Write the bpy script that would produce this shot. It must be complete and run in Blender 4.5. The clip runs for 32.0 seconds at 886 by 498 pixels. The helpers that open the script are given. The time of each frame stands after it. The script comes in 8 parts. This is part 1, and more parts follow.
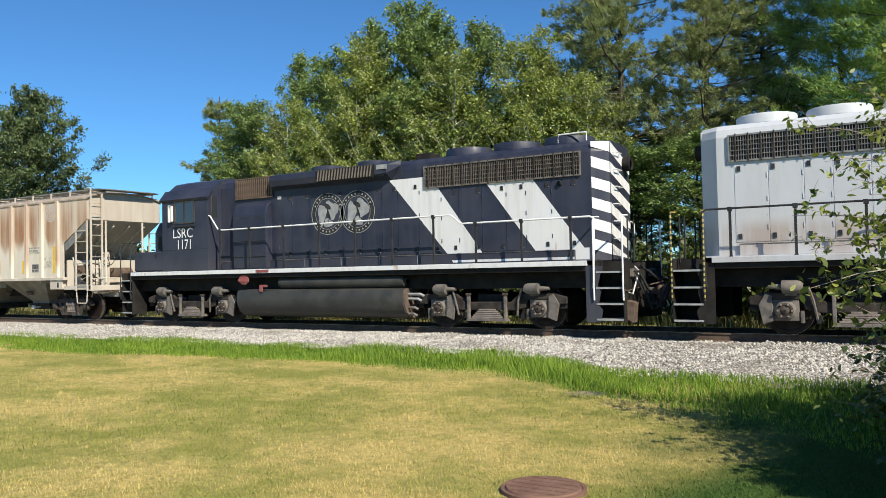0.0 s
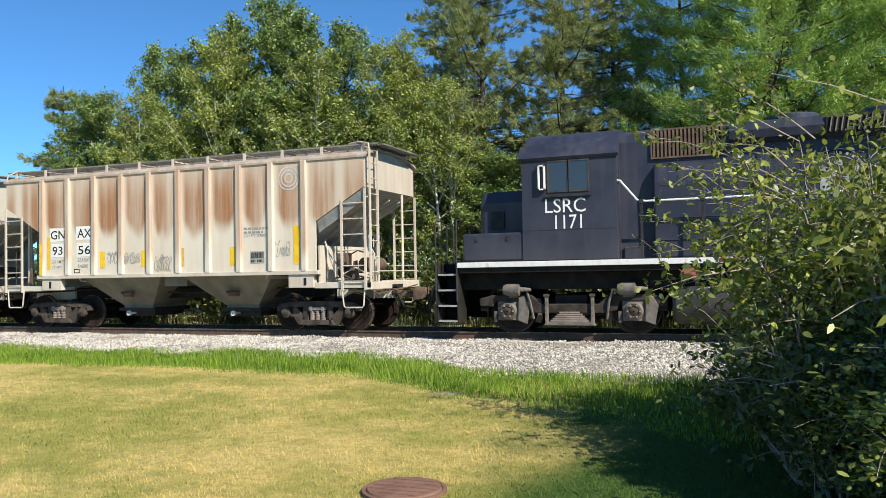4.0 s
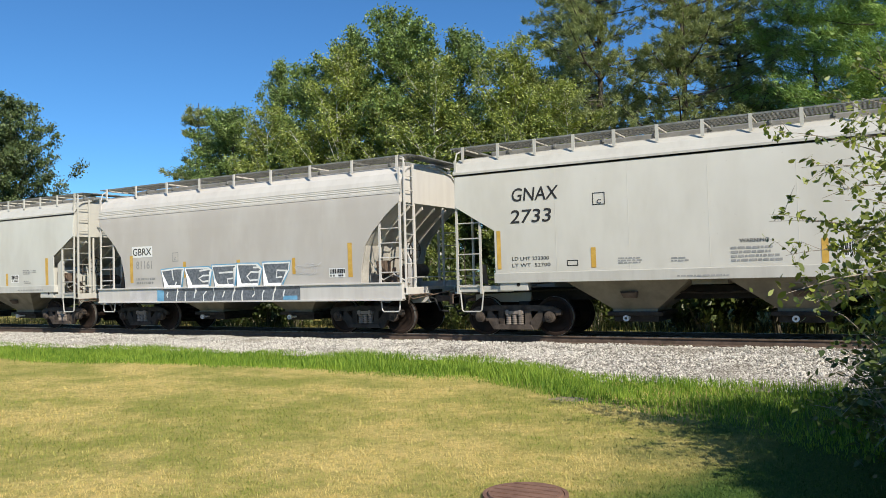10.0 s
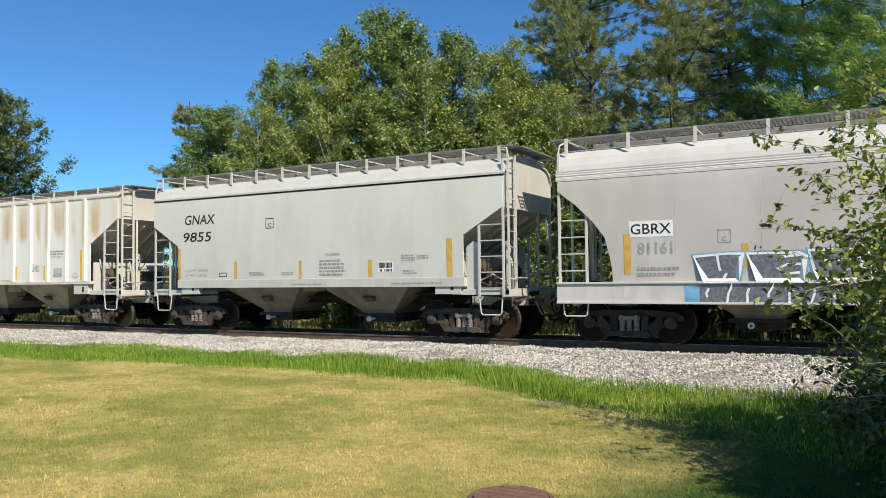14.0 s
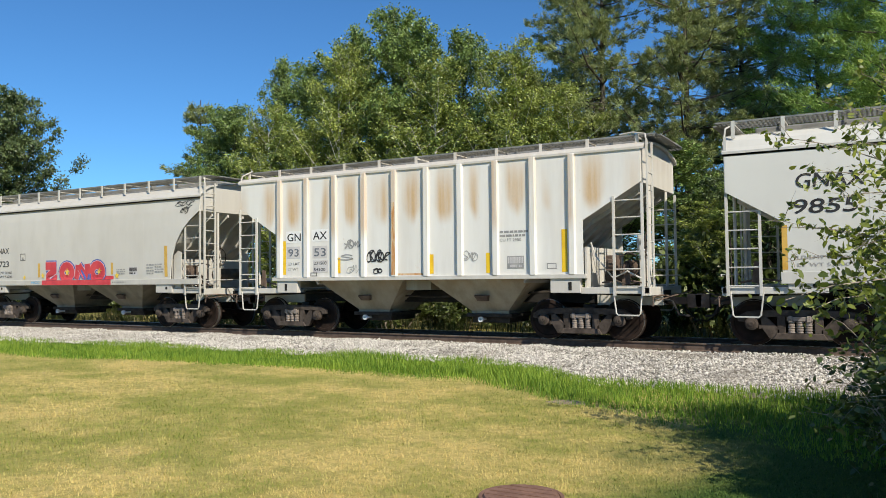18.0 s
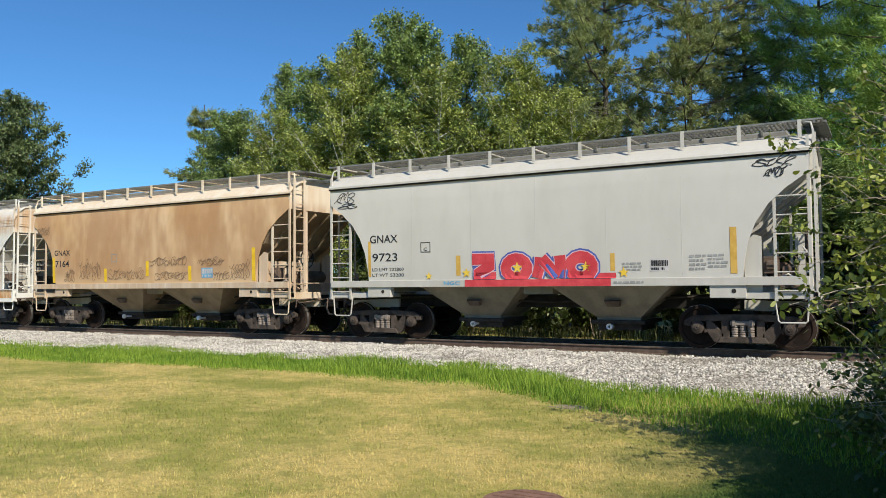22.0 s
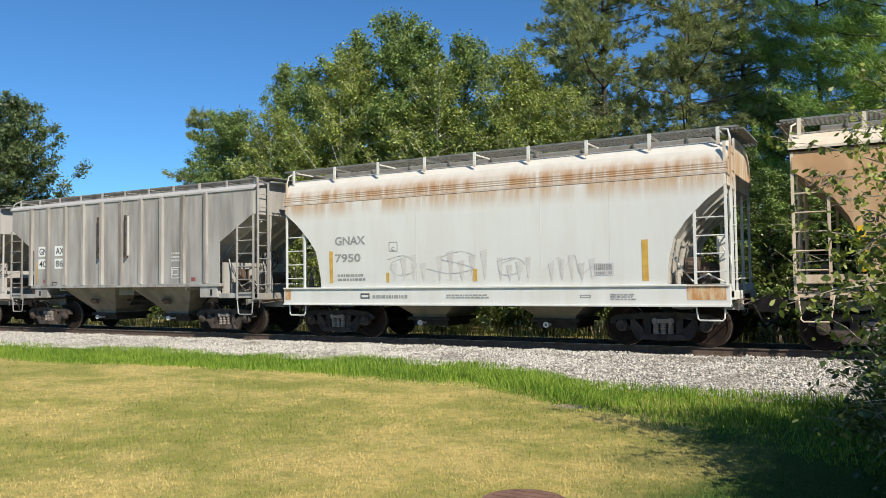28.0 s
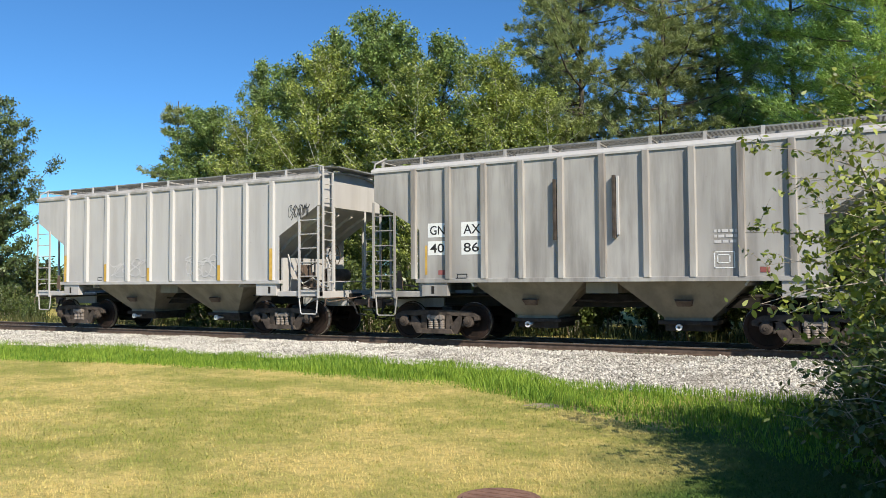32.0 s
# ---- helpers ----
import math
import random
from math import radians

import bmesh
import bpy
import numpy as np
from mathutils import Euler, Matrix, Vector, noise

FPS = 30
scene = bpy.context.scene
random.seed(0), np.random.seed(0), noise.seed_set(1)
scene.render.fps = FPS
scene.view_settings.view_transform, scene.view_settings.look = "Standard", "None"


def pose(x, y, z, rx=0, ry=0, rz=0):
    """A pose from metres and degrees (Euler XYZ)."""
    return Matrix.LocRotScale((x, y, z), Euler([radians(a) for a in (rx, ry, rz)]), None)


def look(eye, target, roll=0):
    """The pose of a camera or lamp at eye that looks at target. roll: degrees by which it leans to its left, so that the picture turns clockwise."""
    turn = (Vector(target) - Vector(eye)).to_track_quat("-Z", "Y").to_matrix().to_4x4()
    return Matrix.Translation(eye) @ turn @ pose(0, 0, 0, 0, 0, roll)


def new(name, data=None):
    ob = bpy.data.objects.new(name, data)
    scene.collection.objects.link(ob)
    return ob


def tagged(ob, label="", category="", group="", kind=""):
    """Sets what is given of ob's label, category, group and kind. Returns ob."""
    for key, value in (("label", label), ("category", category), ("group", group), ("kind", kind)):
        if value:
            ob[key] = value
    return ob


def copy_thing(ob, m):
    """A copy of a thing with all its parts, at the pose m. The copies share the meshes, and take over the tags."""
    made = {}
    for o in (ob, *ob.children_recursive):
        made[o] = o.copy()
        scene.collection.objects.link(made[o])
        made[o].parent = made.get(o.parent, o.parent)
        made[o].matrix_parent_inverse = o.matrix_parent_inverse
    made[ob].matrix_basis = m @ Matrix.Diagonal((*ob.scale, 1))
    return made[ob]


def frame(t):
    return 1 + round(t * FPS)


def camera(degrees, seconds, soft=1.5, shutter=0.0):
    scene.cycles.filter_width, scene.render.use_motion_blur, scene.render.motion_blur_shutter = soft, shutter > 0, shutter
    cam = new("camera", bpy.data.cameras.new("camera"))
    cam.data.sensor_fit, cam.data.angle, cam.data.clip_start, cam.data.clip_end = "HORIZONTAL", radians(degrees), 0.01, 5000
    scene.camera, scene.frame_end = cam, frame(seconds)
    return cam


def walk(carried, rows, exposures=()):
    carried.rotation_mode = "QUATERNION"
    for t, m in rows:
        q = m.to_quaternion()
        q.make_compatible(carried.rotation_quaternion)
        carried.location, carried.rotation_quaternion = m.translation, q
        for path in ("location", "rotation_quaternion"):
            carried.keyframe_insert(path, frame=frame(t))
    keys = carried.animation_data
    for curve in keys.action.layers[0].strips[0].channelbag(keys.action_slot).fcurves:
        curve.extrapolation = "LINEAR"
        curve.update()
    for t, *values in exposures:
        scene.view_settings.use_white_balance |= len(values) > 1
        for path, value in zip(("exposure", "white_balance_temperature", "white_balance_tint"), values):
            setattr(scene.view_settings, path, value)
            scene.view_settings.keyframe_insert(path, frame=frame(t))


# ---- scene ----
EYE = 1.43          # camera height over the rail heads
TRACK_Y = 17.86     # centre line of the track, which runs along x
LAWN_Z = -0.30
cam = camera(59.45, 32.0, soft=0.6)
PATH = [
    (0.0, pose(0, 0, EYE, 91.64, 1.22, 30.97)),
    (0.5, pose(0, 0, EYE, 91.64, 1.06, 28.09)),
    (1.0, pose(0, 0, EYE, 91.62, 1.16, 25.53)),
    (1.5, pose(0, 0, EYE, 91.58, 1.10, 23.41)),
    (2.0, pose(0, 0, EYE, 91.60, 1.06, 22.00)),
    (2.5, pose(0, 0, EYE, 91.60, 1.06, 21.23)),
    (4.5, pose(0, 0, EYE, 91.61, 1.06, 20.85)),
    (5.0, pose(0, 0, EYE, 91.62, 1.08, 20.83)),
    (5.5, pose(0, 0, EYE, 91.60, 1.16, 20.85)),
    (6.0, pose(0, 0, EYE, 91.60, 1.08, 20.84)),
    (6.5, pose(0, 0, EYE, 91.60, 1.12, 20.83)),
    (7.0, pose(0, 0, EYE, 91.62, 1.12, 20.90)),
    (7.5, pose(0, 0, EYE, 91.70, 1.27, 21.33)),
    (8.0, pose(0, 0, EYE, 91.83, 1.31, 22.48)),
    (8.5, pose(0, 0, EYE, 92.02, 1.29, 24.41)),
    (9.0, pose(0, 0, EYE, 92.11, 1.44, 26.66)),
    (9.5, pose(0, 0, EYE, 92.12, 1.50, 28.55)),
    (10.0, pose(0, 0, EYE, 92.09, 1.46, 29.58)),
    (10.5, pose(0, 0, EYE, 92.07, 1.34, 29.79)),
    (11.0, pose(0, 0, EYE, 92.07, 1.38, 29.60)),
    (11.5, pose(0, 0, EYE, 92.10, 1.24, 29.35)),
    (12.0, pose(0, 0, EYE, 92.11, 1.29, 29.06)),
    (12.5, pose(0, 0, EYE, 92.16, 1.13, 28.81)),
    (13.0, pose(0, 0, EYE, 92.20, 0.95, 28.71)),
    (13.5, pose(0, 0, EYE, 92.24, 0.70, 28.72)),
    (14.0, pose(0, 0, EYE, 92.26, 0.59, 28.76)),
    (14.5, pose(0, 0, EYE, 92.28, 0.55, 28.86)),
    (15.0, pose(0, 0, EYE, 92.29, 0.54, 29.00)),
    (15.5, pose(0, 0, EYE, 92.23, 0.58, 29.18)),
    (17.5, pose(0, 0, EYE, 92.15, 0.56, 29.53)),
    (18.0, pose(0, 0, EYE, 92.17, 0.57, 29.52)),
    (18.5, pose(0, 0, EYE, 92.15, 0.55, 29.49)),
    (19.0, pose(0, 0, EYE, 92.15, 0.59, 29.45)),
    (19.5, pose(0, 0, EYE, 92.16, 0.51, 29.44)),
    (20.0, pose(0, 0, EYE, 92.24, 0.51, 29.47)),
    (20.5, pose(0, 0, EYE, 92.33, 0.53, 29.55)),
    (21.0, pose(0, 0, EYE, 92.40, 0.49, 29.65)),
    (21.5, pose(0, 0, EYE, 92.50, 0.38, 29.70)),
    (22.0, pose(0, 0, EYE, 92.50, 0.48, 29.74)),
    (22.5, pose(0, 0, EYE, 92.47, 0.57, 29.76)),
    (23.0, pose(0, 0, EYE, 92.51, 0.49, 29.74)),
    (23.5, pose(0, 0, EYE, 92.50, 0.49, 29.75)),
    (24.0, pose(0, 0, EYE, 92.52, 0.51, 29.74)),
    (24.5, pose(0, 0, EYE, 92.51, 0.55, 29.73)),
    (25.0, pose(0, 0, EYE, 92.48, 0.55, 29.73)),
    (25.5, pose(0, 0, EYE, 92.46, 0.55, 29.74)),
    (27.5, pose(0, 0, EYE, 92.50, 0.55, 29.70)),
    (28.0, pose(0, 0, EYE, 92.49, 0.68, 29.68)),
    (28.5, pose(0, 0, EYE, 92.49, 0.71, 29.61)),
    (29.0, pose(0, 0, EYE, 92.49, 0.61, 29.51)),
    (29.5, pose(0, 0, EYE, 92.47, 0.52, 29.42)),
    (30.0, pose(0, 0, EYE, 92.47, 0.41, 29.35)),
    (30.5, pose(0, 0, EYE, 92.47, 0.47, 29.25)),
    (31.0, pose(0, 0, EYE, 92.49, 0.37, 29.17)),
    (31.5, pose(0, 0, EYE, 92.44, 0.44, 28.88)),
    (32.0, pose(0, 0, EYE, 92.40, 0.37, 27.97)),
]
TRAVEL = [(0.0, 0.00), (0.5, 1.91), (1.0, 3.84), (1.5, 5.79), (2.0, 7.77), (2.5, 9.76), (4.5, 17.69), (5.0, 19.68), (5.5, 21.67), (6.0, 23.67), (6.5, 25.66), (7.0, 27.64), (7.5, 29.60), (8.0, 31.56), (8.5, 33.53), (9.0, 35.53), (9.5, 37.53), (10.0, 39.52), (10.5, 41.52), (11.0, 43.51), (11.5, 45.51), (12.0, 47.51), (12.5, 49.52), (13.0, 51.52), (13.5, 53.50), (14.0, 55.48), (14.5, 57.47), (15.0, 59.48), (15.5, 61.51), (17.5, 69.62), (18.0, 71.64), (18.5, 73.67), (19.0, 75.71), (19.5, 77.73), (20.0, 79.75), (20.5, 81.78), (21.0, 83.80), (21.5, 85.83), (22.0, 87.87), (22.5, 89.91), (23.0, 91.94), (23.5, 93.98), (24.0, 96.01), (24.5, 98.03), (25.0, 100.05), (25.5, 102.05), (27.5, 110.02), (28.0, 112.01), (28.5, 114.03), (29.0, 116.07), (29.5, 118.12), (30.0, 120.14), (30.5, 122.15), (31.0, 124.17), (31.5, 126.23), (32.0, 128.31)]
EXPOSURES = [(0.0, 0.32), (1.0, 0.42), (2.0, 0.52), (5.0, 0.48), (7.0, 0.42), (9.0, 0.34), (11.0, 0.28), (20.0, 0.26), (29.0, 0.28), (32.0, 0.48)]
walk(cam, PATH, EXPOSURES)

# ---- sky and sun ----
SUN_EL, SUN_AZ = 39.0, 58.0     # elevation; degrees that the sun stands towards +x from the -y axis
world = bpy.data.worlds.new("sky")
scene.world = world
world.use_nodes = True
wn, wl = world.node_tree.nodes, world.node_tree.links
sky = wn.new("ShaderNodeTexSky")
sky.sky_type = "NISHITA"
sky.sun_disc = False
sky.sun_elevation = radians(SUN_EL)
sky.sun_rotation = radians(180 - SUN_AZ)
sky.altitude = 300
sky.air_density, sky.dust_density, sky.ozone_density = 0.9, 0.0, 5.0
wn["Background"].inputs["Strength"].default_value = 0.093
tint = wn.new("ShaderNodeMix")
tint.data_type, tint.blend_type = "RGBA", "MULTIPLY"
tint.inputs[0].default_value = 1.0
tint.inputs[7].default_value = (0.56, 0.95, 1.18, 1.0)     # clear dry air
wl.new(sky.outputs["Color"], tint.inputs[6])
wl.new(tint.outputs[2], wn["Background"].inputs["Color"])
sun = new("sun", bpy.data.lights.new("sun", "SUN"))
sun.data.energy = 5.0
sun.data.angle = radians(0.55)
sun.data.color = (1.0, 0.92, 0.77)
sd = Vector((math.sin(radians(SUN_AZ)) * math.cos(radians(SUN_EL)), -math.cos(radians(SUN_AZ)) * math.cos(radians(SUN_EL)), math.sin(radians(SUN_EL))))
sun.matrix_world = look(sd * 60, (0, 0, 0))


# ---- materials ----
class Mat:
    """A node material with short ways to noise, ramps, mixes and bump."""
    each = False      # every object of the material gets its own stains

    def __init__(self, name, rough=0.6, metal=0.0, spec=0.4):
        self.m = bpy.data.materials.new(name)
        self.m.use_nodes = True
        self.n, self.l = self.m.node_tree.nodes, self.m.node_tree.links
        self.b = self.n["Principled BSDF"]
        self.b.inputs["Roughness"].default_value = rough
        self.b.inputs["Metallic"].default_value = metal
        self.b.inputs["Specular IOR Level"].default_value = spec
        self.tc = self.n.new("ShaderNodeTexCoord")

    def coord(self, scale=(1, 1, 1), where="Object", loc=(0, 0, 0)):
        mp = self.n.new("ShaderNodeMapping")
        mp.inputs["Scale"].default_value = scale
        mp.inputs["Location"].default_value = loc
        self.l.new(self.tc.outputs[where], mp.inputs["Vector"])
        if self.each:
            add = self.n.new("ShaderNodeVectorMath")
            add.inputs[1].default_value = (0, 0, 0)
            self.l.new(self.math("MULTIPLY", self.random(), 60.0), add.inputs[1])
            self.l.new(mp.outputs["Vector"], add.inputs[0])
            return add.outputs[0]
        return mp.outputs["Vector"]

    def noise(self, scale, stretch=(1, 1, 1), detail=4.0, rough=0.55, where="Object", loc=(0, 0, 0)):
        t = self.n.new("ShaderNodeTexNoise")
        t.inputs["Scale"].default_value = scale
        t.inputs["Detail"].default_value = detail
        t.inputs["Roughness"].default_value = rough
        self.l.new(self.coord(stretch, where, loc), t.inputs["Vector"])
        return t.outputs["Fac"]

    def ramp(self, fac, a, b, lo=0.0, hi=1.0):
        r = self.n.new("ShaderNodeMapRange")
        r.interpolation_type = "SMOOTHSTEP"
        for k, v in (("From Min", a), ("From Max", b), ("To Min", lo), ("To Max", hi)):
            r.inputs[k].default_value = v
        self.l.new(fac, r.inputs["Value"])
        return r.outputs["Result"]

    def math(self, op, a, b):
        q = self.n.new("ShaderNodeMath")
        q.operation = op
        for i, v in enumerate((a, b)):
            if isinstance(v, (int, float)):
                q.inputs[i].default_value = v
            else:
                self.l.new(v, q.inputs[i])
        return q.outputs[0]

    def axis(self, k):
        s = self.n.new("ShaderNodeSeparateXYZ")
        self.l.new(self.tc.outputs["Object"], s.inputs[0])
        return s.outputs[k]

    def mix(self, fac, a, b, mode="MIX"):
        q = self.n.new("ShaderNodeMix")
        q.data_type, q.blend_type = "RGBA", mode
        for i, v in ((0, fac), (6, a), (7, b)):
            if isinstance(v, tuple):
                q.inputs[i].default_value = (*v, 1.0)
            elif isinstance(v, (int, float)):
                q.inputs[i].default_value = v
            else:
                self.l.new(v, q.inputs[i])
        return q.outputs[2]

    def random(self):
        return self.n.new("ShaderNodeObjectInfo").outputs["Random"]

    def island(self):
        return self.n.new("ShaderNodeNewGeometry").outputs["Random Per Island"]

    def base(self, col):
        if isinstance(col, tuple):
            self.b.inputs["Base Color"].default_value = (*col, 1.0)
        else:
            self.l.new(col, self.b.inputs["Base Color"])
        return self

    def bump(self, h, strength=0.3, dist=0.01):
        q = self.n.new("ShaderNodeBump")
        q.inputs["Strength"].default_value = strength
        q.inputs["Distance"].default_value = dist
        self.l.new(h, q.inputs["Height"])
        self.l.new(q.outputs["Normal"], self.b.inputs["Normal"])
        return self

    def rough(self, fac, lo, hi):
        self.l.new(self.ramp(fac, 0.3, 0.7, lo, hi), self.b.inputs["Roughness"])
        return self


def plain(name, c1, c2, scale=6.0, rough=0.6, metal=0.0, bump=0.15, dist=0.004, spec=None):
    """Two tones in blotches with fine grain and a little relief."""
    m = Mat(name, rough, metal, spec if spec is not None else (0.12 if max(c2) < 0.2 else 0.35))
    big, fine = m.noise(scale), m.noise(scale * 9, detail=6)
    col = m.mix(m.ramp(big, 0.35, 0.65), c1, c2)
    col = m.mix(0.35, col, m.mix(fine, tuple(v * 0.6 for v in c1), tuple(min(1, v * 1.3) for v in c2)))
    m.base(col).bump(fine, bump, dist).rough(big, max(0.05, rough - 0.12), min(1, rough + 0.12))
    return m.m


def car_paint(name, col, grime, rust, rust_amount=0.0, rust_lo=2.4, rust_hi=4.3, grime_amount=0.5, panel=0.0, seed=0.0, rough=0.55, low_grime=0.0, ribs=None, each=False, grain=1.0):
    """Weathered car paint: soiling in vertical streaks, rust that runs down from the top, and scuffs."""
    m = Mat(name, rough, 0.0, 0.35)
    m.each = each
    streak = m.noise(1.0, (2.6 * grain, 2.6 * grain, 0.30 + 0.25 * (1 - grain)), 2 + 4 * grain, 0.62, loc=(seed, 0, 0))
    wide = m.noise(0.55, (1, 1, 0.6), 3, loc=(seed, 3, 0))
    fine = m.noise(60, (1, 1, 0.25), 5, loc=(seed, 0, 0))
    c = m.mix(m.math("MULTIPLY", m.ramp(streak, 0.38, 0.72), grime_amount), col, grime)
    c = m.mix(m.math("MULTIPLY", m.ramp(wide, 0.4, 0.75), grime_amount * 0.7), c, grime)
    z = m.axis(2)
    if rust_amount > 0:
        up = m.math("MULTIPLY", m.ramp(z, rust_lo, rust_lo + 0.55), m.ramp(z, rust_hi + 0.25, rust_hi - 0.1))
        if ribs is not None:
            # one soft stain in the middle of each panel between the ribs, strongest at its lower end
            x = m.math("FRACT", m.math("DIVIDE", m.math("ADD", m.axis(0), 50 * 0.938 - ribs), 0.938), 0.0)
            d = m.math("ABSOLUTE", m.math("SUBTRACT", x, 0.53), 0)
            zz = m.math("ADD", z, m.math("SUBTRACT", m.math("MULTIPLY", m.noise(1.3, (1, 1, 0.2), 3, loc=(seed, 1, 0)), 0.9), m.math("ADD", m.math("MULTIPLY", m.math("MULTIPLY", d, d), 2.4), 0.36)))
            up = m.math("MULTIPLY", m.ramp(zz, rust_lo, rust_lo + 0.42), m.ramp(zz, rust_hi + 0.2, rust_hi - 0.75, 1 - panel, 1.0))
            up = m.math("MULTIPLY", up, m.ramp(d, 0.50 - 0.2 * panel * panel, 0.50 - 0.48 * panel, 0.35 * (1 - panel), 1.0))
        rn = m.noise(1.0, (4.0 * grain, 4.0 * grain, 0.22 + 0.3 * (1 - grain)), 2 + 4 * grain, 0.62, loc=(seed + 7, 0, 0))
        rb = m.noise(0.9, (1.0, 1.0, 0.15), 2, 0.5, loc=(seed + 11, 0, 0))
        f = m.math("MULTIPLY", up, m.math("MULTIPLY", m.ramp(rn, 0.25, 0.60, 0.0 if ribs is None else 0.35, 1.0), m.ramp(rb, 0.28 if ribs is None else 0.40, 0.46 if ribs is None else 0.56, 0.0 if ribs is None or panel > 0.8 else 0.75, 1.0)))
        c = m.mix(m.math("MULTIPLY", f, rust_amount), c, m.mix(fine, rust, tuple(v * 0.55 for v in rust)))
    low = m.math("MULTIPLY", m.ramp(z, 2.0, 1.35), m.ramp(streak, 0.3, 0.7))
    c = m.mix(m.math("MULTIPLY", low, 0.25 + low_grime), c, grime)
    spots = m.ramp(m.noise(9, detail=6, rough=0.7, loc=(seed, 5, 0)), 0.66, 0.72)
    c = m.mix(m.math("MULTIPLY", spots, 0.35), c, tuple(v * 0.7 for v in rust))
    m.base(c).bump(m.noise(1.3, (1, 1, 0.8), 2, loc=(seed, 0, 0)), 0.25, 0.03).rough(streak, rough - 0.1, rough + 0.15)
    return m.m


def leaf_mat(name, c1, c2, glow=0.16, gloss=0.42, spec=0.5):
    """Leaves: tone by the leaf and by the part of the crown, glossy above, a little light coming through."""
    m = Mat(name, gloss, 0.0, spec)
    c = m.mix(m.island(), c1, c2)
    c = m.mix(m.ramp(m.noise(0.6, detail=3), 0.35, 0.65), m.mix(0.45, c, tuple(v * 0.55 for v in c1)), c)
    m.base(c)
    t = m.n.new("ShaderNodeBsdfTranslucent")
    s = m.n.new("ShaderNodeMixShader")
    s.inputs[0].default_value = glow
    m.l.new(m.mix(0.5, c, tuple(min(1.0, v * f) for v, f in zip(c2, (1.15, 1.25, 0.7)))), t.inputs["Color"])
    m.l.new(m.b.outputs[0], s.inputs[1])
    m.l.new(t.outputs[0], s.inputs[2])
    m.l.new(s.outputs[0], m.n["Material Output"].inputs["Surface"])
    return m.m


def shaded_green(m):
    """Where the lawn stays green and is coloured darker for shade: ragged ground round the shrubs, away from the dry
    open part.
    """
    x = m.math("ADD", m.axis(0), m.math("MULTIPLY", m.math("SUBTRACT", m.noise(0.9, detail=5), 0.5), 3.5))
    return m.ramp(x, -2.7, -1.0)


def lawn_mat():
    m = Mat("lawn_soil", 0.9, 0, 0.1)
    a, b, c = m.noise(0.55, (0.75, 1, 1), 7, 0.68), m.noise(1.6, detail=5), m.noise(70, detail=4)
    dry, green = (0.72, 0.56, 0.215), (0.31, 0.325, 0.070)
    col = m.mix(m.ramp(a, 0.36, 0.59, 0.1, 1.0), green, dry)
    col = m.mix(m.math("MULTIPLY", m.ramp(b, 0.45, 0.7), 0.4), col, (0.42, 0.37, 0.10))
    col = m.mix(m.math("MULTIPLY", m.ramp(m.noise(8, detail=6, rough=0.75), 0.42, 0.62), 0.6), col, (0.27, 0.27, 0.075))
    col = m.mix(m.math("MULTIPLY", m.ramp(c, 0.3, 0.7), 0.35), col, (0.24, 0.20, 0.07))
    # green of the shrub side, darkened to deepen the shadow lying on it
    col = m.mix(shaded_green(m), col, m.mix(m.ramp(c, 0.3, 0.7), (0.045, 0.095, 0.022), (0.085, 0.14, 0.032)))
    m.base(col).bump(c, 0.8, 0.04)
    return m.m


def blade_mat(name, green, dry, patch, hi=0.62, shade_tint=False):
    """Grass blades: tone by the patch of ground and by the blade."""
    m = Mat(name, 0.6, 0, 0.25)
    a = m.noise(0.55, (0.75, 1, 1), 7, 0.68)
    f = m.math("ADD", m.math("MULTIPLY", m.ramp(a, 0.38, hi), patch), m.math("MULTIPLY", m.island(), 1 - patch))
    f = m.math("ADD", f, m.math("MULTIPLY", m.math("SUBTRACT", m.noise(5.0, detail=4, rough=0.65), 0.5), 1.4))
    f = m.ramp(f, 0.05, 0.95)
    c = m.mix(f, green, dry)
    if shade_tint:
        # same greener tone for the blades, with shade painted in
        c = m.mix(shaded_green(m), c, m.mix(m.island(), (0.042, 0.095, 0.017), (0.115, 0.19, 0.036)))
    m.base(c)
    t = m.n.new("ShaderNodeBsdfTranslucent")
    s = m.n.new("ShaderNodeMixShader")
    s.inputs[0].default_value = 0.3
    m.l.new(c, t.inputs["Color"])
    m.l.new(m.b.outputs[0], s.inputs[1])
    m.l.new(t.outputs[0], s.inputs[2])
    m.l.new(s.outputs[0], m.n["Material Output"].inputs["Surface"])
    return m.m


def stone_mat():
    m = Mat("limestone", 0.9, 0, 0.2)
    c = m.mix(m.island(), (0.34, 0.32, 0.28), (0.74, 0.70, 0.63))
    c = m.mix(m.math("MULTIPLY", m.ramp(m.noise(0.7, detail=4), 0.5, 0.75), 0.45), c, (0.20, 0.165, 0.12))
    m.base(c).bump(m.noise(90), 0.3, 0.004)
    return m.m


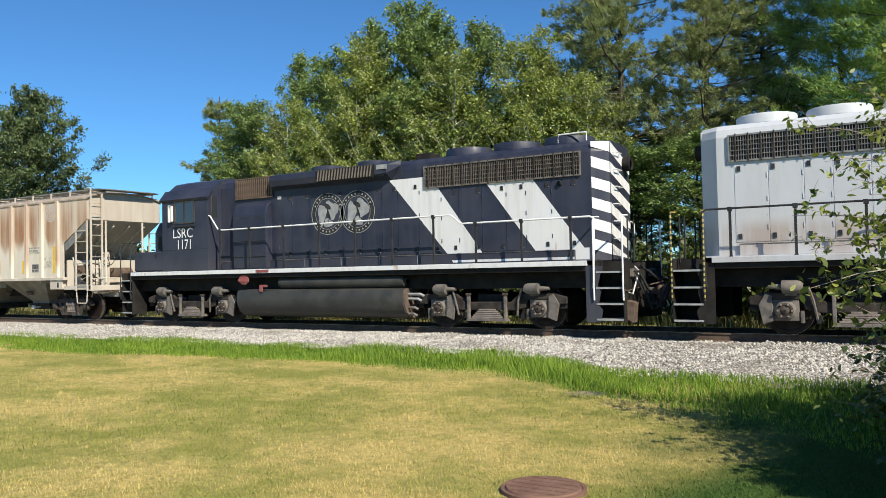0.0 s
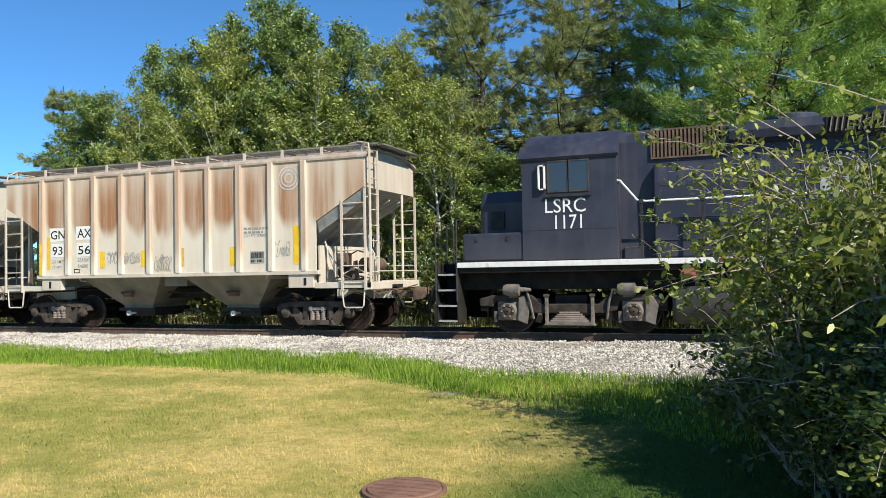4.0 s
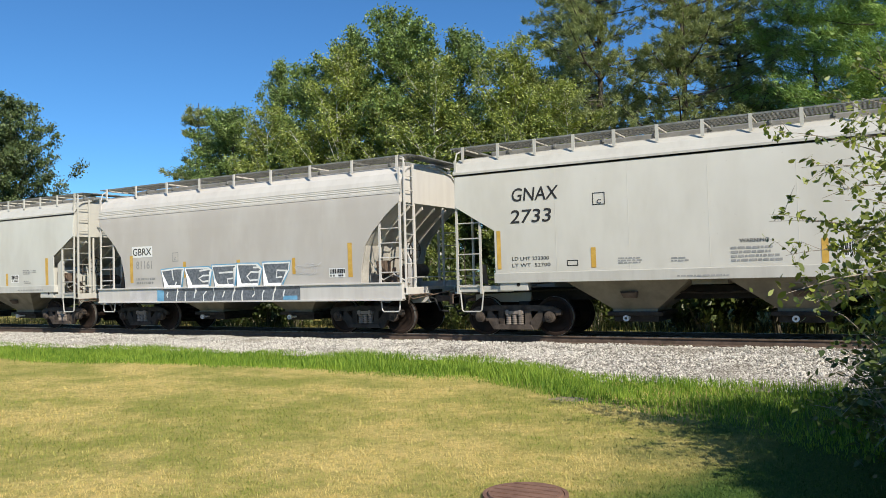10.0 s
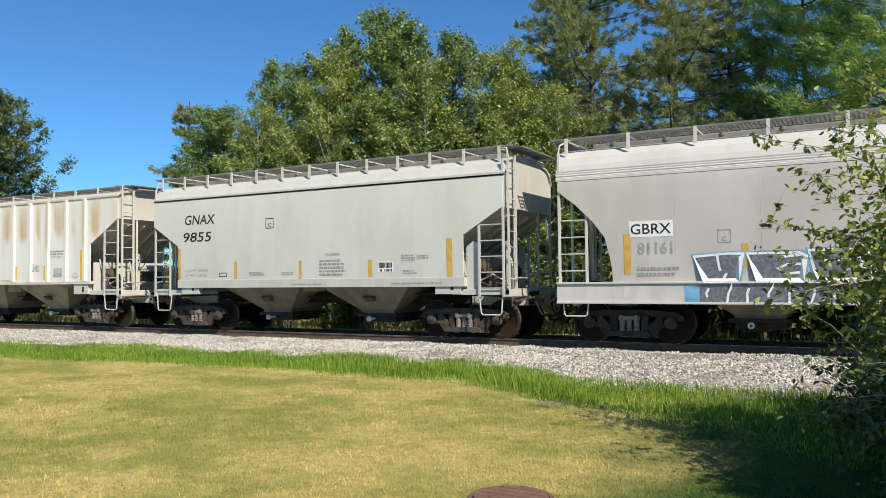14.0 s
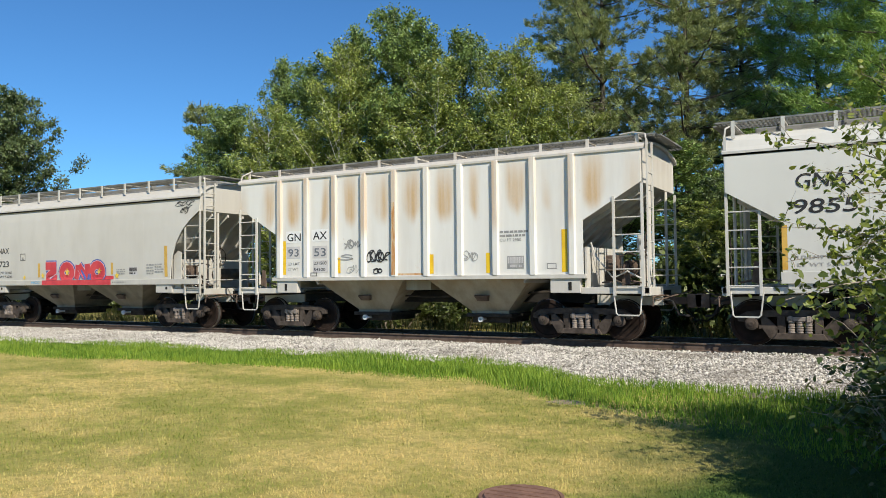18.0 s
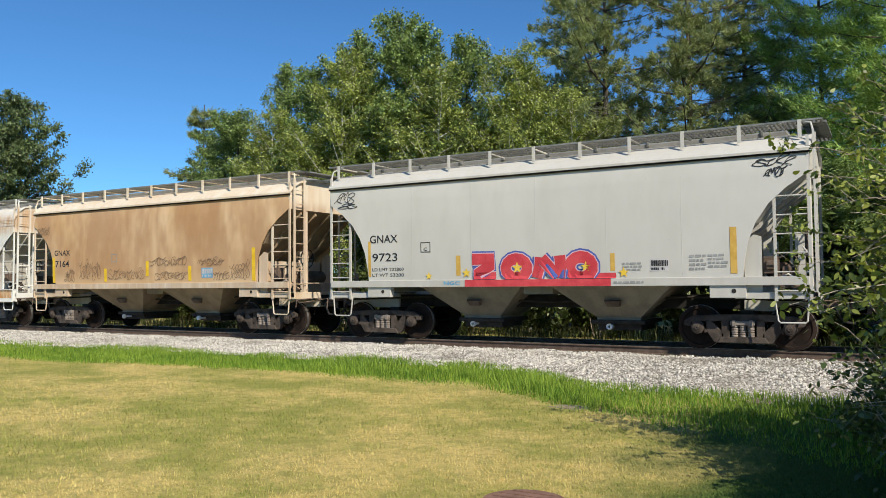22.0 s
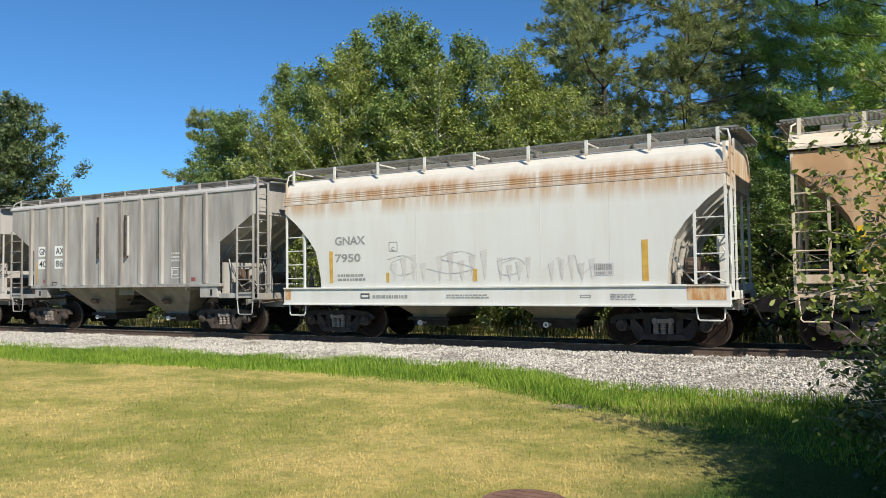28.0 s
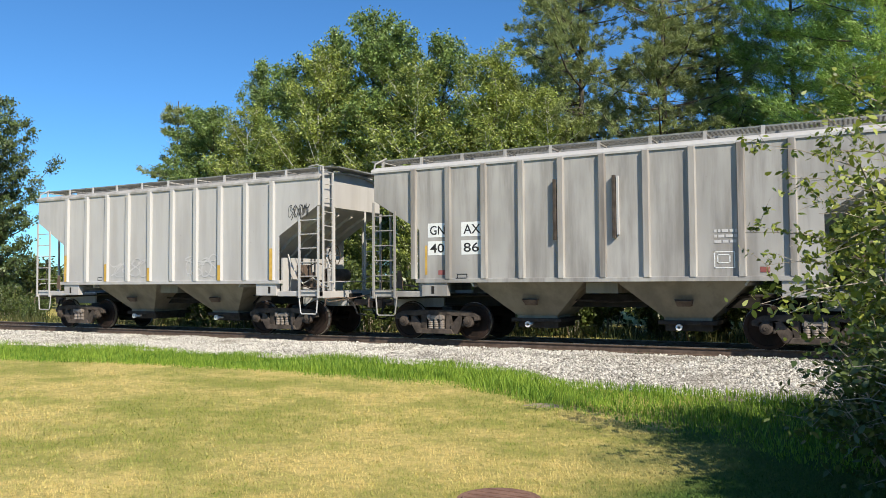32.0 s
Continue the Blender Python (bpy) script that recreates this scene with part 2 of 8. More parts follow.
def bed_mat():
    """Packed crushed stone: cells of uneven tone with dark joints."""
    m = Mat("ballast_bed", 0.95, 0, 0.15)
    v = m.n.new("ShaderNodeTexVoronoi")
    v.inputs["Scale"].default_value = 26.0
    m.l.new(m.coord((1, 1, 1)), v.inputs["Vector"])
    tone = m.n.new("ShaderNodeSeparateXYZ")
    m.l.new(v.outputs["Color"], tone.inputs[0])
    c = m.mix(tone.outputs[0], (0.27, 0.25, 0.215), (0.66, 0.62, 0.55))
    c = m.mix(m.ramp(v.outputs["Distance"], 0.35, 0.7), c, (0.12, 0.105, 0.085))
    c = m.mix(m.math("MULTIPLY", m.ramp(m.noise(0.7, detail=4), 0.5, 0.75), 0.4), c, (0.22, 0.185, 0.14))
    h = m.math("SUBTRACT", m.math("MULTIPLY", tone.outputs[1], 0.6), v.outputs["Distance"])
    m.base(c).bump(h, 0.9, 0.03)
    return m.m


M = {
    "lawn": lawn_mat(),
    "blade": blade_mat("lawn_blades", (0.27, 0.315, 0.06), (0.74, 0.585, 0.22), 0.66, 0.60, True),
    "tall": blade_mat("tall_grass", (0.085, 0.185, 0.016), (0.30, 0.42, 0.055), 0.25),
    "weed": blade_mat("weed_blades", (0.03, 0.055, 0.012), (0.15, 0.145, 0.055), 0.2),
    "stone": stone_mat(),
    "ballast": bed_mat(),
    "soil": plain("bare_soil", (0.22, 0.165, 0.115), (0.34, 0.27, 0.20), 5, 0.95, 0, 0.6, 0.02),
    "tie": plain("creosoted_wood", (0.055, 0.043, 0.033), (0.13, 0.105, 0.085), 7, 0.9, 0, 0.6, 0.01),
    "rail": plain("rusty_rail_steel", (0.085, 0.06, 0.046), (0.17, 0.125, 0.098), 8, 0.75, 0.3, 0.3),
    "railtop": plain("polished_rail_steel", (0.40, 0.38, 0.36), (0.52, 0.50, 0.47), 8, 0.32, 1.0, 0.1),
    "manhole": plain("rusty_iron_lid", (0.16, 0.085, 0.06), (0.25, 0.145, 0.105), 9, 0.85, 0.1, 0.5),
    "truck": plain("oily_black_iron", (0.022, 0.019, 0.017), (0.07, 0.06, 0.052), 5, 0.75, 0.1, 0.5, 0.006),
    "truckrust": plain("dusty_brown_iron", (0.085, 0.06, 0.045), (0.19, 0.14, 0.11), 5, 0.8, 0.1, 0.5, 0.006),
    "frame": plain("dusty_brown_grey_iron", (0.034, 0.028, 0.024), (0.110, 0.088, 0.073), 5, 0.8, 0.1, 0.5, 0.006),
    "locoframe": plain("dusty_dark_grey_iron", (0.085, 0.077, 0.068), (0.22, 0.195, 0.17), 5, 0.7, 0.1, 0.5, 0.006),
    "spring": plain("grey_spring_steel", (0.20, 0.165, 0.14), (0.34, 0.29, 0.25), 8, 0.7, 0.2, 0.3),
    "wheel": plain("rusted_wheel_steel", (0.014, 0.011, 0.009), (0.045, 0.030, 0.024), 3, 0.75, 0.3, 0.3),
    "locowheel": plain("black_wheel_steel", (0.022, 0.019, 0.017), (0.06, 0.05, 0.043), 3, 0.75, 0.1, 0.3),
    "emblem": plain("silver_grey_emblem_paint", (0.24, 0.25, 0.25), (0.38, 0.39, 0.38), 6, 0.6, 0, 0.05),
    "tread": plain("worn_tread_steel", (0.36, 0.34, 0.32), (0.5, 0.48, 0.45), 6, 0.4, 0.9, 0.1),
    # near-black with underframe shade put into the colour; also stands in for holes
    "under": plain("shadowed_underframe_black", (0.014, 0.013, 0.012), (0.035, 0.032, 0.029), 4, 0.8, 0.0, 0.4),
    "tank": plain("dusty_black_tank_paint", (0.032, 0.033, 0.031), (0.065, 0.064, 0.058), 2.2, 0.5, 0.0, 0.2, 0.004, 0.35),
    "grating": plain("galvanised_grating", (0.17, 0.175, 0.165), (0.31, 0.31, 0.295), 5, 0.6, 0.4, 0.2),
    "hose": plain("black_rubber", (0.018, 0.018, 0.018), (0.035, 0.035, 0.035), 8, 0.7, 0, 0.1),
    "yellow": plain("reflective_yellow_tape", (0.72, 0.42, 0.015), (0.86, 0.56, 0.03), 5, 0.4, 0, 0.05),
    "amber": plain("faded_amber_tape", (0.52, 0.30, 0.05), (0.66, 0.42, 0.10), 5, 0.5, 0, 0.05),
    "white": plain("white_stencil_paint", (0.74, 0.74, 0.72), (0.84, 0.84, 0.82), 5, 0.6, 0, 0.03),
    "black": plain("black_stencil_paint", (0.022, 0.022, 0.024), (0.05, 0.05, 0.052), 5, 0.6, 0, 0.03),
    "fadedtext": plain("faded_stencil_paint", (0.24, 0.24, 0.235), (0.38, 0.375, 0.36), 5, 0.7, 0, 0.03),
    "ghost": plain("painted_over_marks", (0.48, 0.46, 0.455), (0.60, 0.58, 0.57), 3, 0.7, 0, 0.03),
    "red": plain("red_spray_paint", (0.50, 0.035, 0.05), (0.66, 0.08, 0.09), 4, 0.5, 0, 0.03),
    "deepblue": plain("deep_blue_spray_paint", (0.05, 0.075, 0.30), (0.10, 0.14, 0.42), 4, 0.5, 0, 0.03),
    "pinkedge": plain("pale_pink_spray_paint", (0.62, 0.36, 0.42), (0.72, 0.50, 0.55), 4, 0.5, 0, 0.03),
    "blue": plain("blue_spray_paint", (0.10, 0.28, 0.46), (0.22, 0.46, 0.66), 4, 0.5, 0, 0.03),
    "navyspray": plain("dark_grey_spray_paint", (0.075, 0.085, 0.10), (0.20, 0.22, 0.25), 14, 0.55, 0, 0.03),
    "star": plain("yellow_spray_paint", (0.80, 0.50, 0.04), (0.88, 0.62, 0.10), 4, 0.5, 0, 0.03),
    "redtag": plain("red_cloth", (0.22, 0.06, 0.055), (0.32, 0.11, 0.10), 9, 0.8, 0, 0.2),
    "bark": plain("grey_bark", (0.05, 0.042, 0.034), (0.13, 0.11, 0.09), 6, 0.9, 0, 0.8, 0.02),
    "birch": plain("white_birch_bark", (0.40, 0.38, 0.34), (0.68, 0.66, 0.62), 3, 0.8, 0, 0.4, 0.01),
    "twig": plain("brown_twig", (0.20, 0.16, 0.12), (0.42, 0.36, 0.29), 9, 0.85, 0, 0.3),
    "leaf_a": leaf_mat("ash_leaf", (0.062, 0.10, 0.026), (0.35, 0.475, 0.135)),
    "leaf_b": leaf_mat("birch_leaf", (0.11, 0.14, 0.028), (0.51, 0.58, 0.15), 0.24),
    "leaf_c": leaf_mat("oak_leaf", (0.042, 0.070, 0.024), (0.19, 0.25, 0.09), 0.12),
    "leaf_bush": leaf_mat("shrub_leaf", (0.050, 0.085, 0.015), (0.42, 0.46, 0.095), 0.28),
    # shrub leaf darkened in colour to deepen the shade low down
    "leaf_shade": leaf_mat("shrub_leaf_shade_dark", (0.042, 0.075, 0.020), (0.15, 0.19, 0.052), 0.22),
    "tagbrown": plain("faded_brown_spray", (0.15, 0.095, 0.06), (0.26, 0.175, 0.11), 6, 0.7, 0, 0.03),
    "leaf_dim": leaf_mat("undergrowth_leaf", (0.035, 0.060, 0.014), (0.17, 0.21, 0.055), 0.15),
    "needle": leaf_mat("pine_needle", (0.11, 0.21, 0.045), (0.52, 0.68, 0.19), 0.3, 0.5, 0.3),
    "needle_dark": leaf_mat("scots_pine_needle", (0.11, 0.145, 0.06), (0.44, 0.48, 0.20), 0.27, 0.5, 0.3),
    "dead": plain("dead_grey_twigs", (0.13, 0.115, 0.10), (0.26, 0.235, 0.21), 8, 0.9, 0, 0.3),
}


# ---- building tools ----
class Geo:
    """Gathers corners and faces of one mesh."""

    def __init__(self):
        self.v, self.f, self.s = [], [], []

    def add(self, vs, fs, smooth=False):
        o = len(self.v)
        self.v += [tuple(p) for p in vs]
        self.f += [tuple(i + o for i in q) for q in fs]
        self.s += [smooth] * len(fs)
        return self

    def box(self, x0, x1, y0, y1, z0, z1):
        v = [(x, y, z) for z in (z0, z1) for y in (y0, y1) for x in (x0, x1)]
        return self.add(v, [(0, 2, 3, 1), (4, 5, 7, 6), (0, 1, 5, 4), (2, 6, 7, 3), (0, 4, 6, 2), (1, 3, 7, 5)])

    def slab(self, poly, y0, y1):
        """A flat shape of (x, z) corners, from y0 to y1."""
        n = len(poly)
        v = [(x, y0, z) for x, z in poly] + [(x, y1, z) for x, z in poly]
        return self.add(v, [tuple(range(n)), tuple(range(2 * n - 1, n - 1, -1))] + [(i, i + n, (i + 1) % n + n, (i + 1) % n) for i in range(n)])

    def loft(self, rings, closed=True, caps=True, smooth=False):
        """Skins rings of the same number of points."""
        n = len(rings[0])
        v = [p for r in rings for p in r]
        k = n if closed else n - 1
        f = [(a * n + i, a * n + (i + 1) % n, (a + 1) * n + (i + 1) % n, (a + 1) * n + i) for a in range(len(rings) - 1) for i in range(k)]
        self.add(v, f, smooth)
        if caps and closed:
            o = len(self.v) - len(v)
            self.f += [tuple(o + i for i in range(n - 1, -1, -1)), tuple(o + (len(rings) - 1) * n + i for i in range(n))]
            self.s += [False, False]
        return self

    def cyl(self, a, b, r, n=12, r2=None, caps=True):
        a, b = Vector(a), Vector(b)
        w = (b - a).normalized()
        u = w.orthogonal().normalized()
        t = w.cross(u)
        r2 = r if r2 is None else r2
        ring = lambda c, q: [c + (u * math.cos(k * math.tau / n) + t * math.sin(k * math.tau / n)) * q for k in range(n)]
        return self.loft([ring(a, r), ring(b, r2)], True, caps, True)

    def turned(self, prof, axis="y", n=24, at=(0, 0, 0), ring=False):
        """A body of revolution from (distance along the axis, radius) pairs; ring: the profile closes on itself."""
        prof = list(prof) + [prof[0]] if ring else prof
        rings = []
        for d, r in prof:
            ring = []
            for k in range(n):
                c, s = math.cos(k * math.tau / n) * r, math.sin(k * math.tau / n) * r
                p = {"x": (d, c, s), "y": (c, d, s), "z": (c, s, d)}[axis]
                ring.append((p[0] + at[0], p[1] + at[1], p[2] + at[2]))
            rings.append(ring)
        return self.loft(rings, True, not ring, True)

    def tube(self, pts, r, n=6, r2=None):
        pts = [Vector(p) for p in pts]
        rings = []
        r2 = r if r2 is None else r2
        u = None
        for i, p in enumerate(pts):
            w = (pts[min(i + 1, len(pts) - 1)] - pts[max(i - 1, 0)]).normalized()
            u = w.orthogonal().normalized() if u is None else (u - w * u.dot(w)).normalized()
            t = w.cross(u)
            q = r + (r2 - r) * i / max(1, len(pts) - 1)
            rings.append([p + (u * math.cos(k * math.tau / n) + t * math.sin(k * math.tau / n)) * q for k in range(n)])
        return self.loft(rings, True, True, True)

    def mesh(self, name, material, bevel=0.0):
        me = bpy.data.meshes.new(name)
        me.from_pydata(self.v, [], self.f)
        me.polygons.foreach_set("use_smooth", self.s)
        bm = bmesh.new()
        bm.from_mesh(me)
        bmesh.ops.recalc_face_normals(bm, faces=bm.faces)
        if bevel > 0:
            es = [e for e in bm.edges if len(e.link_faces) == 2 and e.calc_face_angle(0) > 0.6]
            bmesh.ops.bevel(bm, geom=es, offset=bevel, segments=2, profile=0.5, affect="EDGES", clamp_overlap=True)
        bm.to_mesh(me)
        bm.free()
        if any(self.s):
            me.set_sharp_from_angle(angle=0.55)
        me.materials.append(material)
        return me


def part(name, g, material, parent, label="", bevel=0.0, m=None):
    """Links a Geo, or a finished mesh, as one object under a thing or a part."""
    me = g.mesh(name, material, bevel) if isinstance(g, Geo) else g
    ob = new(name, me)
    ob.parent = parent
    if m is not None:
        ob.matrix_basis = m
    return tagged(ob, label)


def holder(name, label, category, group="", m=None, kind=""):
    ob = new(name)
    ob.empty_display_size = 0.3
    if m is not None:
        ob.matrix_basis = m
    return tagged(ob, label, category, group, kind)


def raw(name, verts, faces, material, label="", category="", kind="", smooth=False, parent=None):
    """A mesh from numpy arrays: corners (n, 3) and faces of one size (m, 3 or 4)."""
    me = bpy.data.meshes.new(name)
    n, k = len(faces), faces.shape[1]
    me.vertices.add(len(verts))
    me.vertices.foreach_set("co", np.ascontiguousarray(verts, dtype=np.float32).ravel())
    me.loops.add(n * k)
    me.loops.foreach_set("vertex_index", np.ascontiguousarray(faces, dtype=np.int32).ravel())
    me.polygons.add(n)
    me.polygons.foreach_set("loop_start", np.arange(0, n * k, k, dtype=np.int32))
    if smooth:
        me.polygons.foreach_set("use_smooth", np.ones(n, dtype=bool))
    me.update(calc_edges=True)
    me.materials.append(material)
    ob = new(name, me)
    ob.parent = parent
    return tagged(ob, label, category, "", kind)


_meshes = {}


def shared(key, make):
    if key not in _meshes:
        _meshes[key] = make()
    return _meshes[key]


def text_mesh(word, size, material, x=0.0, z=0.0, y=0.0, align="LEFT", offset=0.0, extrude=0.0, squeeze=1.0, shear=0.0):
    """Lettering that faces -y, its lower left corner at x, z."""
    cu = bpy.data.curves.new("lettering", "FONT")
    cu.body, cu.size, cu.align_x, cu.offset, cu.extrude, cu.shear = word, size * 1.42, align, offset, extrude, shear
    cu.resolution_u = 3
    ob = bpy.data.objects.new("lettering", cu)
    me = bpy.data.meshes.new_from_object(ob)
    bpy.data.objects.remove(ob)
    bpy.data.curves.remove(cu)
    me.transform(Matrix.Translation((x, y, z)) @ Matrix.Rotation(radians(90), 4, "X") @ Matrix.Diagonal((squeeze, 1, 1, 1)))
    me.materials.clear()
    me.materials.append(material)
    return me


# ---- ground ----
def hills(x, y, k=0.35):
    return noise.noise((x * k, y * k, 2.3))


def ballast_edge(x):
    """Where the gravel gives way to grass, in y."""
    return 13.38 + 0.98 * math.tanh((-x - 5.15) * 1.0) - 0.12 * max(0.0, x + 3.0) - 0.02 * max(0.0, -x - 17.0) + 0.20 * hills(x, 4, 0.7) + 0.12 * hills(x, 9, 2.1)


def lawn_edge(x):
    """Where the mown lawn gives way to long grass, in y."""
    return 11.15 + 0.5 * math.exp(-((x + 11.5) / 4.0) ** 2) - 0.6 * max(0.0, min(x, 0.0) + 5.8) + 0.3 * hills(x, 1, 0.3) + 0.2 * hills(x, 5, 1.2)


def ground_sheet():
    xs = sorted(set([-1500, -700, -300, -150, -90] + list(np.arange(-60, 40.1, 1.0)) + [60, 90, 150, 300, 700, 1500]))
    ys = sorted(set([-1500, -500, -150, -60, -30, -15, -8] + list(np.arange(-4, 46.1, 1.0)) + [60, 100, 300, 800, 1500]))
    vs = np.array([(x, y, LAWN_Z + (0.05 * hills(x, y, 0.12) if abs(x) < 80 and -20 < y < 13 else 0.0) - (0.12 if 12.6 < y < 23 else 0)) for y in ys for x in xs])
    n = len(xs)
    fs = np.array([(j * n + i, j * n + i + 1, (j + 1) * n + i + 1, (j + 1) * n + i) for j in range(len(ys) - 1) for i in range(n - 1)])
    raw("ground", vs, fs, M["lawn"], "sunlit mown lawn, patchy green and straw yellow", "lawn", "structure", True)


ground_sheet()


def ballast_z(x, y):
    d = abs(y - TRACK_Y)
    top = -0.155 if d > 0.95 else -0.20
    if d < 1.7:
        z = top
    else:
        z = top - (d - 1.7) * 0.075
    return z + 0.035 * noise.noise((x * 1.1, y * 1.1, 0.0)) + 0.02 * noise.noise((x * 4, y * 4, 1.0))


def ballast_bed():
    xs = np.arange(-200, 60.1, 1.0)
    rows = 26
    vs, n = [], len(xs)
    for j in range(rows):
        for x in xs:
            y0 = ballast_edge(x) - 0.35
            y = y0 + (22.4 - y0) * j / (rows - 1)
            z = ballast_z(x, y) if 0 < j < rows - 1 else LAWN_Z - 0.25
            vs.append((x, y, z))
    fs = np.array([(j * n + i, j * n + i + 1, (j + 1) * n + i + 1, (j + 1) * n + i) for j in range(rows - 1) for i in range(n - 1)])
    return raw("track_bed", np.array(vs), fs, M["ballast"], "pale grey crushed stone ballast under the rails", "ballast", "structure", True)


bed = ballast_bed()


def stones():
    rng = np.random.default_rng(4)
    ico_v = np.array([(0, 0, 1), (0.9, 0, 0.2), (0.1, 0.95, 0.1), (-0.9, 0.1, 0.15), (0, -0.9, 0.2), (0.1, 0.1, -0.8)])
    ico_f = np.array([(0, 1, 2), (0, 2, 3), (0, 3, 4), (0, 4, 1), (5, 2, 1), (5, 3, 2), (5, 4, 3), (5, 1, 4)])
    pts = []
    n = 78000
    x = rng.uniform(-34, 6, n)
    t = rng.uniform(0, 1, n)
    for i in range(n):
        if rng.random() < 0.35 and x[i] < -18:
            continue
        y0 = ballast_edge(x[i]) - 0.25 - 0.35 * rng.random() ** 3
        y = y0 + (TRACK_Y + 1.2 - y0) * t[i] ** 1.25
        pts.append((x[i], y, ballast_z(x[i], y) if y > y0 + 0.2 else LAWN_Z + 0.02))
    pts = np.array(pts)
    k = len(pts)
    size = rng.uniform(0.012, 0.031, (k, 1, 1)) * rng.uniform(0.7, 1.35, (k, 1, 3))
    ang = rng.uniform(0, math.tau, k)
    jit = ico_v[None] + rng.uniform(-0.28, 0.28, (k, 6, 3))
    p = jit * size
    c, s = np.cos(ang)[:, None], np.sin(ang)[:, None]
    q = np.stack([p[..., 0] * c - p[..., 1] * s, p[..., 0] * s + p[..., 1] * c, p[..., 2]], -1) + pts[:, None, :]
    f = ico_f[None] + (np.arange(k) * 6)[:, None, None]
    raw("ballast_stones", q.reshape(-1, 3), f.reshape(-1, 3), M["stone"], "loose pale crushed stones on the track bed", "gravel", "stuff")


stones()


def blades(name, pts, hts, width, material, label, category, lean=0.5, seed=1):
    """Grass: bent blades of two quads each."""
    rng = np.random.default_rng(seed)
    k = len(pts)
    a = rng.uniform(0, math.tau, k)
    d = np.stack([np.cos(a), np.sin(a), np.zeros(k)], 1)
    side = np.stack([-np.sin(a), np.cos(a), np.zeros(k)], 1)
    w = width * rng.uniform(0.6, 1.4, (k, 1))
    ln = lean * rng.uniform(0.1, 1.0, (k, 1)) * hts[:, None]
    up = np.array([[0, 0, 1.0]])
    b0, b1 = pts - side * w, pts + side * w
    mid = pts + d * ln * 0.35 + up * hts[:, None] * 0.6
    tip = pts + d * ln + up * hts[:, None]
    v = np.stack([b0, b1, mid + side * w * 0.8, mid - side * w * 0.8, tip], 1)
    o = (np.arange(k) * 5)[:, None]
    f = np.concatenate([o + np.array([[0, 1, 2]]), o + np.array([[0, 2, 3]]), o + np.array([[3, 2, 4]])], 0)
    return raw(name, v.reshape(-1, 3), f, material, label, category, "stuff")


def grasses():
    rng = np.random.default_rng(8)
    # mown lawn, denser near the camera
    n = 270000
    r = 4.2 + 19 * rng.random(n) ** 1.6
    az = np.radians(rng.uniform(-16, 66, n))
    x, y = -np.sin(az) * r, np.cos(az) * r
    edge = np.array([lawn_edge(v) for v in x])
    ok = y < edge + 0.2
    dm = np.hypot(x + 2.50, y - 5.62)
    ok &= dm > 0.36
    x, y, r = x[ok], y[ok], r[ok]
    z = np.array([LAWN_Z + 0.05 * hills(a, b, 0.12) for a, b in zip(x, y)])
    h = rng.uniform(0.010, 0.027, len(x)) * (1 + 0.5 * (r > 9))
    blades("lawn_grass", np.stack([x, y, z], 1), h, 0.0030, M["blade"], "short mown grass, green with straw-yellow patches", "grass", 1.6, 2)
    # long green strip beside the gravel
    n = 62000
    x = np.concatenate([rng.uniform(-20, 4, n), rng.uniform(-45, -20, n // 3)])
    t = rng.random(len(x))
    e0 = np.array([lawn_edge(v) for v in x])
    e1 = np.array([ballast_edge(v) for v in x])
    y = e0 + (e1 - e0) * t + rng.normal(0, 0.08, len(x))
    z = np.full(len(x), LAWN_Z - 0.02) - np.where(y > 12.6, 0.04, 0)
    h = rng.uniform(0.11, 0.26, len(x)) * np.clip(0.35 + 3.0 * t, 0.35, 1.0) * (0.75 + 0.5 * np.array([hills(a, b, 0.8) for a, b in zip(x, y)]))
    blades("long_grass", np.stack([x, y, z], 1), np.clip(h, 0.03, 0.34), 0.006, M["tall"], "long bright green grass strip along the gravel", "grass", 0.7, 3)
    # weeds between and behind the rails
    n = 16000
    x = rng.uniform(-60, 8, n)
    y = np.where(rng.random(n) < 0.86, rng.uniform(20.6, 24.5, n), rng.normal(16.75, 0.12, n))
    keep = (y > 18) | (np.array([noise.noise((a * 0.9, 3, 0)) for a in x]) > 0.28)
    x, y = x[keep], y[keep]
    h = np.where(y > 19, rng.uniform(0.15, 0.6, len(x)), rng.uniform(0.05, 0.16, len(x)))
    z = np.where(y > 19, LAWN_Z - 0.05, -0.22)
    blades("trackside_weeds", np.stack([x, y, z], 1), h, 0.008, M["weed"], "straggling green and straw-coloured trackside weeds", "weeds", 0.8, 4)


grasses()


def manhole():
    g = Geo().turned([(-0.12, 0.30), (0.03, 0.30), (0.045, 0.29), (0.045, 0.02)], "z", 40)
    ob = new("manhole_cover", g.mesh("manhole_cover", M["manhole"]))
    ob.matrix_basis = pose(-2.50, 5.62, LAWN_Z - 0.005)
    tagged(ob, "round rust-brown iron manhole cover set in the lawn", "manhole cover")
    part("rim", Geo().turned([(0.0, 0.335), (0.035, 0.335), (0.035, 0.305), (0.0, 0.305)], "z", 40, ring=True), M["manhole"], ob)
    for i in range(5):
        w = math.sqrt(0.27 ** 2 - ((i - 2) * 0.1) ** 2)
        part("tread_bar", Geo().box(-w, w, (i - 2) * 0.1 - 0.012, (i - 2) * 0.1 + 0.012, 0.04, 0.053), M["manhole"], ob)


manhole()


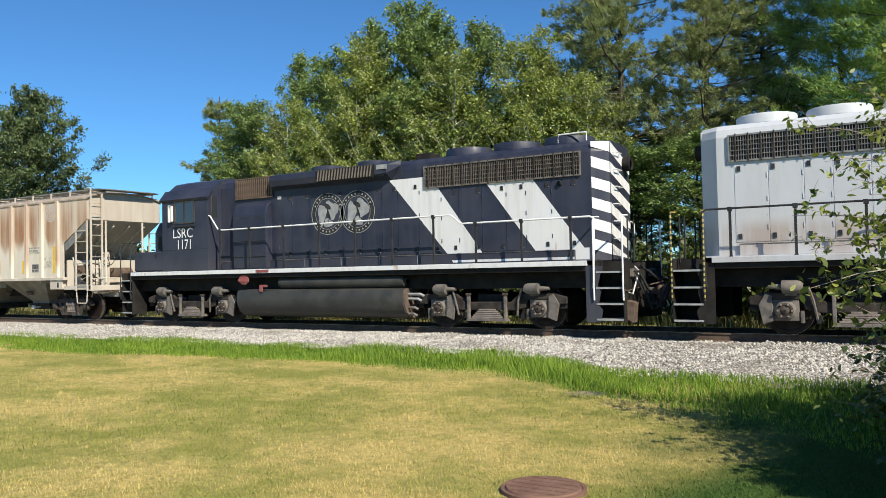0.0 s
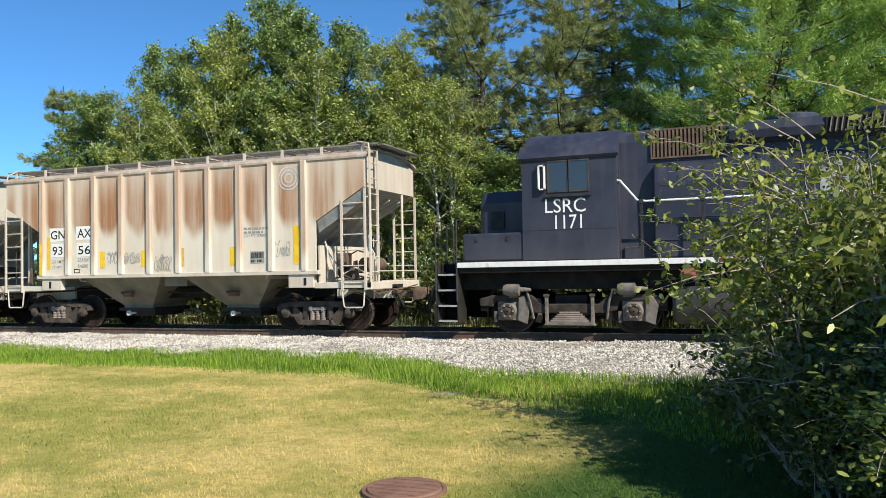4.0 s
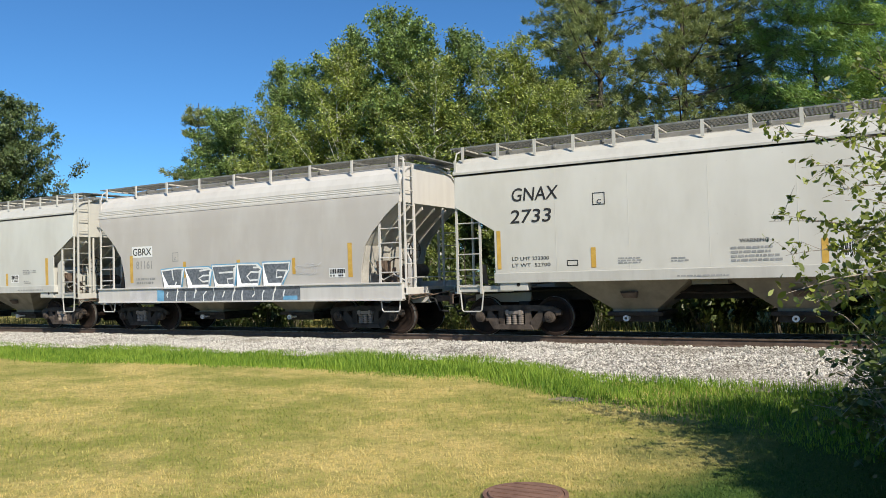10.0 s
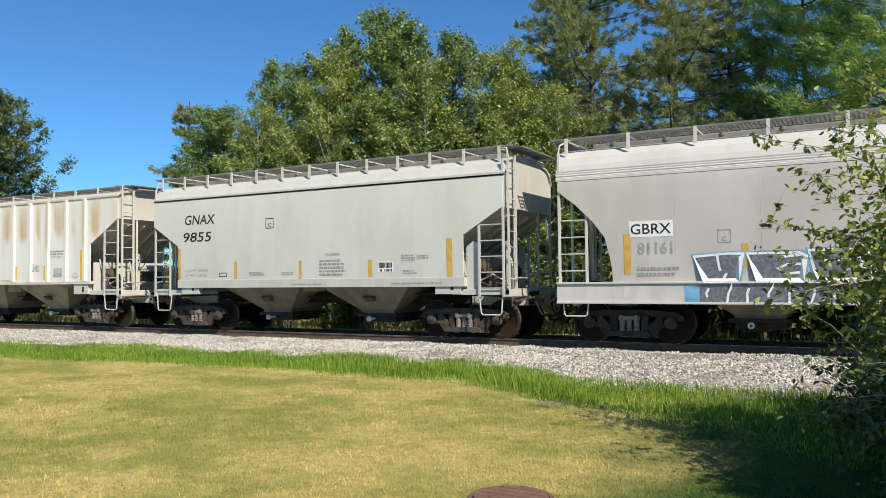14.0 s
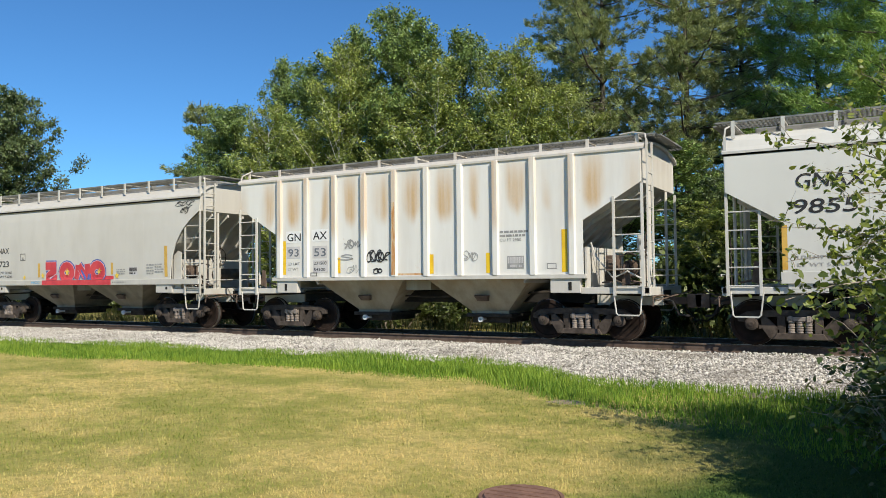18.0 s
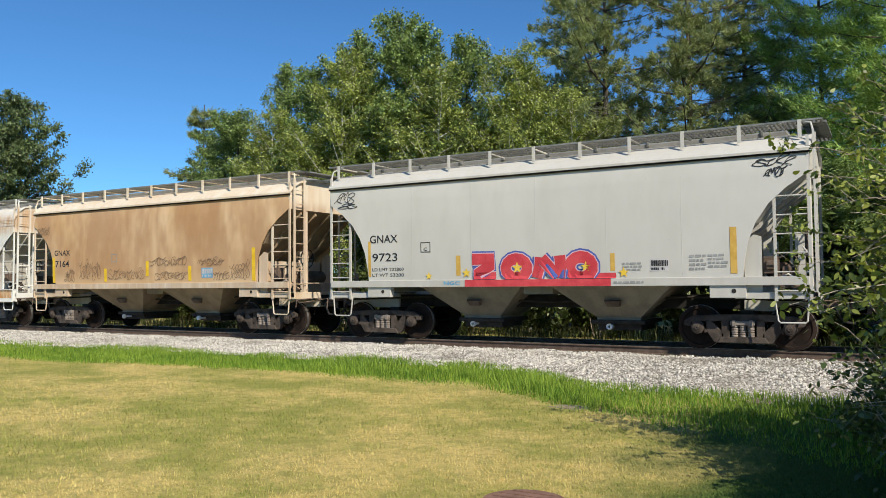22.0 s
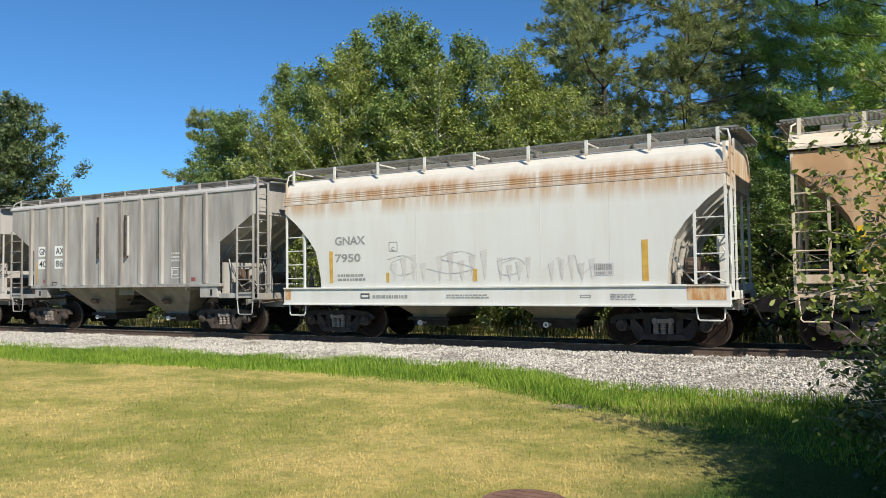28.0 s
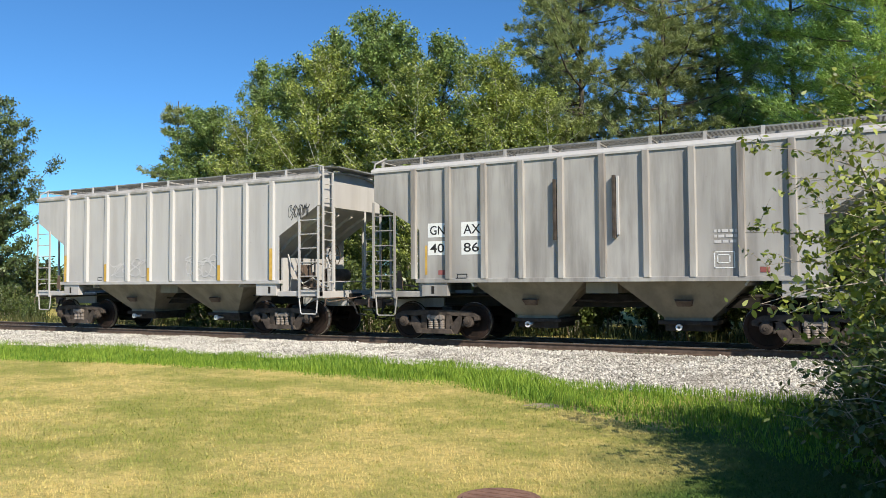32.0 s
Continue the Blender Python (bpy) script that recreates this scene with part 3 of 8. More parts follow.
def bare_patch(x, y, rx, ry):
    rng = np.random.default_rng(int(100 + x * 7))
    vs = [(x, y, LAWN_Z + 0.05)]
    n = 22
    for k in range(n):
        q = 1 + 0.25 * rng.uniform(-1, 1)
        vs.append((x + rx * q * math.cos(k * math.tau / n), y + ry * q * math.sin(k * math.tau / n), LAWN_Z - 0.005))
    fs = np.array([(0, 1 + k, 1 + (k + 1) % n) for k in range(n)])
    raw("bare_soil", np.array(vs), fs, M["soil"], "bare brown soil worn into the grass", "soil", "structure", True)


bare_patch(-3.80, 10.15, 0.5, 0.3)
bare_patch(-1.65, 11.9, 0.75, 0.45)


# ---- track ----
def track():
    prof = [(-0.068, -0.172), (0.068, -0.172), (0.068, -0.160), (0.012, -0.140), (0.010, -0.040), (0.036, -0.030), (0.036, -0.004), (0.030, 0.0), (-0.030, 0.0), (-0.036, -0.004), (-0.036, -0.030), (-0.010, -0.040), (-0.012, -0.140), (-0.068, -0.160)]
    xs = [-200, 60]
    for side in (-1, 1):
        y = TRACK_Y + side * 0.755
        ob = new("rail", Geo().loft([[(x, y + a, b) for a, b in prof] for x in xs]).mesh("rail", M["rail"]))
        tagged(ob, "rusty steel rail spiked to wooden ties", "rail", "rails of the track", "structure")
        part("rail_head", Geo().box(-200, 60, y - 0.028, y + 0.028, -0.002, 0.003), M["railtop"], ob)
    tie = Geo().box(-0.115, 0.115, -1.3, 1.3, -0.34, -0.172).mesh("tie", M["tie"], 0.008)
    plate = Geo().box(-0.10, 0.10, -0.17, 0.17, -0.172, -0.158).mesh("tie_plate", M["rail"])
    rng = random.Random(3)
    near = holder("track_ties", "dark creosoted wooden railway ties bedded in gravel", "railway ties", kind="structure")
    for i in range(80):
        x = -36 + i * 0.54
        t = part("tie", tie, M["tie"], near, m=pose(x + rng.uniform(-0.02, 0.02), TRACK_Y + rng.uniform(-0.05, 0.05), rng.uniform(-0.012, 0.0), 0, 0, rng.uniform(-0.8, 0.8)))
        for s in (-1, 1):
            part("tie_plate", plate, M["rail"], t, m=pose(0, s * 0.755, 0))


track()


# ---- running gear shared by the cars ----
def wheelset_mesh(r):
    g = Geo()
    for s in (-1, 1):
        prof = [(0.0, 0.09), (0.10, 0.10), (0.115, 0.16), (0.085, r * 0.55), (0.075, r * 0.80), (0.055, r * 0.84), (0.055, r * 0.98), (0.06, r), (0.16, r + 0.002), (0.168, r + 0.026), (0.186, r + 0.024), (0.188, r * 0.82), (0.15, r * 0.78), (0.155, 0.14), (0.19, 0.10)]
        # outer face first: distance is measured inward from the outer face at 0.845
        g.turned([(s * (0.865 - d), q) for d, q in prof], "y", 36)
        for k in range(3):
            a = k * math.tau / 3 + 0.4
            g.cyl((math.cos(a) * r * 0.62, s * 0.79, math.sin(a) * r * 0.62), (math.cos(a) * r * 0.62, s * 0.775 + s * 0.014, math.sin(a) * r * 0.62), 0.035, 8)
    g.cyl((0, -1.06, 0), (0, 1.06, 0), 0.075, 14)
    return g.mesh("wheelset", M["wheel"] if r < 0.5 else M["locowheel"])


def tread_mesh(r, s):
    g = Geo().turned([(s * 0.795, r * 0.985), (s * 0.793, r + 0.003), (s * 0.71, r + 0.005), (s * 0.71, r * 0.985)], "y", 36, ring=True)
    return g.mesh("tread", M["tread"])


def coil(x, y, z0, z1, r, turns=5):
    prof = []
    for k in range(turns):
        a, b = z0 + (z1 - z0) * k / turns, z0 + (z1 - z0) * (k + 1) / turns
        prof += [(a, r * 0.72), (a + (b - a) * 0.22, r), (a + (b - a) * 0.68, r), (a + (b - a) * 0.9, r * 0.72)]
    return Geo().turned(prof, "z", 12, (x, y, 0))


def side_frame_geo(s):
    g = Geo()
    a, b = s * 0.965, s * 1.085
    y0, y1 = min(a, b), max(a, b)
    top = [(-1.16, 0.50), (-1.16, 0.60), (-0.98, 0.70), (-0.45, 0.735), (0.45, 0.735), (0.98, 0.70), (1.16, 0.60), (1.16, 0.50), (1.03, 0.48), (1.02, 0.57), (0.80, 0.55), (0.64, 0.58), (0.44, 0.60), (-0.44, 0.60), (-0.64, 0.58), (-0.80, 0.55), (-1.02, 0.57), (-1.03, 0.48)]
    g.slab(top, y0, y1)
    for q in (-1, 1):
        g.slab([(q * 0.84, 0.60), (q * 0.64, 0.62), (q * 0.37, 0.34), (q * 0.37, 0.155), (q * 0.56, 0.155), (q * 0.66, 0.30)], y0, y1)
        g.slab([(q * 0.42, 0.64), (q * 0.26, 0.64), (q * 0.26, 0.22), (q * 0.42, 0.22)], y0, y1)
        g.slab([(q * 0.78, 0.58), (q * 0.70, 0.58), (q * 0.70, 0.36), (q * 0.76, 0.34)], y0, y1)
    g.slab([(-0.50, 0.155), (0.50, 0.155), (0.42, 0.275), (-0.42, 0.275)], min(s * 0.93, s * 1.12), max(s * 0.93, s * 1.12))
    return g


def truck(parent, x, style="frame"):
    """A two-axle freight truck with its springs, bolster and bearings."""
    mat = M[style]
    t = part("truck", shared("bolster", lambda: Geo().box(-0.16, 0.16, -1.06, 1.06, 0.52, 0.63).box(-0.14, 0.14, -0.5, 0.5, 0.6, 0.80).box(-0.9, 0.9, -0.12, 0.12, 0.42, 0.50).box(-0.62, -0.50, -0.8, 0.8, 0.3, 0.42).box(0.50, 0.62, -0.8, 0.8, 0.3, 0.42).mesh("bolster", M["truck"], 0.01)), None, parent, "oily black cast truck with dusty side frames", m=pose(x, 0, 0))
    for s in (-1, 1):
        part("side_frame", shared(("side_frame", s, style), lambda: side_frame_geo(s).mesh("side_frame", mat, 0.012)), None, t)
        for k in (-1, 0, 1):
            part("spring", shared(("spring", s, k), lambda: coil(k * 0.155, s * 1.055, 0.275, 0.515, 0.07).mesh("spring", M["spring"])), None, t, "coiled grey spring")
        part("bolster_end", shared(("bolster_end", s), lambda: Geo().box(-0.235, 0.235, min(s * 0.98, s * 1.13), max(s * 0.98, s * 1.13), 0.515, 0.60).box(-0.2, -0.13, min(s * 1.1, s * 1.15), max(s * 1.1, s * 1.15), 0.5, 0.62).box(0.13, 0.2, min(s * 1.1, s * 1.15), max(s * 1.1, s * 1.15), 0.5, 0.62).mesh("bolster_end", M["spring"], 0.008)), None, t)
        for q in (-1, 1):
            part("bearing_cap", shared("bearing_cap", lambda: Geo().turned([(-0.02, 0.13), (0.09, 0.13), (0.10, 0.10), (0.12, 0.095), (0.125, 0.05), (0.14, 0.045), (0.14, 0.01)], "y", 18).mesh("bearing_cap", M["frame"])), None, t, m=pose(q * 0.89, s * 1.04, 0.457, 0, 0, 0 if s > 0 else 180))
    return t


SPINNING = []    # wheelsets, their places in their thing, and their radius


def wheelset(parent, x, r=0.457):
    w = part("wheelset", shared(("wheelset", r), lambda: wheelset_mesh(r)), None, parent, "rust-brown steel wheels on an axle", m=pose(x, 0, r))
    for s in (-1, 1):
        part("tread", shared(("tread", r, s), lambda: tread_mesh(r, s)), None, w, "worn bright wheel tread")
    SPINNING.append((w, x, r))
    return w


def coupler(parent, x, s, mat):
    g = Geo().box(x, x + s * 0.55, -0.09, 0.09, 0.80, 0.96) if s > 0 else Geo().box(x + s * 0.55, x, -0.09, 0.09, 0.80, 0.96)
    g.slab([(x + s * 0.50, 0.72), (x + s * 0.80, 0.74), (x + s * 0.82, 1.02), (x + s * 0.50, 1.04)], -0.16, 0.05)
    g.cyl((x + s * 0.76, 0.13, 0.72), (x + s * 0.76, 0.13, 1.04), 0.07, 10)
    c = part("coupler", g, mat, parent, "rusty knuckle coupler", 0.015)
    part("air_hose", Geo().tube([(x + s * 0.1, 0.35, 0.82), (x + s * 0.3, 0.36, 0.78), (x + s * 0.48, 0.30, 0.55), (x + s * 0.62, 0.12, 0.42), (x + s * 0.72, 0.0, 0.45)], 0.022, 7), M["hose"], c, "black rubber brake hose")
    part("uncoupling_lever", Geo().tube([(x + s * 0.05, -1.45, 1.0), (x + s * 0.16, -1.4, 0.92), (x + s * 0.22, -0.6, 0.98), (x + s * 0.62, -0.12, 1.1)], 0.014, 6), mat, c)
    return c


# ---- covered hopper cars ----
STYLES = {
    # lower corner cut as (x, z), wall profile as (half width, z), roof profile as (half width, z)
    "rib": dict(cut=[(5.72, 3.45), (4.42, 2.68), (4.42, 1.48)], wall=[(1.50, 1.48), (1.50, 4.20)], roof=[(1.53, 4.20), (1.50, 4.25), (1.30, 4.32), (0.6, 4.42), (0, 4.44)], sill=(1.40, 1.50, 4.5), trucks=4.2),
    "smooth": dict(cut=[(5.75, 3.10), (4.72, 2.48), (4.72, 1.48)], wall=[(1.545, 1.48), (1.556, 1.9), (1.562, 2.5), (1.562, 3.1), (1.548, 3.6), (1.52, 3.90)], roof=[(1.536, 3.88), (1.536, 3.92), (1.48, 4.0), (1.40, 4.14), (1.20, 4.28), (0.6, 4.40), (0, 4.43)], sill=(1.26, 1.49, 4.75), trucks=4.48),
    "flow": dict(cut=[(5.74, 3.50), (5.36, 3.24), (5.02, 2.93), (4.78, 2.58), (4.63, 2.2), (4.55, 1.8), (4.52, 1.48)], wall=[(1.535, 1.48), (1.552, 1.9), (1.562, 2.5), (1.562, 3.1), (1.545, 3.6), (1.50, 3.96)], roof=[(1.55, 3.93), (1.55, 3.97), (1.51, 4.02), (1.42, 4.12), (1.15, 4.28), (0.6, 4.40), (0, 4.43)], sill=(1.33, 1.50, 5.72), trucks=4.42),
    "deep": dict(cut=[(5.76, 3.36), (5.35, 3.04), (4.95, 2.64), (4.70, 2.30), (4.60, 1.9), (4.55, 1.6), (4.54, 1.31)], wall=[(1.53, 1.31), (1.55, 1.8), (1.562, 2.5), (1.562, 3.1), (1.548, 3.5), (1.52, 3.66)], roof=[(1.536, 3.60), (1.536, 3.63), (1.518, 3.66), (1.532, 3.70), (1.514, 3.74), (1.526, 3.80), (1.49, 3.92), (1.40, 4.10), (1.15, 4.29), (0.6, 4.40), (0, 4.43)], sill=(0.88, 1.33, 5.80), trucks=4.33),
}


def width_at(style, z):
    w = STYLES[style]["wall"]
    return float(np.interp(z, [q[1] for q in w], [q[0] for q in w]))


def ladder(parent, name, p, d, z0, z1, width, mat, first=0.0, step=0.36, tall=None):
    """Two stiles and rungs; p is the foot of the first stile, d the direction to the second one."""
    g = Geo()
    p, d = Vector(p), Vector(d).normalized()
    q = p + d * width
    z0, z1 = p.z + z0, p.z + z1
    t0 = z1 if tall is None else p.z + tall
    side = Vector((-d.y, d.x, 0)) * 0.018
    for a, top in ((p, t0), (q, z1)):
        lo, hi = a - side - d * 0.028, a + side + d * 0.028
        g.box(min(lo.x, hi.x), max(lo.x, hi.x), min(lo.y, hi.y), max(lo.y, hi.y), z0, top)
    ob = part(name, g, mat, parent)
    z = z0 + 0.08 + first
    while z < z1 - 0.04:
        part("rung", Geo().cyl((p.x, p.y, z), (q.x, q.y, z), 0.014, 6), mat, ob)
        z += step
    return ob


def grating_mesh(x0, x1, y0, y1, z):
    g = Geo()
    for y in (y0, y0 + (y1 - y0) / 3, y0 + (y1 - y0) * 2 / 3, y1 - 0.02):
        g.box(x0, x1, y, y + 0.02, z - 0.035, z)
    x = x0
    while x < x1:
        g.slab([(x, z - 0.03), (x + 0.035, z - 0.03), (x + 0.055, z - 0.003), (x + 0.02, z - 0.003)], y0 + 0.02, y1 - 0.02)
        x += 0.085
    return g.mesh("running_board", M["grating"])


# slope sheet paints, darkened for the shade under the car ends
SLOPE = plain("shade_darkened_grey_slope_paint", (0.40, 0.375, 0.335), (0.53, 0.505, 0.46), 2.0, 0.75, 0, 0.2)
# hatch grey kept dark to paint the shade beneath the roof walkways
HATCH = plain("shade_grey_hatch_paint", (0.17, 0.17, 0.16), (0.27, 0.265, 0.25), 2.0, 0.75, 0, 0.2)
SLOPE_TAN = plain("shade_darkened_brown_slope_paint", (0.24, 0.17, 0.11), (0.38, 0.28, 0.18), 2.0, 0.75, 0, 0.2)


def hopper(style, label, body, roof, endmat, gear="frame", brackets=11, under=None, rib0=-4.235, ribmat=None):
    """A two-bay covered hopper car, its centre over the rails at the origin."""
    S = STYLES[style]
    car = holder("hopper_car", label, "hopper car", "cars of the train")
    under = under or BAY
    cut, wall, sill = S["cut"], S["wall"], S["sill"]
    cz, cx = [c[1] for c in cut][::-1], [c[0] for c in cut][::-1]
    xe = lambda z: float(np.interp(z, cz, cx))
    ztop = wall[-1][1]
    levels = sorted(set([w[1] for w in wall] + cz + [cut[0][1], ztop]))
    for s in (-1, 1):
        g = Geo()
        g.loft([[(-xe(z), s * width_at(style, z), z), (xe(z), s * width_at(style, z), z), (xe(z), s * (width_at(style, z) - 0.03), z), (-xe(z), s * (width_at(style, z) - 0.03), z)] for z in levels], True, True, style != "rib")
        side = part("side_wall", g, body, car)
        if style == "rib":
            for k in range(10):
                x = rib0 + k * 0.938
                part("rib", shared(("rib", s, body.name), lambda: Geo().loft([[(-0.085, s * 1.495, z), (-0.062, s * 1.575, z), (0.062, s * 1.575, z), (0.085, s * 1.495, z)] for z in (1.49, 4.17)]).mesh("rib", ribmat or body, 0.006)), None, side, m=pose(x, 0, 0))
        else:
            for x in (-3.2, -1.55, 0.1, 1.75, 3.35):
                seam = Geo().loft([[(x - 0.012, s * (width_at(style, z) + 0.001), z), (x, s * (width_at(style, z) + 0.0025), z), (x + 0.012, s * (width_at(style, z) + 0.001), z)] for z in np.linspace(1.5, ztop - 0.1, 10)], False, False)
                part("weld_seam", seam, body, side)
        g = Geo().box(-sill[2], sill[2], min(s * 1.40, s * 1.56), max(s * 1.40, s * 1.56), sill[0], sill[1])
        if sill[1] - sill[0] > 0.3:
            side_sill = part("side_sill", g, endmat, car, bevel=0.008)
            for za, zb in ((sill[1] - 0.03, sill[1] + 0.012), (sill[0] - 0.004, sill[0] + 0.04)):
                part("sill_flange", Geo().box(-sill[2], sill[2], min(s * 1.44, s * 1.60), max(s * 1.44, s * 1.60), za, zb), endmat, side_sill, bevel=0.006)
        else:
            part("side_sill", g, endmat, car, bevel=0.008)
        if style != "deep":
            for e in (-1, 1):
                g = Geo()
                xa, xb = sorted((e * (S["trucks"] - 0.55), e * (S["trucks"] + 0.15)))
                g.box(xa, xb, min(s * 1.36, s * 1.52), max(s * 1.36, s * 1.52), 1.08, sill[0] + 0.02)
                jack = part("jacking_pad", g, endmat, car, bevel=0.01)
                if style == "rib":
                    # black plates paint the shade inside the slot and the hole
                    part("pad_slot", Geo().box((xa + xb) / 2 + e * 0.08, (xa + xb) / 2 + e * 0.08 + 0.075, min(s * 1.51, s * 1.527), max(s * 1.51, s * 1.527), 1.14, 1.32), M["under"], jack)
                else:
                    part("pad_hole", Geo().cyl(((xa + xb) / 2 + 0.12, s * 1.515, 1.22), ((xa + xb) / 2 + 0.12, s * 1.527, 1.22), 0.045, 12), M["under"], jack)
    # roof with its rolled edge, and the two ends
    R = [(-y, z) for y, z in S["roof"]] + [(y, z) for y, z in S["roof"][-2::-1]]
    low = [(y, z - 0.05) for y, z in R]
    g = Geo()
    g.loft([[(x, y, z) for y, z in R + low[::-1]] for x in (-5.80, 5.80)], True, False, False)
    nr = len(R)
    for o in (0, 2 * nr):
        g.f += [(o + i, o + i + 1, o + 2 * nr - 2 - i, o + 2 * nr - 1 - i) for i in range(nr - 1)]
        g.s += [False] * (nr - 1)
    top = part("roof", g, roof, car)
    g = Geo().box(-5.3, 5.3, -0.42, 0.42, 4.38, 4.54)
    hatch = part("roof_hatch", g, HATCH, car, "long grey roof hatch cover", bevel=0.03)
    for k in range(9):
        x = -4.8 + k * 1.2
        part("hatch_clamp", Geo().box(x - 0.03, x + 0.03, -0.46, 0.46, 4.46, 4.565), M["grating"], hatch, bevel=0.008)
    for e in (-1, 1):
        x = e * (cut[0][0] - 0.006)
        prof = [(-q, z) for q, z in S["roof"] if z < 4.43] + [(q, z) for q, z in S["roof"][::-1] if z < 4.43]
        poly = [(y * 0.965, z - 0.02) for y, z in prof]
        wz = [z for z in levels if cut[0][1] <= z < S["roof"][0][1] - 0.03]
        ring = [(y, z) for y, z in poly] + [(width_at(style, z) - 0.01, z) for z in wz[::-1]] + [(-width_at(style, z) + 0.01, z) for z in wz]
        v0 = [(x, y, z) for y, z in ring]
        v1 = [(x - e * 0.03, y, z) for y, z in ring]
        n = len(ring)
        part("end_wall", Geo().add(v0 + v1, [tuple(range(n)), tuple(range(2 * n - 1, n - 1, -1))] + [(i, i + n, (i + 1) % n + n, (i + 1) % n) for i in range(n)]), endmat, car, bevel=0.0)
        # inclined end sheet that runs in to the bays
        line = [(c[0] - 0.01, c[1]) for c in cut if c[1] > 2.3] + [(3.15, 1.55), (3.0, 1.3)]
        if style == "deep":
            line = [(c[0] - 0.01, c[1]) for c in cut] + [(4.52, 1.2)]
        g = Geo().loft([[(e * a, -1.47, b), (e * a, 1.47, b), (e * (a - 0.03), 1.47, b + 0.03), (e * (a - 0.03), -1.47, b + 0.03)] for a, b in line])
        sl = part("slope_sheet", g, SLOPE_TAN if under is BAY_TAN else SLOPE, car)
        stiff = [tuple(p + 0.14 * (q - p) for p, q in zip(line[0], line[1]))] + line[1:-2]
        for y in (-0.95, -0.32, 0.32, 0.95):
            part("stiffener", Geo().loft([[(e * a, y - 0.03, b - 0.002), (e * (a + 0.02), y - 0.03, b - 0.09), (e * (a + 0.02), y + 0.03, b - 0.09), (e * a, y + 0.03, b - 0.002)] for a, b in stiff + ([(3.4, 1.75)] if style != "deep" else [])]), SLOPE_TAN if under is BAY_TAN else SLOPE, sl)
        # platform, end sill, posts
        xa, xb = sorted((e * 4.35, e * 5.86))
        fl = part("end_platform", Geo().box(xa, xb, -1.46, -1.34, 1.06, 1.20).box(xa, xb, 1.34, 1.46, 1.06, 1.20).box(min(e * 5.74, e * 5.87), max(e * 5.74, e * 5.87), -1.46, 1.46, 1.02, 1.20).box(xa, xb, -0.36, 0.36, 0.78, 1.14), endmat, car, bevel=0.01)
        for y0, y1 in ((-1.34, -0.36), (0.36, 1.34)):
            part("platform_grating", Geo().box(min(e * 4.9, e * 5.74), max(e * 4.9, e * 5.74), y0, y1, 1.15, 1.18), M["grating"], fl)
        web = Geo().box(min(e * 4.42, e * 4.47), max(e * 4.42, e * 4.47), -1.39, 1.39, 1.2, 2.1)
        if e > 0 and style in ("smooth", "flow"):
            for ya, yb in ((-1.42, -1.39), (1.39, 1.42)):
                web.slab([(cut[-1][0] + 0.02, 1.2), (cut[-1][0] + 0.34, 1.2), (cut[-1][0] + 0.34, 2.30), (cut[-1][0] + 0.20, 2.34), (cut[-1][0] + 0.02, 2.2)], ya, yb)
        part("bolster_web", web, endmat, car)
        for y in (-0.75, 0.75):
            part("end_post", Geo().cyl((e * 5.70, y, 1.2), (e * 5.70, y, cut[0][1] - 0.02), 0.035, 8), endmat, car)
        for s in (-1, 1):
            up = 4.22 if style != "rib" else 4.1
            ladder(car, "side_ladder", (e * 5.74, s * 1.505, 1.02), (-e, 0, 0), 0.0, cut[0][1] - 1.30, 0.62, endmat, 0.12, 0.37, tall=(up - 1.02) if style != "rib" else 2.40)
            part("stirrup", Geo().tube([(e * 5.70, s * 1.47, 1.10), (e * 5.66, s * 1.47, 0.64), (e * 5.62, s * 1.47, 0.60), (e * 5.18, s * 1.47, 0.60), (e * 5.14, s * 1.47, 0.64), (e * 5.08, s * 1.47, 1.10)], 0.018, 6), endmat, car)
        if e > 0:
            lad = ladder(car, "end_ladder", (5.84, -1.42, 1.15), (0, 1, 0), 0.0, 3.2, 0.42, endmat, 0.2, 0.37)
            part("ladder_hoop", Geo().tube([(5.84, -1.42, 4.3), (5.80, -1.38, 4.48), (5.5, -1.25, 4.56), (5.2, -1.2, 4.54)], 0.02, 6), endmat, lad)
        else:
            lad = ladder(car, "end_ladder", (-5.84, 1.42, 1.15), (0, -1, 0), 0.0, 3.2, 0.42, endmat, 0.2, 0.37)
            part("grab_iron", Geo().tube([(-5.76, -1.5, 4.12), (-5.74, -1.42, 4.40), (-5.5, -1.25, 4.55)], 0.02, 6), endmat, car)
        part("grab_iron", Geo().tube([(e * 5.90, -1.3, 1.42), (e * 5.92, -1.2, 1.45), (e * 5.92, 1.2, 1.45), (e * 5.90, 1.3, 1.42)], 0.014, 6), endmat, car)
        coupler(car, e * 5.85, e, M["truckrust"])
        part("uncoupling_lever", Geo().tube([(e * 5.92, -1.46, 0.80), (e * 5.93, -1.44, 1.0), (e * 5.94, -0.9, 1.02), (e * 6.0, -0.35, 1.0), (e * 6.2, -0.12, 1.04)], 0.016, 6), M["truckrust"], car)
        part("air_hose", Geo().tube([(e * 5.9, -0.40, 0.92), (e * 6.08, -0.42, 0.88), (e * 6.22, -0.40, 0.58), (e * 6.42, -0.30, 0.55)], 0.03, 7), M["hose"], car, "black rubber air hose")
        part("brake_rod", Geo().tube([(e * 5.6, -0.85, 1.28), (e * 5.2, -1.0, 1.36), (e * 4.7, -1.05, 1.30)], 0.022, 6), M["truckrust"], car)
        part("bell_crank", Geo().slab([(e * 5.15, 1.22), (e * 5.35, 1.30), (e * 5.30, 1.72), (e * 5.20, 1.70)], -1.08, -1.05), M["truckrust"], car)
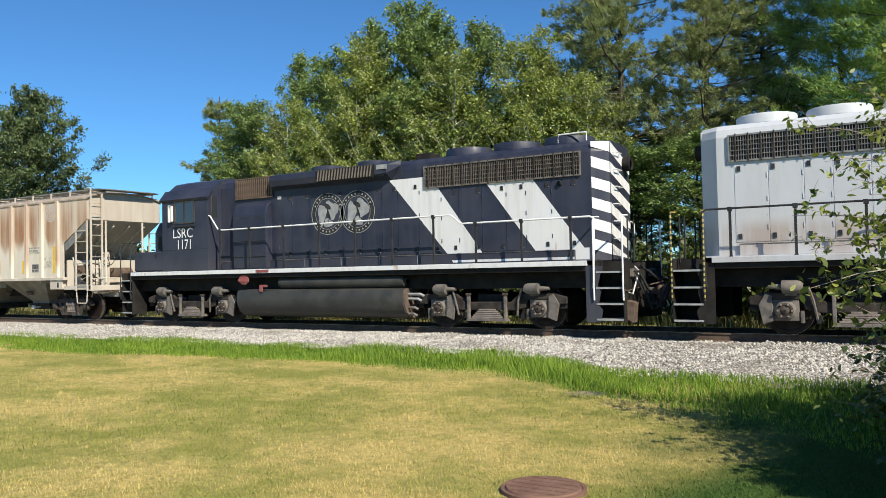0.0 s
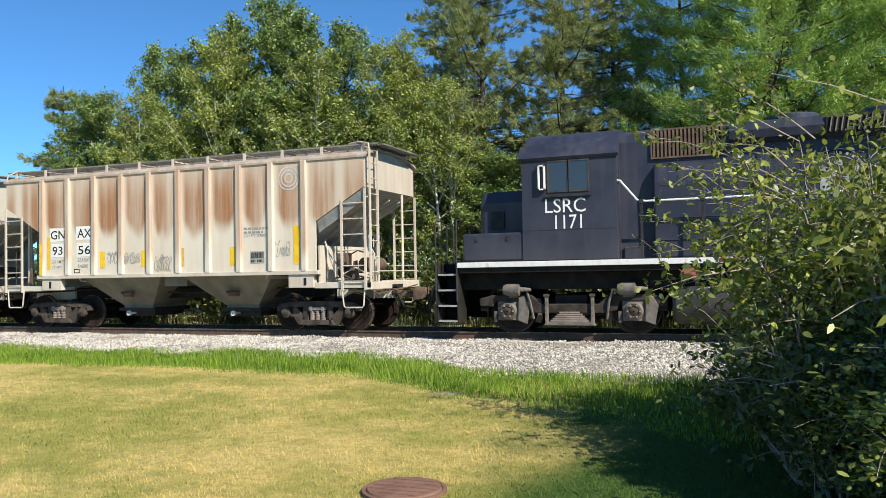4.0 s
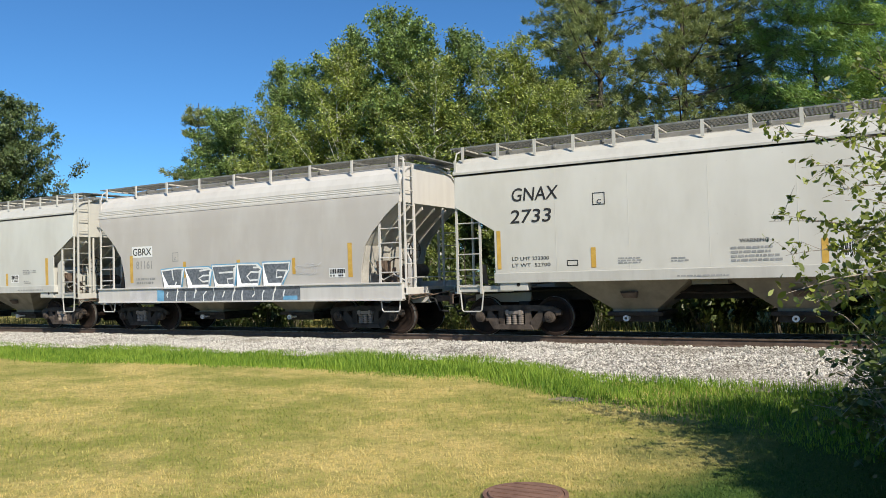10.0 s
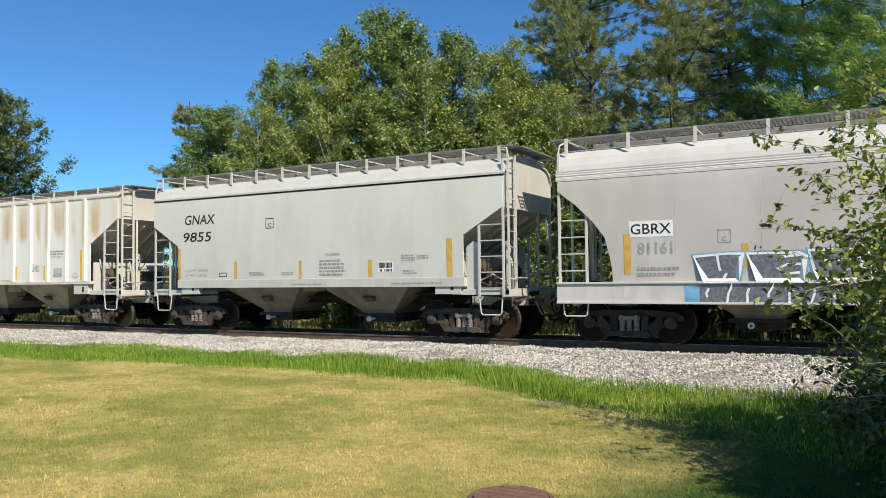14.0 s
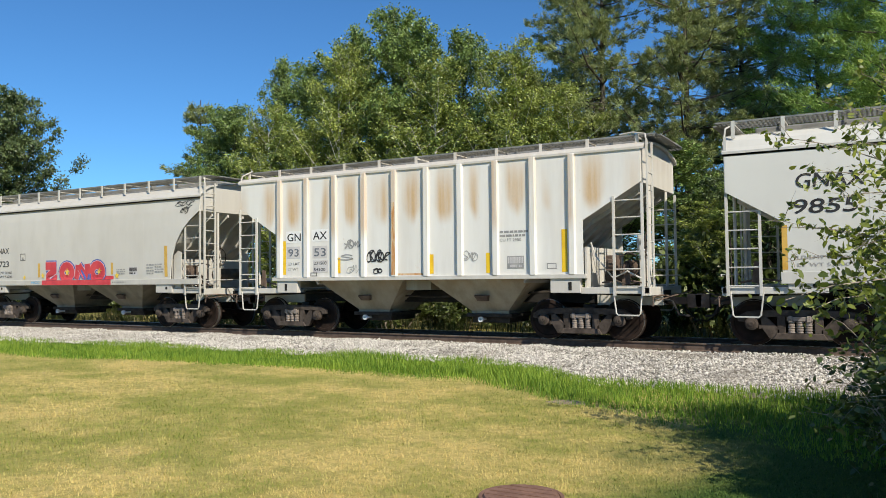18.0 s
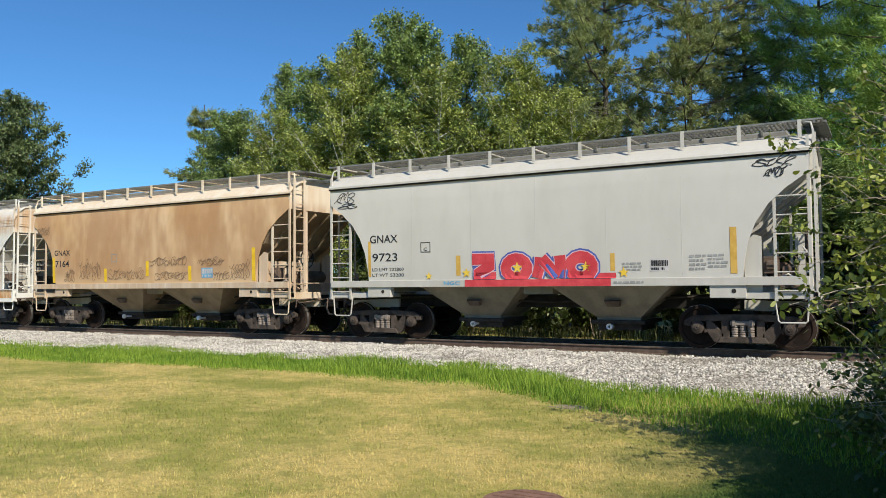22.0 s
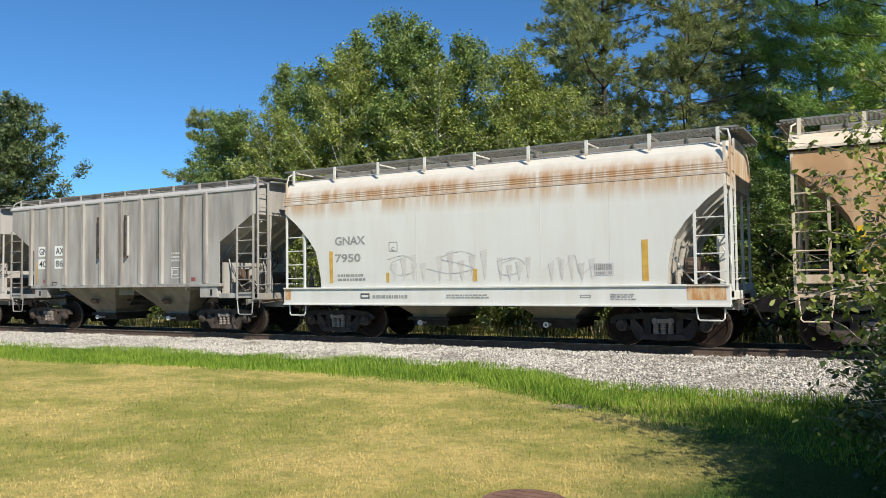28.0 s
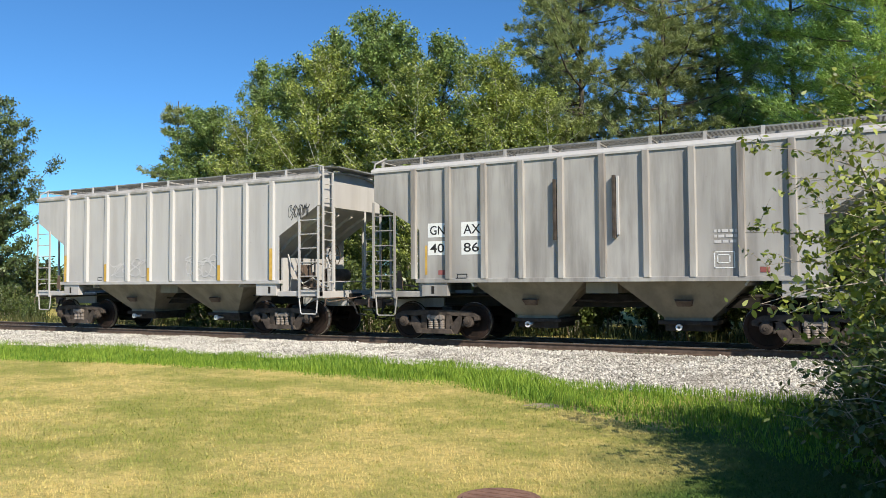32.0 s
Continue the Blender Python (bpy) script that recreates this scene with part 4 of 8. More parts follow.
        part("retainer_pipe", Geo().tube([(e * 5.72, -1.18, 1.2), (e * 5.72, -1.18, 2.2), (e * 5.70, -1.1, 2.34), (e * 5.70, -0.9, 2.36)], 0.013, 5), M["frame"], car)
        truck(car, e * S["trucks"], gear)
        for q in (-1, 1):
            wheelset(car, e * S["trucks"] + q * 0.89)
    # brake gear on one end
    valve = part("control_valve", Geo().box(4.86, 5.14, -1.30, -1.02, 1.56, 1.90).box(4.92, 5.08, -1.34, -1.26, 1.64, 1.82), M["truckrust"], car, "rust-brown control valve", 0.02)
    part("valve_pipe", Geo().tube([(5.0, -1.15, 1.56), (5.02, -1.2, 1.36), (5.3, -1.25, 1.26), (5.6, -1.2, 1.3)], 0.018, 6), M["frame"], valve)
    part("valve_pipe", Geo().tube([(5.1, -1.1, 1.85), (5.28, -1.0, 1.96), (5.42, -0.8, 1.9)], 0.018, 6), M["frame"], valve)
    part("brake_chain", Geo().tube([(5.52, -0.62, 1.95), (5.5, -0.66, 1.5), (5.42, -0.72, 1.15)], 0.02, 5), M["truckrust"], car)
    g = Geo().turned([(-0.02, 0.27), (0.0, 0.285), (0.02, 0.27), (0.0, 0.255)], "x", 24, (5.62, -0.62, 2.15), True)
    bw = part("brake_wheel", g, M["frame"], car, "spoked hand brake wheel")
    for k in range(5):
        a = k * math.tau / 5
        part("spoke", Geo().cyl((5.62, -0.62, 2.15), (5.62, -0.62 + 0.26 * math.cos(a), 2.15 + 0.26 * math.sin(a)), 0.013, 6), M["frame"], bw)
    part("brake_stand", Geo().box(5.45, 5.58, -0.72, -0.52, 1.2, 2.3).box(5.40, 5.62, -0.7, -0.54, 1.95, 2.35), endmat, car, bevel=0.01)
    part("air_reservoir", Geo().turned([(-0.5, 0.05), (-0.45, 0.19), (0.45, 0.19), (0.5, 0.05)], "y", 16, (5.1, 0.2, 1.62)), M["truckrust"], car)
    part("brake_cylinder", Geo().turned([(4.75, 0.06), (4.78, 0.15), (5.2, 0.15), (5.22, 0.05), (5.45, 0.04)], "x", 14, (0, -0.95, 1.45)), M["frame"], car)
    part("brake_pipe", Geo().tube([(5.75, -1.1, 1.3), (5.3, -1.15, 1.55), (5.0, -1.2, 1.4), (4.6, -1.2, 1.9), (4.5, -1.2, 2.2)], 0.02, 6).tube([(5.78, -0.95, 1.25), (5.72, -1.0, 1.9), (5.55, -0.9, 2.1)], 0.016, 6), endmat, car)
    # hopper bays and discharge gates
    for c in (-1.72, 1.72):
        zt = sill[0] + 0.04 if sill[0] > 1.2 else 1.3
        rect = lambda hx, hy, z: [(c - hx, -hy, z), (c + hx, -hy, z), (c + hx, hy, z), (c - hx, hy, z)]
        bay = part("hopper_bay", Geo().loft([rect(1.46, 1.42, zt + 0.1), rect(1.40, 1.38, zt), rect(0.50, 0.66, 0.62), rect(0.50, 0.66, 0.56)]), under, car)
        part("gate_frame", Geo().box(c - 0.62, c + 0.62, -0.74, 0.74, 0.47, 0.56).box(c - 0.5, c + 0.5, -0.6, 0.6, 0.33, 0.47), M["truck"], bay, bevel=0.012)
        part("gate_capstan", Geo().turned([(-0.90, 0.03), (-0.90, 0.07), (-0.84, 0.07), (-0.82, 0.03), (-0.6, 0.03)], "y", 10, (c - 0.15, 0, 0.42)), M["white"], bay, "pale gate capstan")
        part("vibrator_bracket", Geo().loft([[(c - 0.20, -1.10 + 0.02, 1.02), (c + 0.20, -1.10 + 0.02, 1.02), (c + 0.16, -1.02, 0.88), (c - 0.16, -1.02, 0.88)], [(c - 0.17, -1.17, 0.99), (c + 0.17, -1.17, 0.99), (c + 0.13, -1.07, 0.87), (c - 0.13, -1.07, 0.87)]]), M["truckrust"], bay)
    part("ridge_sheet", Geo().slab([(-0.36, 1.42), (0.36, 1.42), (0.36, 1.15), (-0.36, 1.15)], -1.2, 1.2), under, car)
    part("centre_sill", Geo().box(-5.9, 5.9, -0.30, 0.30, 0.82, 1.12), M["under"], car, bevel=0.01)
    part("train_line", Geo().tube([(-5.8, -0.5, 1.0), (-3.2, -0.55, 1.08), (0, -0.5, 0.95), (3.2, -0.55, 1.08), (5.8, -0.5, 1.0)], 0.025, 6), M["truck"], car)
    # roof walkways on brackets
    y0, y1, zb = (0.66, 1.26, 4.51) if style == "rib" else (0.56, 1.36, 4.56)
    for s in (-1, 1):
        rb = part("running_board", shared(("board", s, zb), lambda: grating_mesh(-5.95, 5.95, min(s * y0, s * y1), max(s * y0, s * y1), zb)), None, car, "galvanised roof walkway grating")
        for k in range(brackets):
            x = -5.6 + 11.2 * k / (brackets - 1)
            part("bracket", Geo().box(x - 0.035, x + 0.035, min(s * y1, s * (y1 + 0.025)), max(s * y1, s * (y1 + 0.025)), 4.20 if style != "rib" else 4.28, zb - 0.004).box(x - 0.02, x + 0.02, min(s * y0, s * y1), max(s * y0, s * y1), zb - 0.08, zb - 0.045), endmat, rb)
    for e in (-1, 1):
        part("crossover_board", Geo().box(min(e * 5.62, e * 6.05), max(e * 5.62, e * 6.05), -1.0, 1.0, zb - 0.025, zb + 0.005), M["grating"], car)
    return car


def on_side(car, style, me, name="lettering", label=""):
    """Lays a flat mesh on the near wall of a car."""
    lo, hi, _ = STYLES[style]["sill"]
    for v in me.vertices:
        w = width_at(style, v.co.z)
        if lo - 0.05 < v.co.z < hi + 0.012:
            w = max(w, 1.602 if style == "deep" and v.co.z > hi - 0.04 else 1.561)
        v.co.y = -(w + 0.004) + v.co.y
    return part(name, me, None, car, label)


def sheet(x0, z0, x1, z1, material, dy=0.0):
    n = 5
    g = Geo()
    vs = [(x, dy, z0 + (z1 - z0) * k / n) for k in range(n + 1) for x in (x0, x1)]
    g.add(vs, [(2 * k, 2 * k + 1, 2 * k + 3, 2 * k + 2) for k in range(n)])
    me = bpy.data.meshes.new("panel")
    me.from_pydata(g.v, [], g.f)
    me.materials.append(material)
    return me


def bars(x, z, w, h, rows, material, seed, dy=-0.003):
    """Small print that cannot be read: rows of short bars."""
    rng = random.Random(seed)
    vs, fs = [], []
    for r in range(rows):
        zz = z + h * (rows - 1 - r) / max(1, rows)
        q = x
        while q < x + w * rng.uniform(0.8, 1.0):
            d = rng.uniform(0.03, 0.14)
            o = len(vs)
            hh = h / rows * 0.55
            vs += [(q, dy, zz), (q + d, dy, zz), (q + d, dy, zz + hh), (q, dy, zz + hh)]
            fs.append((o, o + 1, o + 2, o + 3))
            q += d + 0.025
    me = bpy.data.meshes.new("bars")
    me.from_pydata(vs, [], fs)
    me.materials.append(material)
    return me


GLYPHS = [
    [(0.95, 0.75), (0.5, 1.0), (0.0, 0.7), (0.6, 0.45), (1.0, 0.2), (0.45, 0.0), (-0.3, 0.25)],
    [(0.6, 0.95), (0.0, 0.6), (0.2, 0.05), (0.8, 0.1), (1.0, 0.6), (0.5, 1.0), (-0.2, 0.8)],
    [(-0.2, 0.9), (0.3, 0.7), (1.1, 1.0), (0.5, 0.6), (0.45, 0.2), (0.1, 0.0)],
    [(-0.1, 0.2), (0.3, 0.9), (0.5, 0.3), (0.8, 1.0), (1.0, 0.1), (1.4, 0.5)],
    [(0.9, 0.9), (0.2, 0.8), (0.0, 0.2), (0.5, 0.0), (1.2, 0.35), (0.6, 0.55)],
    [(0.0, 0.0), (0.5, 0.5), (1.3, 0.9), (0.7, 1.0), (0.3, 0.3), (1.0, 0.0)],
]


def stroke_strip(ctl, thick, vs, fs, seed, dy=-0.004):
    """Adds one sprayed line along the control points, rounded and of uneven width."""
    pts = []
    for i in range(len(ctl) - 1):
        p0, p1, p2, p3 = ctl[max(i - 1, 0)], ctl[i], ctl[i + 1], ctl[min(i + 2, len(ctl) - 1)]
        for j in range(5):
            t = j / 5
            pts.append(tuple(0.5 * (2 * b + (c - a) * t + (2 * a - 5 * b + 4 * c - d) * t * t + (3 * b - a - 3 * c + d) * t ** 3) for a, b, c, d in zip(p0, p1, p2, p3)))
    pts.append(ctl[-1])
    o, n = len(vs), len(pts)
    for i in range(n):
        (xa, za), (xb, zb) = pts[max(i - 1, 0)], pts[min(i + 1, n - 1)]
        d = math.hypot(xb - xa, zb - za) or 1
        q = thick / 2 * (0.7 + 0.5 * abs(math.sin(i * 0.55 + seed)))
        y = dy - 0.00004 * i
        vs += [(pts[i][0] - (zb - za) / d * q, y, pts[i][1] + (xb - xa) / d * q), (pts[i][0] + (zb - za) / d * q, y, pts[i][1] - (xb - xa) / d * q)]
        if i:
            fs.append((o + 2 * i - 2, o + 2 * i - 1, o + 2 * i + 1, o + 2 * i))


def scribble(x, z, w, h, seed, material, strokes=5, thick=0.018):
    """A sprayed tag: one unbroken line of leaning hooks, loops and bows."""
    rng = random.Random(seed)
    vs, fs, ctl = [], [], []
    cw = w / strokes
    for k in range(strokes):
        g = rng.choice(GLYPHS)
        zh, z0, lean = h * rng.uniform(0.62, 1.0), z + h * rng.uniform(0.0, 0.15), rng.uniform(0.0, 0.35)
        ctl += [(x + cw * (k + 1.2 * a - 0.05) + lean * cw * b + rng.uniform(-0.05, 0.05) * cw, min(z + h, z0 + zh * max(b, 0.0) * 0.9)) for a, b in g]
    stroke_strip(ctl, thick, vs, fs, seed)
    me = bpy.data.meshes.new("tag")
    me.from_pydata(vs, [], fs)
    me.materials.append(material)
    return me


BAY = car_paint("dusty_olive_bay_paint", (0.265, 0.235, 0.178), (0.155, 0.132, 0.098), (0.20, 0.11, 0.06), 0.0, grime_amount=0.6, seed=5.0)
BAY_WHITE = car_paint("rust_stained_white_bay_paint", (0.40, 0.355, 0.27), (0.24, 0.195, 0.13), (0.42, 0.22, 0.07), 0.5, 1.0, 1.6, 0.6, 0, 7.0)
BAY_TAN = car_paint("dusty_brown_bay_paint", (0.34, 0.25, 0.155), (0.20, 0.14, 0.085), (0.20, 0.11, 0.06), 0.0, grime_amount=0.6, seed=6.0)


# ---- diesel locomotives ----
def loco_truck(parent, x):
    t = part("truck", shared("loco_bolster", lambda: Geo().box(-0.35, 0.35, -1.0, 1.0, 0.55, 0.85).box(-1.9, 1.9, -0.35, 0.35, 0.5, 0.75).box(-2.05, -1.85, -1.1, 1.1, 0.5, 0.8).box(1.85, 2.05, -1.1, 1.1, 0.5, 0.8).mesh("loco_bolster", M["under"], 0.02)), None, parent, "oily black two-axle power truck", m=pose(x, 0, 0))
    for s in (-1, 1):
        def frame_geo(s=s):
            y0, y1 = min(s * 1.02, s * 1.16), max(s * 1.02, s * 1.16)
            g = Geo().slab([(-2.05, 0.62), (-2.05, 0.78), (-1.75, 0.86), (-0.85, 0.86), (-0.62, 0.66), (0.62, 0.66), (0.85, 0.86), (1.75, 0.86), (2.05, 0.78), (2.05, 0.62), (1.72, 0.60), (1.68, 0.72), (1.08, 0.72), (1.0, 0.52), (0.72, 0.46), (-0.72, 0.46), (-1.0, 0.52), (-1.08, 0.72), (-1.68, 0.72), (-1.72, 0.60)], y0, y1)
            return g.mesh("truck_frame", M["truck"], 0.02)
        part("truck_frame", shared(("loco_frame", s), frame_geo), None, t)
        for q in (-1, 1):
            part("journal_box", shared(("journal", s), lambda: Geo().box(-0.25, 0.25, min(s * 1.0, s * 1.14), max(s * 1.0, s * 1.14), 0.30, 0.72).turned([(s * 1.10, 0.20), (s * 1.20, 0.19), (s * 1.22, 0.14), (s * 1.24, 0.13), (s * 1.25, 0.05)], "y", 18, (0, 0, 0.508)).box(-0.34, -0.27, min(s * 1.04, s * 1.16), max(s * 1.04, s * 1.16), 0.26, 0.5).box(0.27, 0.34, min(s * 1.04, s * 1.16), max(s * 1.04, s * 1.16), 0.26, 0.5).mesh("journal_box", M["locoframe"], 0.015)), None, t, "dusty grey journal box", m=pose(q * 1.3715, 0, 0))
            part("brake_cylinder", shared(("bcyl", s), lambda: Geo().turned([(-0.22, 0.03), (-0.20, 0.10), (-0.12, 0.135), (0.16, 0.135), (0.18, 0.06), (0.42, 0.035)], "x", 16, (0, s * 1.24, 0.98)).box(-0.1, 0.12, min(s * 1.05, s * 1.2), max(s * 1.05, s * 1.2), 0.80, 0.95).mesh("brake_cylinder", M["locoframe"])), None, t, "dusty brake cylinder", m=pose(q * 1.25, 0, 0, 0, 0, 0))
            part("brake_shoe", shared(("bshoe", s), lambda: Geo().slab([(-0.06, 0.25), (0.06, 0.22), (0.10, 0.5), (0.05, 0.78), (-0.03, 0.78), (0.02, 0.5)], min(s * 0.74, s * 0.86), max(s * 0.74, s * 0.86)).mesh("brake_shoe", M["locoframe"], 0.01)), None, t, m=pose(q * 0.78, 0, 0, 0, 0, 0 if q > 0 else 0))
            part("hanger", shared(("hanger", s), lambda: Geo().box(-0.035, 0.035, min(s * 1.14, s * 1.22), max(s * 1.14, s * 1.22), 0.20, 0.86).mesh("hanger", M["locoframe"], 0.01)), None, t, m=pose(q * 0.5, 0, 0))
        part("spring_plank", shared(("plank", s), lambda: Geo().slab([(-0.56, 0.20), (0.56, 0.20), (0.5, 0.27), (-0.5, 0.27)], min(s * 1.0, s * 1.26), max(s * 1.0, s * 1.26)).mesh("spring_plank", M["locoframe"], 0.01)), None, t)
        for k in range(5):
            w = 0.42 - 0.05 * k
            part("leaf_spring", Geo().slab([(-w, 0.28 + 0.045 * k), (w, 0.28 + 0.045 * k), (w, 0.315 + 0.045 * k), (-w, 0.315 + 0.045 * k)], min(s * 1.06, s * 1.2), max(s * 1.06, s * 1.2)), M["spring"], t)
        for q in (-1, 1):
            cap = part("journal_cover", shared(("jcover", s), lambda: Geo().turned([(s * 1.20, 0.155), (s * 1.255, 0.15), (s * 1.26, 0.11), (s * 1.245, 0.10), (s * 1.27, 0.06), (s * 1.28, 0.02)], "y", 20, (0, 0, 0.508)).mesh("journal_cover", M["frame"])), None, t, m=pose(q * 1.3715, 0, 0))
            for k in range(6):
                a = k * math.tau / 6
                part("cover_bolt", shared(("jbolt", s), lambda: Geo().cyl((0, s * 1.24, 0), (0, s * 1.285, 0), 0.02, 6).mesh("cover_bolt", M["spring"])), None, cap, m=pose(0.13 * math.cos(a), 0, 0.508 + 0.13 * math.sin(a)))
            part("pedestal_wedge", shared(("wedge", s), lambda: Geo().slab([(0.22, 0.30), (0.42, 0.22), (0.50, 0.62), (0.36, 0.86), (0.24, 0.80)], min(s * 1.12, s * 1.19), max(s * 1.12, s * 1.19)).mesh("pedestal_wedge", M["locoframe"], 0.012)), None, t, m=pose(q * 1.3715, 0, 0))
            part("brake_lever", Geo().tube([(q * 0.95, s * 1.2, 0.98), (q * 0.86, s * 1.22, 0.72), (q * 0.80, s * 1.16, 0.34)], 0.028, 6), M["locoframe"], t)
            part("link_head", shared(("linkhead", s), lambda: Geo().box(-0.06, 0.06, min(s * 1.15, s * 1.24), max(s * 1.15, s * 1.24), 0.82, 0.88).mesh("link_head", M["frame"], 0.01)), None, t, m=pose(q * 0.5, 0, 0))
        part("sand_pipe", Geo().tube([(1.75, s * 1.0, 1.0), (1.95, s * 0.95, 0.6), (1.92, s * 0.85, 0.2)], 0.02, 6).tube([(-1.75, s * 1.0, 1.0), (-1.95, s * 0.95, 0.6), (-1.92, s * 0.85, 0.2)], 0.02, 6), M["truck"], t)
    return t


def louvre_bank(parent, name, x0, x1, z0, z1, y, s, n, back, slat, depth=0.03, half=0.012, rods=0, bars_up=2):
    """A near-black plate, painting the shade of a recess, behind upright slats, in a rim."""
    lo, hi = min(s * y, s * (y + 0.012)), max(s * y, s * (y + 0.012))
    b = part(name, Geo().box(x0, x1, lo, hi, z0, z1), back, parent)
    me = shared((name, parent.name, s), lambda: Geo().box(-half, half, min(s * (y + 0.012), s * (y + 0.012 + depth)), max(s * (y + 0.012), s * (y + 0.012 + depth)), z0, z1).mesh("slat", slat))
    for k in range(n):
        part("slat", me, None, b, m=pose(x0 + (x1 - x0) * (k + 0.5) / n, 0, 0))
    for a, c, d, e in ((x0 - 0.03, x1 + 0.03, z1, z1 + 0.035), (x0 - 0.03, x1 + 0.03, z0 - 0.035, z0), (x0 - 0.03, x0, z0, z1), (x1, x1 + 0.03, z0, z1)):
        part("rim", Geo().box(a, c, min(s * y, s * (y + 0.05)), max(s * y, s * (y + 0.05)), d, e), slat, b)
    for k in range(1, bars_up + 1):
        z = z0 + (z1 - z0) * k / (bars_up + 1)
        yy = y + (0.012 if not rods else 0.045)
        part("crossbar", Geo().box(x0, x1, min(s * yy, s * (yy + 0.008)), max(s * yy, s * (yy + 0.008)), z - 0.006, z + 0.006), slat, b)
    for k in range(rods):
        x = x0 + (x1 - x0) * (k + 0.5) / rods
        part("guard_rod", Geo().box(x - 0.011, x + 0.011, min(s * (y + 0.05), s * (y + 0.066)), max(s * (y + 0.05), s * (y + 0.066)), z0 - 0.05, z1 + 0.05), M["frame"] if name == "radiator_grille" else slat, b)
    return b


def flat(poly, y, material, name="stripe"):
    """A thin painted shape of (x, z) corners on an upright wall."""
    me = bpy.data.meshes.new(name)
    n = len(poly)
    me.from_pydata([(x, y, z) for x, z in poly], [], [tuple(range(n))])
    me.materials.append(material)
    return me


def locomotive(label, paint, trim, railmat, postmat, slatmat, stepmat, striped):
    lo = holder("locomotive", label, "locomotive", "engines of the train")
    HW = 0.95
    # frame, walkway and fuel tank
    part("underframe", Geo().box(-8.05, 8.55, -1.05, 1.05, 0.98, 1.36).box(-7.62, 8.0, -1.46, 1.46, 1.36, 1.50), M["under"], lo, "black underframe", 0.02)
    part("walkway", Geo().box(-7.6, 7.98, -1.5, 1.5, 1.592, 1.62), paint, lo)
    for s in (-1, 1):
        y0, y1 = min(s * 1.44, s * 1.53), max(s * 1.44, s * 1.53)
        part("sill_band", Geo().box(-7.62, 7.86, y0, y1, 1.485, 1.60), trim, lo, "white painted walkway edge", 0.008)
        part("side_box", Geo().box(-4.0, 7.4, min(s * 0.95, s * 1.02), max(s * 0.95, s * 1.02), 1.62, 1.86), paint, lo, bevel=0.01)
        part("air_tank", Geo().turned([(-1.45, 0.05), (-1.40, 0.15), (-1.3, 0.175), (2.75, 0.175), (2.85, 0.15), (2.9, 0.05)], "x", 18, (0, s * 1.22, 1.20)), M["tank"], lo, "long black air reservoir")
    sec = [(-1.30, 1.02), (-1.42, 0.98), (-1.46, 0.80), (-1.44, 0.58), (-1.34, 0.38), (-1.14, 0.25), (-0.9, 0.21), (0.9, 0.21), (1.14, 0.25), (1.34, 0.38), (1.44, 0.58), (1.46, 0.80), (1.42, 0.98), (1.30, 1.02)]
    tank = part("fuel_tank", Geo().loft([[(x, y * q, 0.62 + (z - 0.62) * q) for y, z in sec] for x, q in ((-3.02, 0.93), (-2.95, 0.99), (-2.85, 1.0), (2.84, 1.0), (2.9, 0.99))], smooth=True), M["tank"], lo, "large black fuel tank", 0.0)
    part("tank_end", Geo().loft([[(x, y * q, 0.62 + (z - 0.62) * q) for y, z in sec] for x, q in ((2.90, 0.975), (2.94, 0.97))]), M["truckrust"], tank, "rusty bare tank end")
    for z, ln in ((0.86, 0.42), (0.74, 0.34), (0.52, 0.24), (0.36, 0.20)):
        part("filler_pipe", Geo().tube([(2.9, -1.22, z), (2.9 + ln, -1.24, z), (2.98 + ln, -1.20, z - 0.05)], 0.035, 8), M["emblem"] if z > 0.7 else M["locoframe"], tank)
    part("fuel_gauge", Geo().turned([(-1.45, 0.05), (-1.40, 0.06)], "y", 12, (2.2, 0, 0.7)), M["frame"], tank)
    # long hood with rounded roof edges
    hs = [(-HW, 1.6), (-HW, 4.10), (-0.90, 4.26), (-0.76, 4.37), (-0.4, 4.42), (0.4, 4.42), (0.76, 4.37), (0.90, 4.26), (HW, 4.10), (HW, 1.6)]
    hood = part("long_hood", Geo().loft([[(x, y, z) for y, z in hs] for x in (-4.07, 7.82)] + [[(8.17, y * 0.74, min(z, 4.36)) for y, z in hs]]), paint, lo)
    for s in (-1, 1):
        x = -1.72
        k = 0
        while x < 7.3:
            w = min(0.66 if k % 3 else 0.52, 7.72 - x)
            zt = 3.56 if x > 3.2 else 3.78
            d = part("hood_door", Geo().box(x + 0.012, x + w - 0.012, min(s * HW, s * (HW + 0.008)), max(s * HW, s * (HW + 0.008)), 1.90, zt), paint, hood)
            for z in (2.02, zt - 0.14):
                l = part("latch", Geo().box(x + w - 0.13, x + w - 0.06, min(s * (HW + 0.008), s * (HW + 0.03)), max(s * (HW + 0.008), s * (HW + 0.03)), z - 0.05, z + 0.05), M["black"], d, "small black latch")
                part("latch_rim", Geo().box(x + w - 0.14, x + w - 0.05, min(s * (HW + 0.008), s * (HW + 0.018)), max(s * (HW + 0.008), s * (HW + 0.018)), z - 0.062, z - 0.05), M["emblem"], d)
            for z in (2.2, (2.0 + zt) / 2, zt - 0.3):
                part("hinge", Geo().cyl((x + 0.02, s * (HW + 0.012), z - 0.05), (x + 0.02, s * (HW + 0.012), z + 0.05), 0.012, 6), paint, d)
            x += w
            k += 1
        louvre_bank(hood, "radiator_grille", 3.35, 7.55, 3.60, 4.10, HW, s, 84, M["under"], slatmat, 0.02, 0.006, 17, 4)
